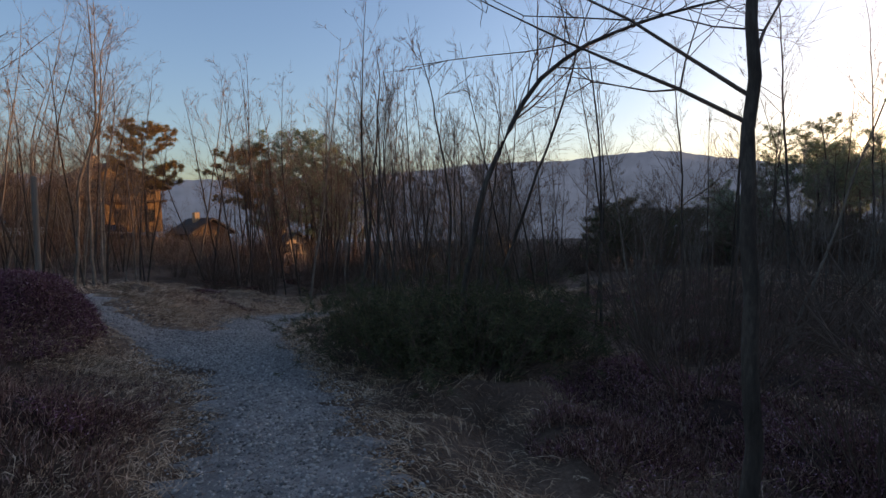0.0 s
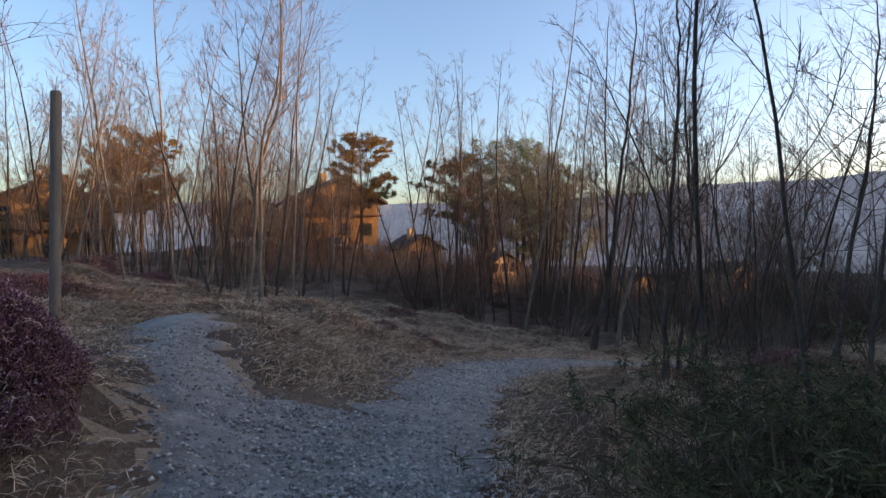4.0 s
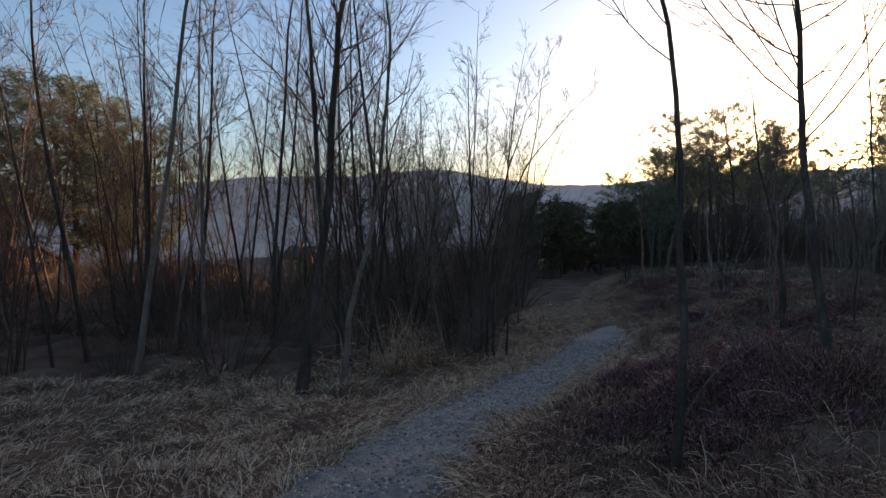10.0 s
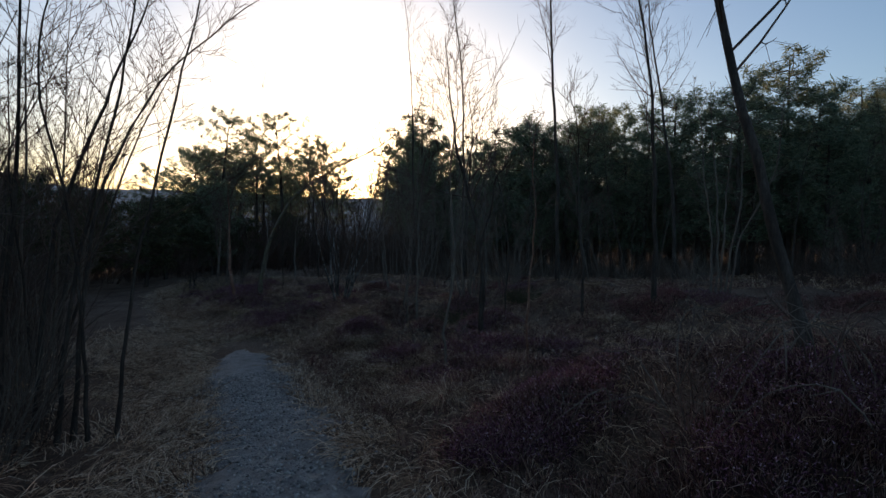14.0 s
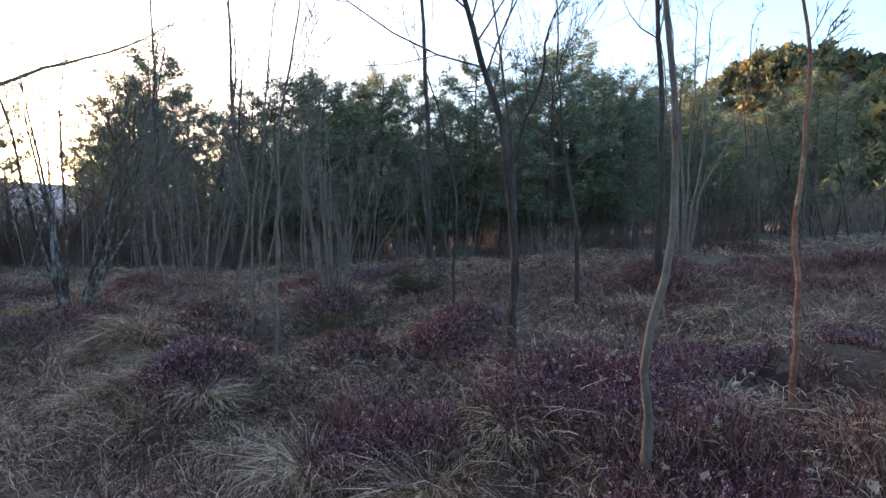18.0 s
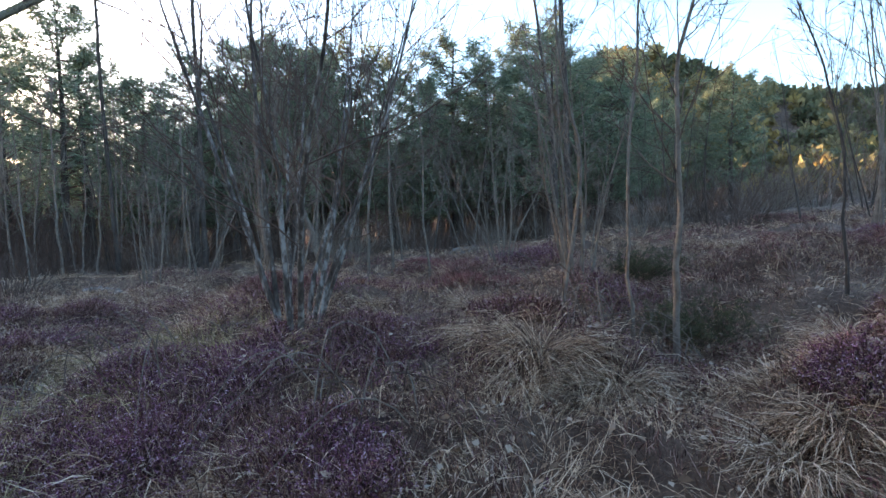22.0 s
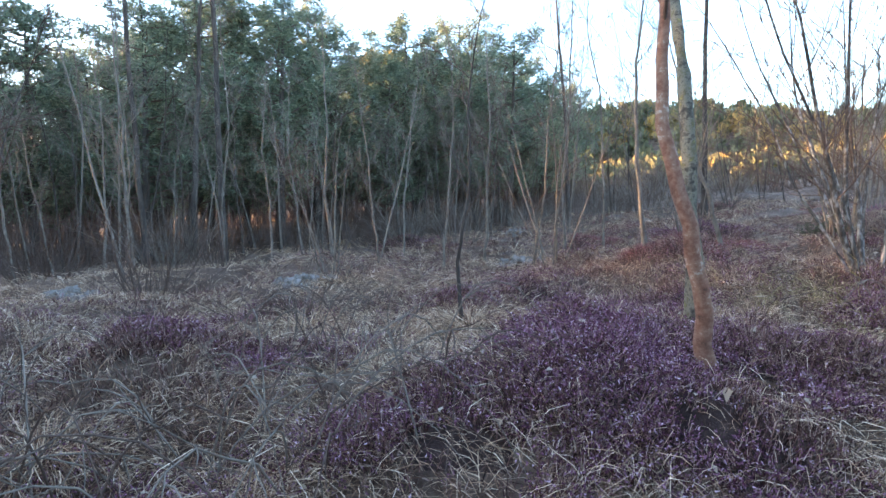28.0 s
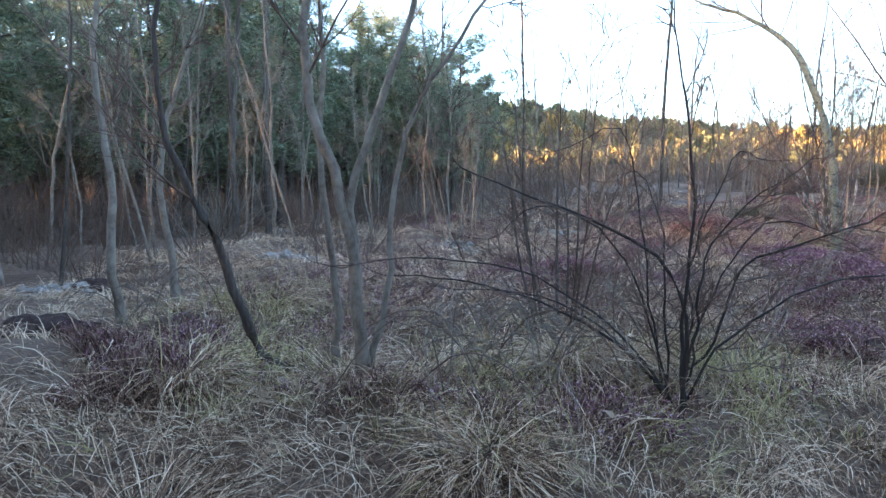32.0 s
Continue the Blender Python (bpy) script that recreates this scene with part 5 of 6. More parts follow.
edge_trees = [bark_tree("edge_sapling", ex, ey, er, [(0.05, 0.08, 1.5), (-0.06, 0.12, 2.9), (0.1, 0.05, 4.1)], sd, "pale grey bare sapling before the dark wood", mat=M_BARK_PALE, twig=M_TWIG_PALE, limbs=15, length=1.1, extend=1.2, first=0.25, spread=38, group="saplings at the wood edge") for ex, ey, er, sd in ((20.4, 27.2, 0.032, 190), (18.2, 24.6, 0.026, 191), (22.0, 28.4, 0.028, 192))]
EDGE_PLOT = [(13, 20.5), (19, 21.5), (24.5, 27), (24.5, 31), (21.5, 31), (18, 25.5), (13.5, 23)]
spread_copies(edge_trees, scatter(EDGE_PLOT, 18, 1.1, edge_rng), edge_rng, 0.7, 1.25, 5)

# ---- ground cover ----
def heath_cover(x, y):
    """How thickly heather covers a place, from 0 to 1."""
    best = np.zeros(np.shape(x))
    for hx, hy, rx, ry, _, _ in CUSHIONS:
        best = np.maximum(best, np.exp(-(((x - hx) / rx) ** 2 + ((y - hy) / ry) ** 2) * 1.3))
    return best


def blades(name, plot, count, seed, length, width, mat, label, flat=0.6, clump=9, near=0.75, spots=None):
    """Tufts of long grass, bent over and matted the way the wind combed it, joined in one mesh."""
    rng = np.random.RandomState(seed)
    n = count // clump
    if spots is None:
        xs, ys = zip(*plot)
        cx, cy = [], []
        while len(cx) < n:
            qx = min(xs) + rng.rand(n * 2) * (max(xs) - min(xs))
            qy = min(ys) + rng.rand(n * 2) * (max(ys) - min(ys))
            ok = np.array([inside(a, b, plot) for a, b in zip(qx, qy)])
            keep = ok & (off_path(qx, qy, GRAVELLED) > near + 0.3 * rng.rand(len(qx)))
            cx.extend(qx[keep])
            cy.extend(qy[keep])
        cx, cy = np.array(cx[:n]), np.array(cy[:n])
        worn = rng.rand(n) < 0.75 + 0.9 * rough_noise(cx, cy, 1.1)
        cx, cy = cx[worn], cy[worn]
        n = len(cx)
    else:
        pick = np.array(spots)[rng.randint(len(spots), size=n)]
        cx, cy = pick[:, 0] + rng.randn(n) * pick[:, 2], pick[:, 1] + rng.randn(n) * pick[:, 2]
        clear = off_path(cx, cy, GRAVELLED) > near * (0.85 + 0.3 * rng.rand(n))
        cx, cy = cx[clear], cy[clear]
        n = len(cx)
    thin = rng.rand(n) > 0.75 * heath_cover(cx, cy)
    cx, cy = cx[thin], cy[thin]
    n = len(cx)
    slope_x, slope_y = (land(cx + 0.12, cy) - land(cx - 0.12, cy)) / 0.24, (land(cx, cy + 0.12) - land(cx, cy - 0.12)) / 0.24
    wind = 9.0 * rough_noise(cx, cy + 11, 1.3) + rng.randn(n) * 0.5
    combed = np.arctan2(np.sin(wind) * 0.35 - slope_y, np.cos(wind) * 0.35 - slope_x)
    N = n * clump
    x = np.repeat(cx, clump) + rng.randn(N) * 0.05
    y = np.repeat(cy, clump) + rng.randn(N) * 0.05
    p = np.stack([x, y, land(x, y) - 0.015], 1)
    strands(name, rng, p, np.repeat(combed, clump) + rng.randn(N) * 0.75, length * (0.35 + 0.8 * rng.rand(N) + 1.1 * rng.rand(N) ** 6), flat + (1.3 - flat) * rng.rand(N) ** 0.8, width, mat, label)


def strands(name, rng, p, a, L, tilt, width, mat, label):
    """Thin bowed blades from their roots p: way a, length L and first tilt from upright."""
    N = len(p)
    up = np.array([0, 0, 1.0])
    rows, sides = [p], []
    for k in range(3):
        way = np.stack([np.cos(a), np.sin(a), np.zeros(N)], 1)
        sides.append(np.stack([-np.sin(a), np.cos(a), 0.5 * rng.randn(N)], 1) * width * (1.0, 0.9, 0.7)[k])
        p = p + (way * np.sin(tilt)[:, None] + up * np.cos(tilt)[:, None]) * (L * (0.42, 0.33, 0.25)[k])[:, None]
        floor_z = land(p[:, 0], p[:, 1]) + 0.012 + 0.03 * rng.rand(N)
        p[:, 2] = np.maximum(p[:, 2], floor_z)
        rows.append(p)
        tilt = np.minimum(tilt + 0.30 + 0.40 * rng.rand(N), 2.3)
        a = a + rng.randn(N) * 0.28
    v = np.stack([rows[0] - sides[0], rows[0] + sides[0], rows[1] - sides[1], rows[1] + sides[1], rows[2] - sides[2], rows[2] + sides[2], rows[3]], 1).reshape(-1, 3)
    k = np.arange(N)[:, None] * 7
    f = np.concatenate([k + np.array(t) for t in ((0, 1, 3), (0, 3, 2), (2, 3, 5), (2, 5, 4), (4, 5, 6))])
    tagged(new(name, mesh_of(name, v, f, mat)), label, "grass", kind="stuff")


def tussocks(name, spots, each, seed, mat, label):
    """Old grass tussocks: long strands that rise from a tight crown, arch over and hang down all round, most of all downhill."""
    rng = np.random.RandomState(seed)
    P0, A, LL, T = [], [], [], []
    for x, y, r in spots:
        n = int(each * (0.5 + r))
        gx, gy = float(land(x + 0.3, y) - land(x - 0.3, y)), float(land(x, y + 0.3) - land(x, y - 0.3))
        a = rng.rand(n) * 6.2832
        a = np.arctan2(np.sin(a) - 3.0 * gy, np.cos(a) - 3.0 * gx)
        o = r * 0.35 * np.sqrt(rng.rand(n))
        px, py = x + np.cos(a) * o, y + np.sin(a) * o
        keep = off_path(px + np.cos(a) * r * 0.7, py + np.sin(a) * r * 0.7) > 0.75
        hump = 0.18 * r * (1 - (o / (r * 0.35)) ** 2)
        P0.append(np.stack([px, py, land(px, py) + hump - 0.02], 1)[keep])
        A.append((a + rng.randn(n) * 0.35)[keep])
        LL.append((r * (0.6 + 0.9 * rng.rand(n)))[keep])
        T.append((0.85 + 0.6 * rng.rand(n))[keep])
    strands(name, rng, np.concatenate(P0), np.concatenate(A), np.concatenate(LL), np.concatenate(T), 0.0017, mat, label)


blades("dry_grass", [(-9, -3), (-2, -4), (5, -3), (6, 8), (1, 9), (-3, 7), (-10, 6)], 70000, 61, 0.2, 0.0016, M_GRASS, "matted dry brown grass beside the path")
blades("dry_grass", [(-13, 11), (-7, 8.5), (-5.2, 12), (-5.5, 15.5), (-2.5, 20), (-1.5, 22), (-6, 23.5), (-12, 25), (-17, 20)], 130000, 62, 0.2, 0.0031, M_GRASS_PALE, "bleached brown meadow grass")
blades("dry_grass", [(-10, 6), (-3.5, 6), (-3.8, 9.8), (-6, 12.5), (-9, 12)], 46000, 68, 0.14, 0.0029, M_GRASS_PALE, "short worn grass at the fork of the paths", 0.9)
blades("dry_grass", [(-4, 9.5), (1, 10), (3, 14), (6, 14), (13, 17), (16, 23), (14.5, 27), (9.5, 29), (4.5, 25), (2.0, 21), (-1, 19), (-3.2, 15.5)], 90000, 63, 0.26, 0.0020, M_GRASS, "long dry grass tangled through the heather")
blades("dry_grass", [(6.5, 27), (10, 24), (15, 22), (20, 22), (23, 28), (20, 34), (16.6, 36.2), (12.5, 33.5), (9.5, 30.2)], 98000, 64, 0.27, 0.0020, M_GRASS_PALE, "pale bleached tussock grass")
blades("dry_grass", [(0, 22), (3, 25), (7, 31), (10, 36), (6, 36), (0, 28), (-3, 22)], 18000, 65, 0.25, 0.005, M_GRASS, "dry grass along the shaded verge")
blades("green_sedge", None, 6000, 66, 0.35, 0.0022, M_GRASS_GREEN, "greenish tufts of sedge", 0.2, 12, spots=[(10.2, 25.2, 0.5), (9.2, 26.0, 0.4), (16.9, 33.2, 0.35), (13.9, 32.2, 0.4), (15.2, 32.9, 0.5), (17.6, 31.4, 0.5)])
TUSSOCKS = [(8.2, 22.8, 0.62), (7.7, 22.5, 0.45), (8.75, 22.95, 0.4), (7.2, 20.3, 0.4), (17.0, 33.6, 0.4), (16.3, 33.0, 0.45), (15.2, 33.8, 0.4), (14.9, 32.6, 0.45), (14.5, 32.2, 0.4), (15.8, 32.7, 0.45), (3.6, 17.2, 0.4), (2.6, 15.6, 0.4), (6.4, 22.3, 0.35), (4.6, 20.9, 0.4), (4.1, 20.3, 0.4), (5.2, 21.3, 0.35)]
tussock_rng = np.random.RandomState(83)
TUSSOCK_PLOT = [(2.5, 16.5), (8, 14.5), (12, 19), (13.5, 24), (18, 27), (20, 33.5), (16.6, 35.6), (12.6, 32.3), (8.2, 27.8), (5.2, 23.2), (1.8, 19.6)]
TUSSOCKS += [(x, y, 0.22 + 0.26 * tussock_rng.rand() ** 2) for x, y in scatter(TUSSOCK_PLOT, 60, 0.8, tussock_rng, 1.0) if heath_cover(np.array(x), np.array(y)) < 0.35]
tussocks("tussock_grass", TUSSOCKS[::2], 620, 67, M_GRASS, "drooping tan tussocks of long dead grass")
tussocks("tussock_grass", TUSSOCKS[1::2], 620, 76, M_GRASS_PALE, "drooping bleached tussocks of long dead grass")

blades("verge_grass", None, 45000, 75, 0.26, 0.003, M_GRASS_PALE, "dry straw-coloured grass beside the gravel path", 0.75, 7, 0.5, [(px, py, 0.8) for px, py in WALK_LINE[104:168:2]])
blades("straw_litter", None, 22000, 79, 0.2, 0.0036, M_GRASS_PALE, "pale trodden straw across the clearing", 1.1, 7, 0.9, [(5.8 + 0.55 * k, 24.3 + 0.26 * k, 0.4) for k in range(14)])
blades("straw_litter", None, 120000, 69, 0.16, 0.0024, M_GRASS_PALE, "short flattened straw along the path edges", 1.15, 7, 0.6, [(px, py, 0.75) for px, py in np.concatenate([LINE[16:110:3], LINE[16:150:3]])] + [(px, py, 0.5) for px, py in SIDE_LINE[::3]] + [(px, py, 0.35) for px, py in SIDE_LINE[12::3]])
blades("dry_grass", [(2, 18), (9, 14), (16, 19), (17, 25), (21, 30), (16.4, 35.5), (11.5, 31.5), (7.5, 27.5), (4, 22.5)], 60000, 70, 0.24, 0.0019, M_GRASS, "fine russet grass matted between the heather")

blades("dry_grass", [(1.6, 20.0), (4.9, 23.6), (7.8, 28.0), (11.8, 32.0), (15.4, 35.6), (17.6, 34.2), (14.0, 29.8), (10.0, 25.6), (7.0, 21.2), (3.6, 18.0)], 75000, 77, 0.24, 0.0016, M_GRASS, "fine brown grass close beside the path", 0.5)
blades("dry_grass", [(9, 9), (14, 6), (22, 9.5), (25, 15), (25, 24), (16, 21.5), (13, 17)], 42000, 78, 0.34, 0.0045, M_GRASS, "brown grass before the pine wood")
blades("reed_grass", None, 900, 75, 1.15, 0.003, M_GRASS_PALE, "tall drooping reed grass with pale plumes", 0.12, 18, near=1.3, spots=[(-1.2, 22.2, 0.3), (-0.5, 22.8, 0.3)])


def sprigs_at(rng, px, py, out, bloom, size):
    """Short forked sprigs of heather, and the small bells that stand along the flowering ones."""
    n = len(px)
    root = np.stack([px, py, land(px, py) - 0.01], 1)
    out = out / np.linalg.norm(out, axis=1)[:, None]
    tall = size * (0.055 + 0.10 * rng.rand(n, 1)) * (1 + 0.6 * rough_noise(px, py, 0.3))[:, None]
    V, bells = [], []
    for fork in range(4):
        o = out if fork == 0 else out + rng.randn(n, 3) * 0.45
        o = o / np.linalg.norm(o, axis=1)[:, None]
        foot = root if fork == 0 else root + out * tall * (0.25 + 0.45 * rng.rand(n, 1))
        top = foot + o * tall * (1.0 if fork == 0 else 0.6)
        side = np.cross(o, rng.randn(n, 3))
        side *= 0.0027 / np.linalg.norm(side, axis=1)[:, None]
        V.append(np.stack([foot - side, foot + side, top], 1))
        for u in ((0.6, 0.8, 1.0) if fork == 0 else (0.75, 1.0) if fork == 1 else (0.95,)):
            bells.append((foot + (top - foot) * u)[bloom])
    v = np.concatenate(V).reshape(-1, 3)
    return (v, np.arange(len(v)).reshape(-1, 3)), needle_tuft(rng, np.concatenate(bells), 1, 0.02, 0.0046, 1.0)


def heath_scrub(name, plot, count, seed, share, flower, label):
    """Low heather run wild between the cushions, thick here and thin there."""
    rng = np.random.RandomState(seed)
    xs, ys = zip(*plot)
    px, py = min(xs) + rng.rand(count) * (max(xs) - min(xs)), min(ys) + rng.rand(count) * (max(ys) - min(ys))
    ok = np.array([inside(a, b, plot) for a, b in zip(px, py)])
    px, py = px[ok], py[ok]
    thick = rough_noise(px + 5, py, 1.6) + 0.6 * rough_noise(px, py + 9, 0.5) + 0.25 * rng.randn(len(px))
    ok = (thick > 0.02) & (off_path(px, py) > 0.95)
    px, py = px[ok], py[ok]
    n = len(px)
    out = np.array([[0, 0, 1.0]]) + rng.randn(n, 3) * 0.4
    bloom = rough_noise(px, py + seed, 0.8) + 0.5 + 0.2 * rng.randn(n) < share
    twigs, flecks = sprigs_at(rng, px, py, out, bloom, 1.15)
    scrub = tagged(new(name), label, "heather", kind="stuff")
    part("twig_mat", mesh_of("twig_mat", *twigs, M_HEATHER), scrub)["kind"] = "stuff"
    part("bloom", mesh_of("bloom", *flecks, flower), scrub)["kind"] = "stuff"


def heather(x, y, rx, ry, h, seed, flower, share, label, sprigs):
    """A cushion of heather: a dark mat of litter, upright forked twigs and flowering tips."""
    rng = np.random.RandomState(seed)
    mound = tagged(new("heather"), label, "heather", "heather cushions")
    rings, spokes = 7, 22
    rim = 0.75 + 0.35 * rng.rand(spokes)
    rim = (rim + np.roll(rim, 1) + np.roll(rim, -1)) / 3
    gx, gy, gz = [], [], []
    for k in range(rings + 1):
        u = k / rings
        a = np.arange(spokes) * 2 * math.pi / spokes
        qx, qy = x + np.cos(a) * rx * rim * u * 0.85, y + np.sin(a) * ry * rim * u * 0.85
        gx.append(qx)
        gy.append(qy)
        gz.append(land(qx, qy) + 0.02 * (1 - u ** 3) - 0.04 * u + 0.03 * rng.rand(spokes) * (u > 0))
    v = np.stack([np.concatenate(gx), np.concatenate(gy), np.concatenate(gz)], 1)
    idx = np.arange((rings + 1) * spokes).reshape(rings + 1, spokes)
    nxt = np.roll(idx, -1, 1)
    f = np.stack([idx[:-1], idx[1:], nxt[1:], nxt[:-1]], -1).reshape(-1, 4)
    part("litter_mat", mesh_of("litter_mat", v, f, M_CUSHION, True), mound)
    ang, rad = rng.rand(sprigs) * 6.2832, np.sqrt(rng.rand(sprigs)) * 1.12
    rad = rad * np.interp(ang, np.arange(spokes + 1) * 2 * math.pi / spokes, np.r_[rim, rim[0]])
    px, py = x + np.cos(ang) * rad * rx, y + np.sin(ang) * rad * ry
    ok = (rough_noise(px + seed, py, 0.4) > (-0.3 if h < 1 else -0.6)) & (off_path(px, py) > 0.8) & (rng.rand(sprigs) > np.clip(rad - 0.6, 0, 1))
    px, py = px[ok], py[ok]
    n = len(px)
    out = np.stack([(px - x) / rx * 0.35, (py - y) / ry * 0.35, np.ones(n)], 1) + rng.randn(n, 3) * 0.28
    bloom = (rough_noise(px, py + seed, 0.55) + 0.5 + 0.3 * rng.randn(n)) < share
    twigs, flecks = sprigs_at(rng, px, py, out, bloom, 1.0)
    part("twig_mat", mesh_of("twig_mat", *twigs, M_HEATHER), mound)["kind"] = "stuff"
    part("bloom", mesh_of("bloom", *flecks, flower), mound)["kind"] = "stuff"
    return mound


for n, (hx, hy, rx, ry, hh, kind) in enumerate(CUSHIONS):
    heather(hx, hy, rx, ry, hh, 200 + n, M_FLOWER_RED if kind == R else M_FLOWER, 0.2 if kind == D else 0.95 if hh > 1 else 0.45, kind, int((7000 if float(off_path(hx, hy)) < 5 else 3400) * rx * ry) + 700)
heath_scrub("heath_scrub", [(-2.8, 14.0), (1, 11), (6, 12), (10, 13), (12.5, 19), (9, 23.5), (5.2, 23.0), (1.2, 19.2), (-2.0, 17.2)], 150000, 96, 0.12, M_FLOWER_RED, "low red-brown heather scrub over the bank")
heath_scrub("heath_scrub", [(6, 24.5), (9, 22.5), (13, 18), (18, 22), (19, 29), (17.5, 33.5), (14.5, 33.5), (10.2, 29.6)], 120000, 97, 0.3, M_FLOWER, "low purple-brown heather scrub in the clearing")
heath_scrub("heath_scrub", [(9.5, 10), (14, 6.5), (21, 10), (23, 17), (19, 22.5), (13, 18)], 90000, 100, 0.3, M_FLOWER_RED, "low russet heather scrub before the pine wood")
heath_scrub("heath_scrub", [(-6.5, 1), (-1.5, 1), (-2.5, 5.5), (-6, 6.2), (-8, 4)], 30000, 98, 0.03, M_FLOWER, "low brown heather scrub beside the path")
heath_scrub("heath_scrub", [(1.0, 1.5), (6, 1), (7, 9), (2.5, 8), (0.9, 5)], 45000, 99, 0.04, M_FLOWER, "low dark heather scrub beside the path")



# ---- loose stones of the path ----
def stones(name, line, half, count, size, seed, label, span):
    rng = np.random.RandomState(seed)
    a, c = int(span[0] * len(line)), int(span[1] * len(line)) - 1
    i = rng.randint(a, c, size=count)
    off = np.clip(rng.randn(count) * 0.42, -1.15, 1.15) * half
    d = np.gradient(line, axis=0)[i]
    d /= np.linalg.norm(d, axis=1)[:, None]
    p = line[i] + np.stack([-d[:, 1], d[:, 0]], 1) * off[:, None] + rng.randn(count, 2) * 0.12
    s = size * (0.4 + rng.rand(count) ** 2 * 1.5)
    z = land(p[:, 0], p[:, 1]) + np.where(np.abs(off) < half * 0.85, 0.045, 0.01) + s * 0.15
    oct_v = np.array([(1, 0, 0), (0, 1, 0), (-1, 0, 0), (0, -1, 0), (0, 0, 0.7), (0, 0, -0.5)], float)
    oct_f = np.array([(0, 1, 4), (1, 2, 4), (2, 3, 4), (3, 0, 4), (1, 0, 5), (2, 1, 5), (3, 2, 5), (0, 3, 5)])
    v = oct_v[None] * (s[:, None, None] * (0.6 + 0.8 * rng.rand(count, 6, 1)))
    t = rng.rand(count) * 6.28
    rot = np.stack([np.cos(t), -np.sin(t), np.sin(t), np.cos(t)], 1).reshape(-1, 2, 2)
    v[:, :, :2] = np.einsum("nij,nkj->nki", rot, v[:, :, :2])
    v += np.column_stack([p, z])[:, None, :]
    f = (oct_f[None] + np.arange(count)[:, None, None] * 6).reshape(-1, 3)
    tagged(new(name, mesh_of(name, v.reshape(-1, 3), f, M_STONE)), label, "gravel", kind="stuff")


stones("loose_gravel", LINE, 0.85, 26000, 0.012, 71, "loose blue-grey crushed stones on the path", (0.12, 0.92))
stones("loose_gravel", LINE, 0.8, 16000, 0.010, 74, "fine crushed stones on the path", (0.12, 0.48))
stones("loose_gravel", APRON, 0.95, 3000, 0.012, 73, "loose stones where the paths part", (0.0, 1.0))
stones("loose_gravel", SIDE_LINE, 0.75, 3500, 0.012, 72, "loose stones on the side path", (0.0, 0.85))


def rubble(x, y, r, seed, count=70):
    rng = np.random.RandomState(seed)
    heap = tagged(new("rubble_heap"), "low heap of pale blue-grey rubble in the clearing", "rubble", "rubble heaps")
    for k in range(count):
        a, o = rng.rand() * 6.283, math.sqrt(rng.rand()) * r
        px, py = x + math.cos(a) * o, y + math.sin(a) * o * 0.6
        s = 0.03 + 0.06 * rng.rand()
        bm = bmesh.new()
        m = Matrix.Translation((px, py, float(land(px, py)) + 0.10 * (1 - o / r) + s * 0.2)) @ Euler(rng.rand(3) * 6).to_matrix().to_4x4() @ Matrix.Diagonal((s, s * (0.6 + 0.4 * rng.rand()), s * 0.6, 1))
        for w in bmesh.ops.create_icosphere(bm, subdivisions=1, radius=1, matrix=m)["verts"]:
            w.co += Vector(rng.randn(3)) * s * 0.12
        me = bpy.data.meshes.new("stone")
        bm.to_mesh(me)
        bm.free()
        me.materials.append(M_ROCK)
        part("stone", me, heap)


for k, (x, y, r) in enumerate(((17.0, 26.3, 0.7), (15.4, 22.4, 0.7), (18.3, 17.5, 0.9), (21.0, 31.0, 0.6), (19.3, 28.6, 0.55), (20.2, 33.2, 0.5))):
    rubble(x, y, r, 300 + k)


# ---- fallen leaves ----
def leaves(name, spots, count, seed, label):
    rng = np.random.RandomState(seed)
    pick = np.array(spots)[rng.randint(len(spots), size=count)]
    x, y = pick[:, 0] + rng.randn(count) * pick[:, 2], pick[:, 1] + rng.randn(count) * pick[:, 2]
    z = land(x, y) + 0.05 + 0.06 * rng.rand(count)
    t, s = rng.rand(count) * 6.283, 0.016 + 0.022 * rng.rand(count)
    u = np.stack([np.cos(t), np.sin(t), rng.randn(count) * 0.4], 1) * s[:, None]
    w = np.stack([-np.sin(t), np.cos(t), rng.randn(count) * 0.4], 1) * s[:, None] * 0.6
    c = np.stack([x, y, z], 1)
    lift = np.array([0, 0, 1.0]) * (s * 0.25)[:, None]
    v = np.stack([c - u, c - u * 0.2 + w + lift, c + u, c - u * 0.2 - w + lift], 1)
    f = np.concatenate([np.array([(0, 1, 2)]) + np.arange(count)[:, None] * 4, np.array([(0, 2, 3)]) + np.arange(count)[:, None] * 4])
    tagged(new(name, mesh_of(name, v.reshape(-1, 3), f, M_LEAF)), label, "leaves", kind="stuff")


leaves("fallen_leaves", [(6.6, 19.8, 0.9), (7.6, 20.2, 0.8), (9.0, 22.0, 0.6), (6.2, 21.6, 0.7), (8.2, 21.2, 0.5), (4.5, 19.0, 1.0), (10.5, 26.0, 1.2), (9.5, 20.9, 0.8), (12.5, 29.0, 1.4), (15.5, 32.0, 1.5), (7.5, 23.5, 1.0)], 4200, 81, "curled brown fallen leaves on the bank")


bark_tree("bare_tree", -7.8, 7.6, 0.05, [(0.1, 0.0, 1.5), (0.3, 0.1, 3.0), (0.5, 0.2, 4.2)], 601, "bare tree with wide fine branches overhanging the heather bank", limbs=24, length=2.2, extend=1.2, first=0.3, spread=58, twigs=6)


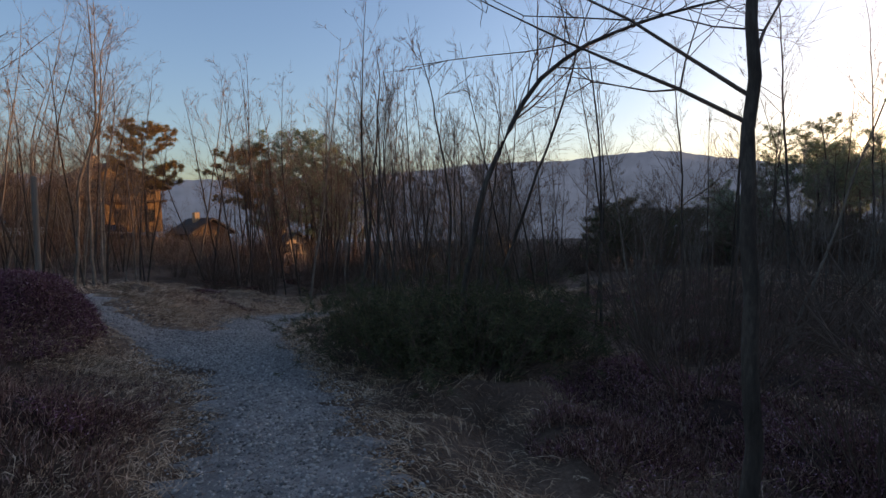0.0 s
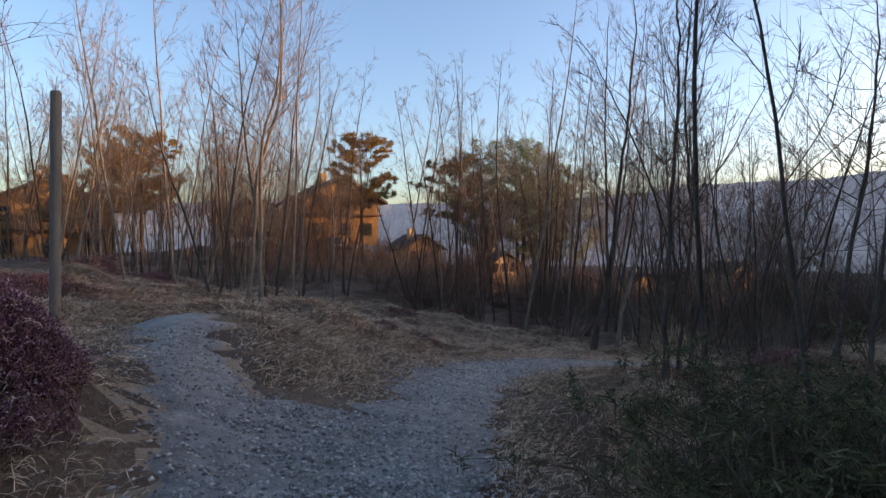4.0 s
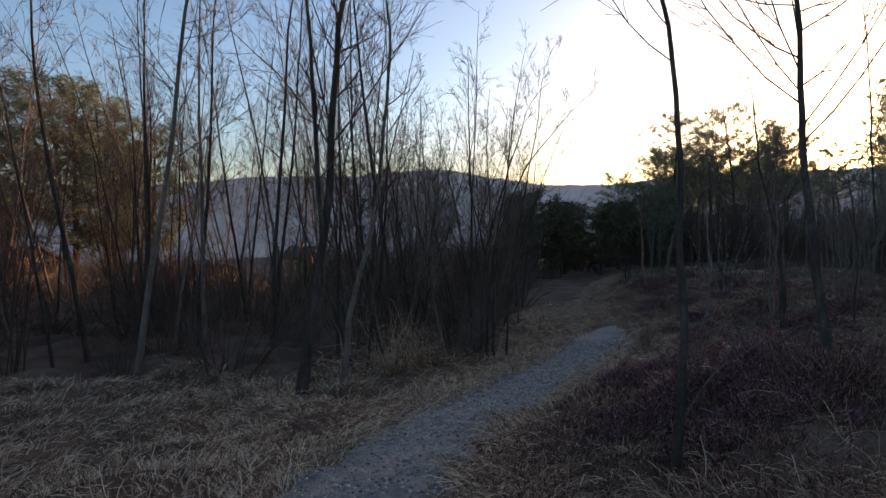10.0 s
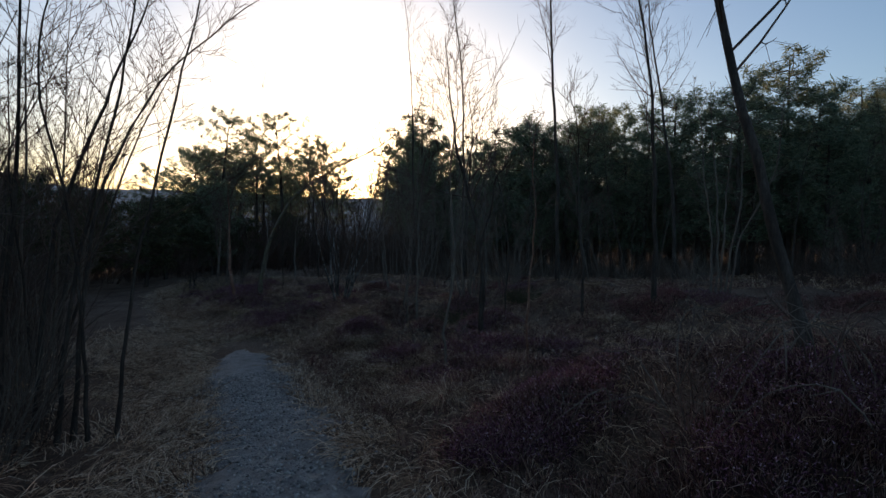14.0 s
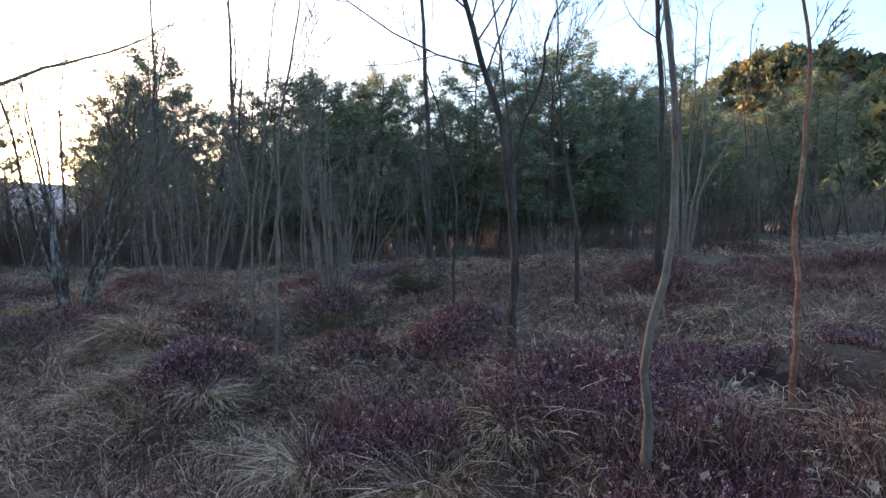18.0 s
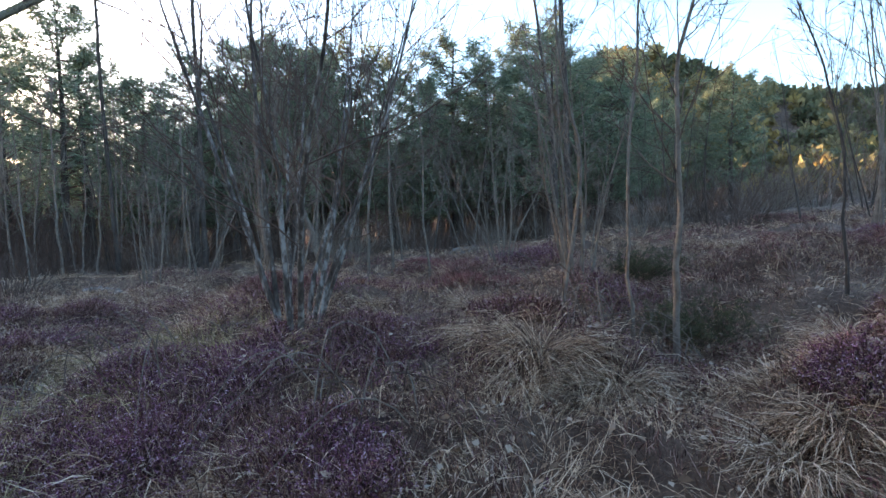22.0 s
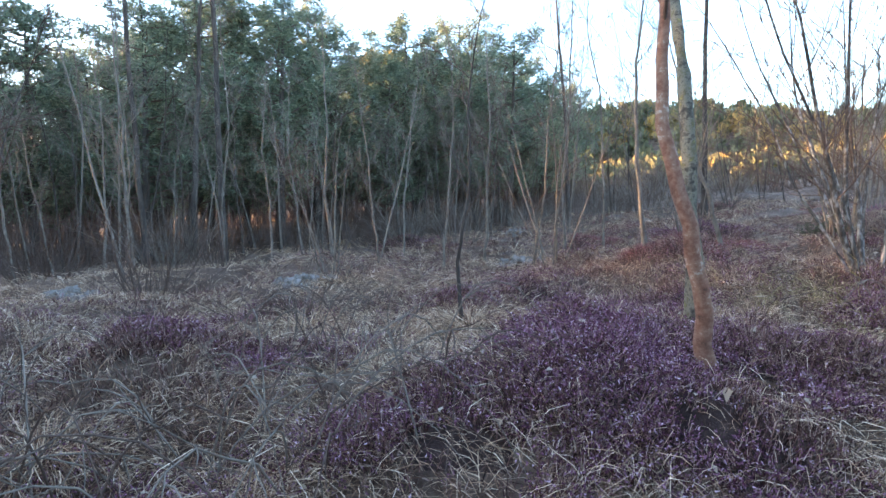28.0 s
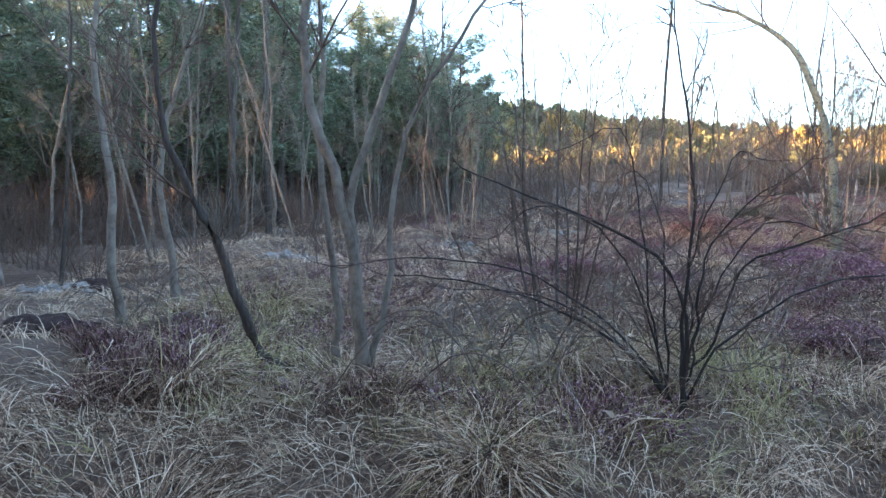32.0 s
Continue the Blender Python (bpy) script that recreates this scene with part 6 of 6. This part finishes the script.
# ---- coppiced shrubs and brambles ----
def coppice(name, x, y, stems, height, radius, seed, mat, twig, label, lean=0.35, limbs=9, length=1.1, first=0.3):
    """Many stems spreading from one stool, each with its own branches."""
    rng = np.random.RandomState(seed)
    root = tagged(new(name), label, "shrub")
    root.location = (x, y, float(land(x, y)) - 0.04)
    for k in range(stems):
        a = 2.4 * k + rng.randn() * 0.4
        o = lean * (0.25 + 0.9 * math.sqrt((k + 0.5) / stems))
        r = radius * (0.55 + 0.6 * rng.rand())
        tp, tr = stem(rng, (math.cos(a) * 0.16, math.sin(a) * 0.16, -0.08), (math.cos(a) * o, math.sin(a) * o, 1), height * (0.7 + 0.45 * rng.rand()), r, r * 0.14, 16, 0.045, 0.012)
        v, f = tubes([(tp, tr)], 8)
        part("stem", mesh_of("stem", v, f, mat, True), root)
        v, f = tubes(branching(rng, tp, tr, limbs, length, first, 46, 4, 2, 0.06, 0.14), 4)
        part("branchwork", mesh_of("branchwork", v, f, twig, True), root)["kind"] = "stuff"
    return root


coppice("hazel", 10.05, 24.2, 12, 5.0, 0.032, 401, M_BARK_MOTTLED, M_TWIG, "many-stemmed hazel with grey-mottled bark, leafless", 0.34, 14, 1.5, 0.22)
coppice("hazel", 15.0, 31.3, 9, 2.6, 0.016, 402, M_BARK, M_TWIG, "thin dark many-stemmed shrub in pale grass", 0.3, 8, 0.7, 0.2)
coppice("hazel", 10.1, 20.6, 10, 3.4, 0.022, 403, M_BARK_PALE, M_TWIG_PALE, "brown upright many-stemmed shrub on the leafy bank", 0.16, 8, 0.6, 0.25)
coppice("hazel", 14.2, 23.4, 7, 3.8, 0.022, 404, M_BARK_PALE, M_TWIG, "pale grey leaning shrub in the clearing", 0.35, 8, 0.9)
coppice("hazel", 12.6, 20.0, 8, 3.2, 0.016, 405, M_BARK_PALE, M_TWIG_PALE, "slender pale shrub before the pine wood", 0.28, 7, 0.7)
coppice("hazel", 17.4, 25.4, 6, 3.4, 0.018, 406, M_BARK_PALE, M_TWIG, "bare grey shrub at the edge of the clearing", 0.3, 7, 0.8)


def bramble(x, y, canes, reach, seed, label="dead arching bramble canes over the grass"):
    """Dead canes that arch up and fall back to the ground."""
    rng = np.random.RandomState(seed)
    root = tagged(new("bramble"), label, "bramble", "dead brambles")
    for k in range(canes):
        a = rng.rand() * 6.283
        L = reach * (0.5 + 0.7 * rng.rand())
        top = 0.18 + 0.3 * rng.rand()
        sx, sy = x + rng.randn() * 0.25, y + rng.randn() * 0.25
        pts, bend = [], rng.randn() * 0.5
        for i in range(9):
            u = i / 8
            w = a + bend * u
            qx, qy = sx + math.cos(w) * L * u, sy + math.sin(w) * L * u
            pts.append((qx, qy, float(land(qx, qy)) + 0.02 + top * 4 * u * (1 - u) * (1 + 0.4 * (1 - u)) + rng.randn() * 0.008))
        pts = np.array(pts)
        if off_path(pts[:, 0], pts[:, 1]).min() < 0.75:
            continue
        cane = [(pts, np.linspace(0.0055, 0.002, 9))]
        for _ in range(4):
            j = rng.randint(2, 8)
            cane.append(stem(rng, pts[j], side_way(rng, pts[j] - pts[j - 1], 45), 0.12 + 0.25 * rng.rand(), 0.003, 0.0015, 3, 0.2, -0.03))
        v, f = tubes(cane, 5)
        part("cane", mesh_of("cane", v, f, M_TWIG_PALE if k % 3 else M_TWIG, True), root)


BRAMBLES = [(13.5, 30.9, 14, 1.1), (12.9, 30.4, 14, 1.2), (12.6, 29.7, 10, 1.0), (14.6, 30.9, 8, 0.9), (15.3, 32.1, 16, 1.1), (15.3, 33.2, 14, 0.9), (18.2, 32.4, 8, 0.9), (13.7, 32.1, 10, 1.0), (14.0, 29.0, 12, 1.1), (9.8, 25.6, 12, 1.0), (16.3, 26.5, 10, 0.9), (0.4, 16.1, 12, 1.0), (0.8, 17.1, 8, 1.0), (8.0, 24.3, 12, 1.0), (8.7, 21.7, 12, 1.0), (8.3, 21.8, 12, 1.0), (5.5, 20.5, 8, 0.8), (15.3, 32.6, 12, 1.0), (4.9, 19.8, 8, 0.9)]
for k, (x, y, n, r) in enumerate(BRAMBLES):
    bramble(x, y, n, r, 420 + k)


UNDERGROWTH = [(-16, 30), (-12.5, 25.5), (-6, 22.8), (-1.5, 23.2), (2, 26.5), (7, 32), (9, 38), (2, 46), (-12, 48), (-18, 40)]
tall_brush = [bush(46, 0.8, 2.1, 30, M_TWIG, "tall dark leafless brush of thin upright stems", forks=3), bush(47, 0.7, 1.7, 26, M_TWIG_PALE, "brown leafless brush of thin upright stems", forks=3)]
for root, (x, y) in zip(tall_brush, ((-4.0, 33.0), (-8.0, 32.0))):
    root.location = (x, y, float(land(x, y)) - 0.05)
joined_copies("thicket_brush", tall_brush, scatter(UNDERGROWTH, 80, 1.3, place_rng, 1.6), place_rng, 0.8, 1.5, 4, "dark leafless undergrowth between the thicket trees", "brush")
for x, y, s in ((-0.5, 22.1, 0.6), (0.3, 22.8, 0.75), (1.0, 23.4, 0.8), (1.7, 24.2, 0.85), (2.3, 25.1, 0.9), (2.9, 26.0, 0.9), (3.3, 26.9, 0.95), (4.0, 27.6, 0.9), (4.6, 28.6, 1.0), (5.4, 29.6, 1.0), (6.2, 30.6, 1.0), (6.9, 31.6, 1.1), (7.9, 32.5, 1.1), (1.2, 25.0, 0.9), (2.2, 27.0, 1.1), (3.7, 29.0, 1.2)):
    copy_thing(tall_brush[int(x * 10) % 2], pose(x, y, float(land(x, y)) - 0.05, 0, 0, place_rng.rand() * 360) @ Matrix.Scale(s, 4))
HOUSE_FRONT = [(-30, 34), (-18, 26), (-13, 27), (-15, 40), (-12, 46), (-24, 48), (-36, 42)]
joined_copies("meadow_brush", tall_brush, scatter(HOUSE_FRONT, 80, 1.3, place_rng, 2.0), place_rng, 0.7, 1.4, 4, "dark leafless brush before the houses", "brush")
copy_thing(brush[0], pose(15.5, 28.0, float(land(15.5, 28.0)) - 0.05, 0, 0, 40) @ Matrix.Diagonal((1.1, 0.9, 0.4, 1)))


def earth_heap(x, y, r, seed):
    """A low clod of dug dark earth."""
    rng = np.random.RandomState(seed)
    bm = bmesh.new()
    bmesh.ops.create_icosphere(bm, subdivisions=4, radius=1)
    lump = rng.randn(6, 3) * 2.5
    for v in bm.verts:
        c = np.array(v.co)
        k = 1 + 0.12 * float(np.sin(lump @ c * 1.7).sum()) / 2 + 0.05 * rng.randn()
        v.co = Vector((c[0] * r * k, c[1] * r * 0.8 * k, c[2] * r * 0.45 * k))
    me = bpy.data.meshes.new("earth_heap")
    bm.to_mesh(me)
    bm.free()
    me.materials.append(M_CUSHION)
    ob = tagged(new("earth_heap", me), "small dark heap of dug earth in short grass", "earth heap", "earth heaps")
    ob.location = (x, y, float(land(x, y)) + 0.02)


earth_heap(19.0, 32.8, 0.42, 501)
earth_heap(20.7, 30.8, 0.34, 502)


# ---- wooden post ----
def post(x, y):
    top = tagged(new("wooden_post"), "weathered round wooden post beside the side path", "post")
    foot = float(land(x, y))
    top.location = (x, y, foot)
    rng = np.random.RandomState(4)
    pts = np.array([(0.02 * k / 9, 0.03 * k / 9, -0.2 + 2.33 * k / 9) for k in range(10)])
    v, f = tubes([(pts, 0.04 + rng.randn(10) * 0.0015)], 14)
    part("shaft", mesh_of("shaft", v, f, M_POST, True), top)
    cap = np.array([(0.02, 0.03, 2.12), (0.02, 0.03, 2.135), (0.02, 0.03, 2.15), (0.02, 0.03, 2.152)])
    v, f = tubes([(cap, np.array([0.042, 0.04, 0.03, 0.001]))], 14)
    part("cap", mesh_of("cap", v, f, M_POST, True), top, "bevelled sawn top of the post")


post(-6.15, 8.22)


# ---- wooded hills ----
def canopy(name, centre, reach, count, seed, size, label, keep):
    """Tree crowns on a hillside, each a loose ball of leafy flecks."""
    rng = np.random.RandomState(seed)
    cx, cy = centre[0] + rng.randn(count * 2) * reach, centre[1] + rng.randn(count * 2) * reach
    ok = np.array([keep(a, b) for a, b in zip(cx, cy)])
    cx, cy = cx[ok][:count], cy[ok][:count]
    n = len(cx)
    s = size * (0.6 + 0.8 * rng.rand(n))
    c = np.stack([cx, cy, land(cx, cy, False) + s * 0.9], 1)
    k = 70
    d = rng.randn(n, k, 3)
    d /= np.linalg.norm(d, axis=2)[:, :, None]
    rr = s[:, None, None] * (0.75 + 0.35 * rng.rand(n, k, 1))
    p = c[:, None, :] + d * rr * np.array([0.8, 0.8, 1.25])
    q = s[:, None, None] * 0.18
    v = np.stack([p + rng.randn(n, k, 3) * q, p + rng.randn(n, k, 3) * q, p + rng.randn(n, k, 3) * q, np.broadcast_to(c[:, None, :], p.shape)], 2)
    base = np.arange(n * k)[:, None] * 4
    # every crown is one island: all its flecks share the crown's middle
    mid = n * k * 3
    vv = np.concatenate([v[:, :, :3].reshape(-1, 3), c])
    i3 = np.arange(n * k)[:, None] * 3
    own = mid + np.repeat(np.arange(n), k)[:, None]
    f = np.concatenate([np.concatenate([i3, i3 + 1, i3 + 2], 1), np.concatenate([i3, i3 + 2, own], 1)])
    tagged(new(name, mesh_of(name, vv, f, M_CANOPY)), label, "forest", kind="stuff")


canopy("hill_forest", (108, -88), 50, 1150, 91, 1.9, "mixed wood with golden crowns on the hill", lambda a, b: math.hypot(a - 10, b - 20) > 75)
canopy("ridge_forest", (40, -120), 55, 950, 92, 1.9, "mixed wood with golden crowns along the ridge", lambda a, b: math.hypot(a - 10, b - 20) > 78)
canopy("ridge_forest", (-20, -110), 60, 520, 93, 1.9, "mixed wood on the lower ridge", lambda a, b: math.hypot(a - 5, b - 15) > 75)


# ---- houses beyond the meadow ----
M_BOARD = mottled("larch_boards", [(0.3, (0.13, 0.075, 0.035)), (0.6, (0.24, 0.145, 0.07)), (0.8, (0.32, 0.21, 0.11))], 2, 20, stretch=(6, 6, 0.4), depth=0.01)
M_PLASTER = mottled("ochre_plaster", [(0.3, (0.34, 0.22, 0.12)), (0.7, (0.46, 0.32, 0.19))], 2, 25, depth=0.005)
M_ROOF = mottled("dark_roof", [(0.3, (0.035, 0.028, 0.024)), (0.7, (0.08, 0.065, 0.055))], 3, 30, stretch=(1, 4, 1), depth=0.02)
M_PANE, _nt, _b = material("window_glass", 0.05, 0.6)
_b.inputs["Base Color"].default_value = (0.02, 0.025, 0.03, 1)
M_TRIM = mottled("dark_trim", [(0.3, (0.05, 0.03, 0.02)), (0.7, (0.12, 0.075, 0.045))], 5, 30, depth=0.003)


def box(bm, x0, y0, z0, x1, y1, z1, bev=0.0):
    r = bmesh.ops.create_cube(bm, size=1, matrix=Matrix.Translation(((x0 + x1) / 2, (y0 + y1) / 2, (z0 + z1) / 2)) @ Matrix.Diagonal((x1 - x0, y1 - y0, z1 - z0, 1)))
    if bev:
        bmesh.ops.bevel(bm, geom=list({e for v in r["verts"] for e in v.link_edges}), offset=bev, segments=1, affect="EDGES")


def block(name, boxes, mat, parent, label="", bev=0.01):
    bm = bmesh.new()
    for b in boxes:
        box(bm, *b, bev)
    me = bpy.data.meshes.new(name)
    bm.to_mesh(me)
    bm.free()
    me.materials.append(mat)
    return part(name, me, parent, label)


def house(x, y, turn, wide, deep, eave, ridge_h, wall, label, rows=2):
    """A gabled house: base, walls, roof planes, windows, a balcony and a chimney."""
    root = tagged(new("house"), label, "house", "houses beyond the meadow")
    root.matrix_world = pose(x, y, float(land(x, y)) - 0.1, 0, 0, turn)
    w, d = wide / 2, deep / 2
    bm = bmesh.new()
    prof = [(-w, 0), (w, 0), (w, eave), (0, ridge_h - 0.18), (-w, eave)]
    a = [bm.verts.new((px, -d, pz)) for px, pz in prof]
    c = [bm.verts.new((px, d, pz)) for px, pz in prof]
    bm.faces.new(a)
    bm.faces.new(c[::-1])
    for i in range(5):
        j = (i + 1) % 5
        bm.faces.new((a[i], c[i], c[j], a[j]))
    bmesh.ops.recalc_face_normals(bm, faces=bm.faces)
    me = bpy.data.meshes.new("wall")
    bm.to_mesh(me)
    bm.free()
    me.materials.append(wall)
    part("wall", me, root)
    for side in (-1, 1):
        bm = bmesh.new()
        slope = (ridge_h - eave) / w
        e = w + 0.7
        pts = [(0, ridge_h), (side * e, ridge_h - slope * e), (side * e, ridge_h - slope * e + 0.22), (0, ridge_h + 0.22)]
        f0 = [bm.verts.new((px, -d - 0.7, pz)) for px, pz in pts]
        f1 = [bm.verts.new((px, d + 0.7, pz)) for px, pz in pts]
        bm.faces.new(f0)
        bm.faces.new(f1[::-1])
        for i in range(4):
            j = (i + 1) % 4
            bm.faces.new((f0[i], f1[i], f1[j], f0[j]))
        bmesh.ops.recalc_face_normals(bm, faces=bm.faces)
        me = bpy.data.meshes.new("roof")
        bm.to_mesh(me)
        bm.free()
        me.materials.append(M_ROOF)
        part("roof", me, root)
    for r in range(rows):
        z = 0.9 + r * 2.6
        for k in range(3):
            px = -w + wide * (k + 0.5) / 3
            win = block("window", [(px - 0.55, -d - 0.06, z, px + 0.55, -d + 0.02, z + 1.25)], M_TRIM, root)
            block("pane", [(px - 0.46, -d - 0.075, z + 0.09, px - 0.03, -d - 0.055, z + 1.16), (px + 0.03, -d - 0.075, z + 0.09, px + 0.46, -d - 0.055, z + 1.16)], M_PANE, win)
        for k in range(2):
            py = -d + deep * (k + 0.5) / 2
            win = block("window", [(w - 0.02, py - 0.55, z, w + 0.06, py + 0.55, z + 1.25)], M_TRIM, root)
            block("pane", [(w + 0.055, py - 0.46, z + 0.09, w + 0.075, py - 0.03, z + 1.16), (w + 0.055, py + 0.03, z + 0.09, w + 0.075, py + 0.46, z + 1.16)], M_PANE, win)
    if rows > 1:
        block("balcony", [(-w, -d - 1.1, 2.75, w, -d - 0.003, 2.9), (-w, -d - 1.1, 3.75, w, -d - 1.02, 3.85)] + [(-w + 0.08 + i * 0.22, -d - 1.08, 2.9, -w + 0.12 + i * 0.22, -d - 1.04, 3.75) for i in range(int(wide / 0.22))], M_TRIM, root, "dark wooden balcony", 0.0)
    block("chimney", [(-0.9, -0.4, ridge_h - 0.6, -0.3, 0.3, ridge_h + 0.9)], M_PLASTER, root)
    return root


house(-31.0, 50.0, 52, 7.0, 8.0, 4.3, 6.2, M_BOARD, "two-storey larch-boarded house glowing in evening sun")
house(-40.5, 52.0, 30, 8.0, 7.0, 3.2, 5.2, M_PLASTER, "low shaded house beside the larch-boarded house", 1)
house(-29.0, 66.0, 50, 4.6, 5.0, 2.6, 4.0, M_BOARD, "small sunlit outbuilding with a dark roof", 1)
house(-22.0, 78.0, 50, 4.5, 5.0, 2.2, 3.6, M_PLASTER, "small ochre hut among the thicket", 1)
house(-52.0, 37.0, 60, 9.0, 8.0, 4.9, 7.2, M_BOARD, "sunlit wooden house behind larches")
house(14.0, 130.0, 45, 6.0, 6.0, 5.0, 7.0, M_PLASTER, "tall pale ochre house down in the valley")
house(-4.0, 140.0, 45, 8.0, 6.0, 3.0, 5.0, M_PLASTER, "low ochre house down in the valley", 1)


# ---- parked car ----
def car(x, y, turn, paint, label):
    root = tagged(new("car"), label, "car", "parked cars")
    root.matrix_world = pose(x, y, float(land(x, y)), 0, 0, turn)
    m, nt, b = material("car_paint_" + str(int(x)), 0.3, 0.5)
    b.inputs["Base Color"].default_value = (*paint, 1)
    def hull(name, sec, mat):
        bm = bmesh.new()
        rings = [[bm.verts.new((sx * hw, yy, zz)) for sx, zz in ((-1, z0), (1, z0), (1, z1), (-1, z1))] for yy, hw, z0, z1 in sec]
        bm.faces.new(rings[0])
        bm.faces.new(rings[-1][::-1])
        for p, q in zip(rings, rings[1:]):
            for i in range(4):
                bm.faces.new((p[i], q[i], q[(i + 1) % 4], p[(i + 1) % 4]))
        bmesh.ops.recalc_face_normals(bm, faces=bm.faces)
        bmesh.ops.bevel(bm, geom=list(bm.edges), offset=0.06, segments=2, affect="EDGES")
        me = bpy.data.meshes.new(name)
        bm.to_mesh(me)
        bm.free()
        me.materials.append(mat)
        return part(name, me, root)
    hull("body", [(-2.0, 0.78, 0.35, 0.75), (-1.7, 0.84, 0.25, 0.85), (0, 0.86, 0.25, 0.92), (1.7, 0.84, 0.25, 0.9), (1.95, 0.78, 0.35, 0.8)], m)
    hull("cabin", [(-1.0, 0.76, 0.85, 0.95), (-0.4, 0.68, 0.85, 1.42), (1.0, 0.68, 0.85, 1.42), (1.6, 0.74, 0.85, 0.95)], M_PANE)
    for sx in (-1, 1):
        for yy in (-1.25, 1.25):
            pts = np.array([(sx * 0.70, yy, 0.3), (sx * 0.72, yy, 0.3), (sx * 0.86, yy, 0.3), (sx * 0.87, yy, 0.3)])
            v, f = tubes([(pts, np.array([0.02, 0.3, 0.3, 0.02]))], 16)
            part("wheel", mesh_of("wheel", v, f, M_ROOF, True), root)
    for sx in (-0.6, 0.6):
        block("headlight", [(sx - 0.15, -2.02, 0.6, sx + 0.15, -1.96, 0.72)], M_ROCK, root)


car(-32.0, 40.5, -35, (0.55, 0.57, 0.6), "silver hatchback parked before the shaded house")
car(-25.5, 42.0, 60, (0.02, 0.022, 0.03), "dark car parked beside the sunlit house")
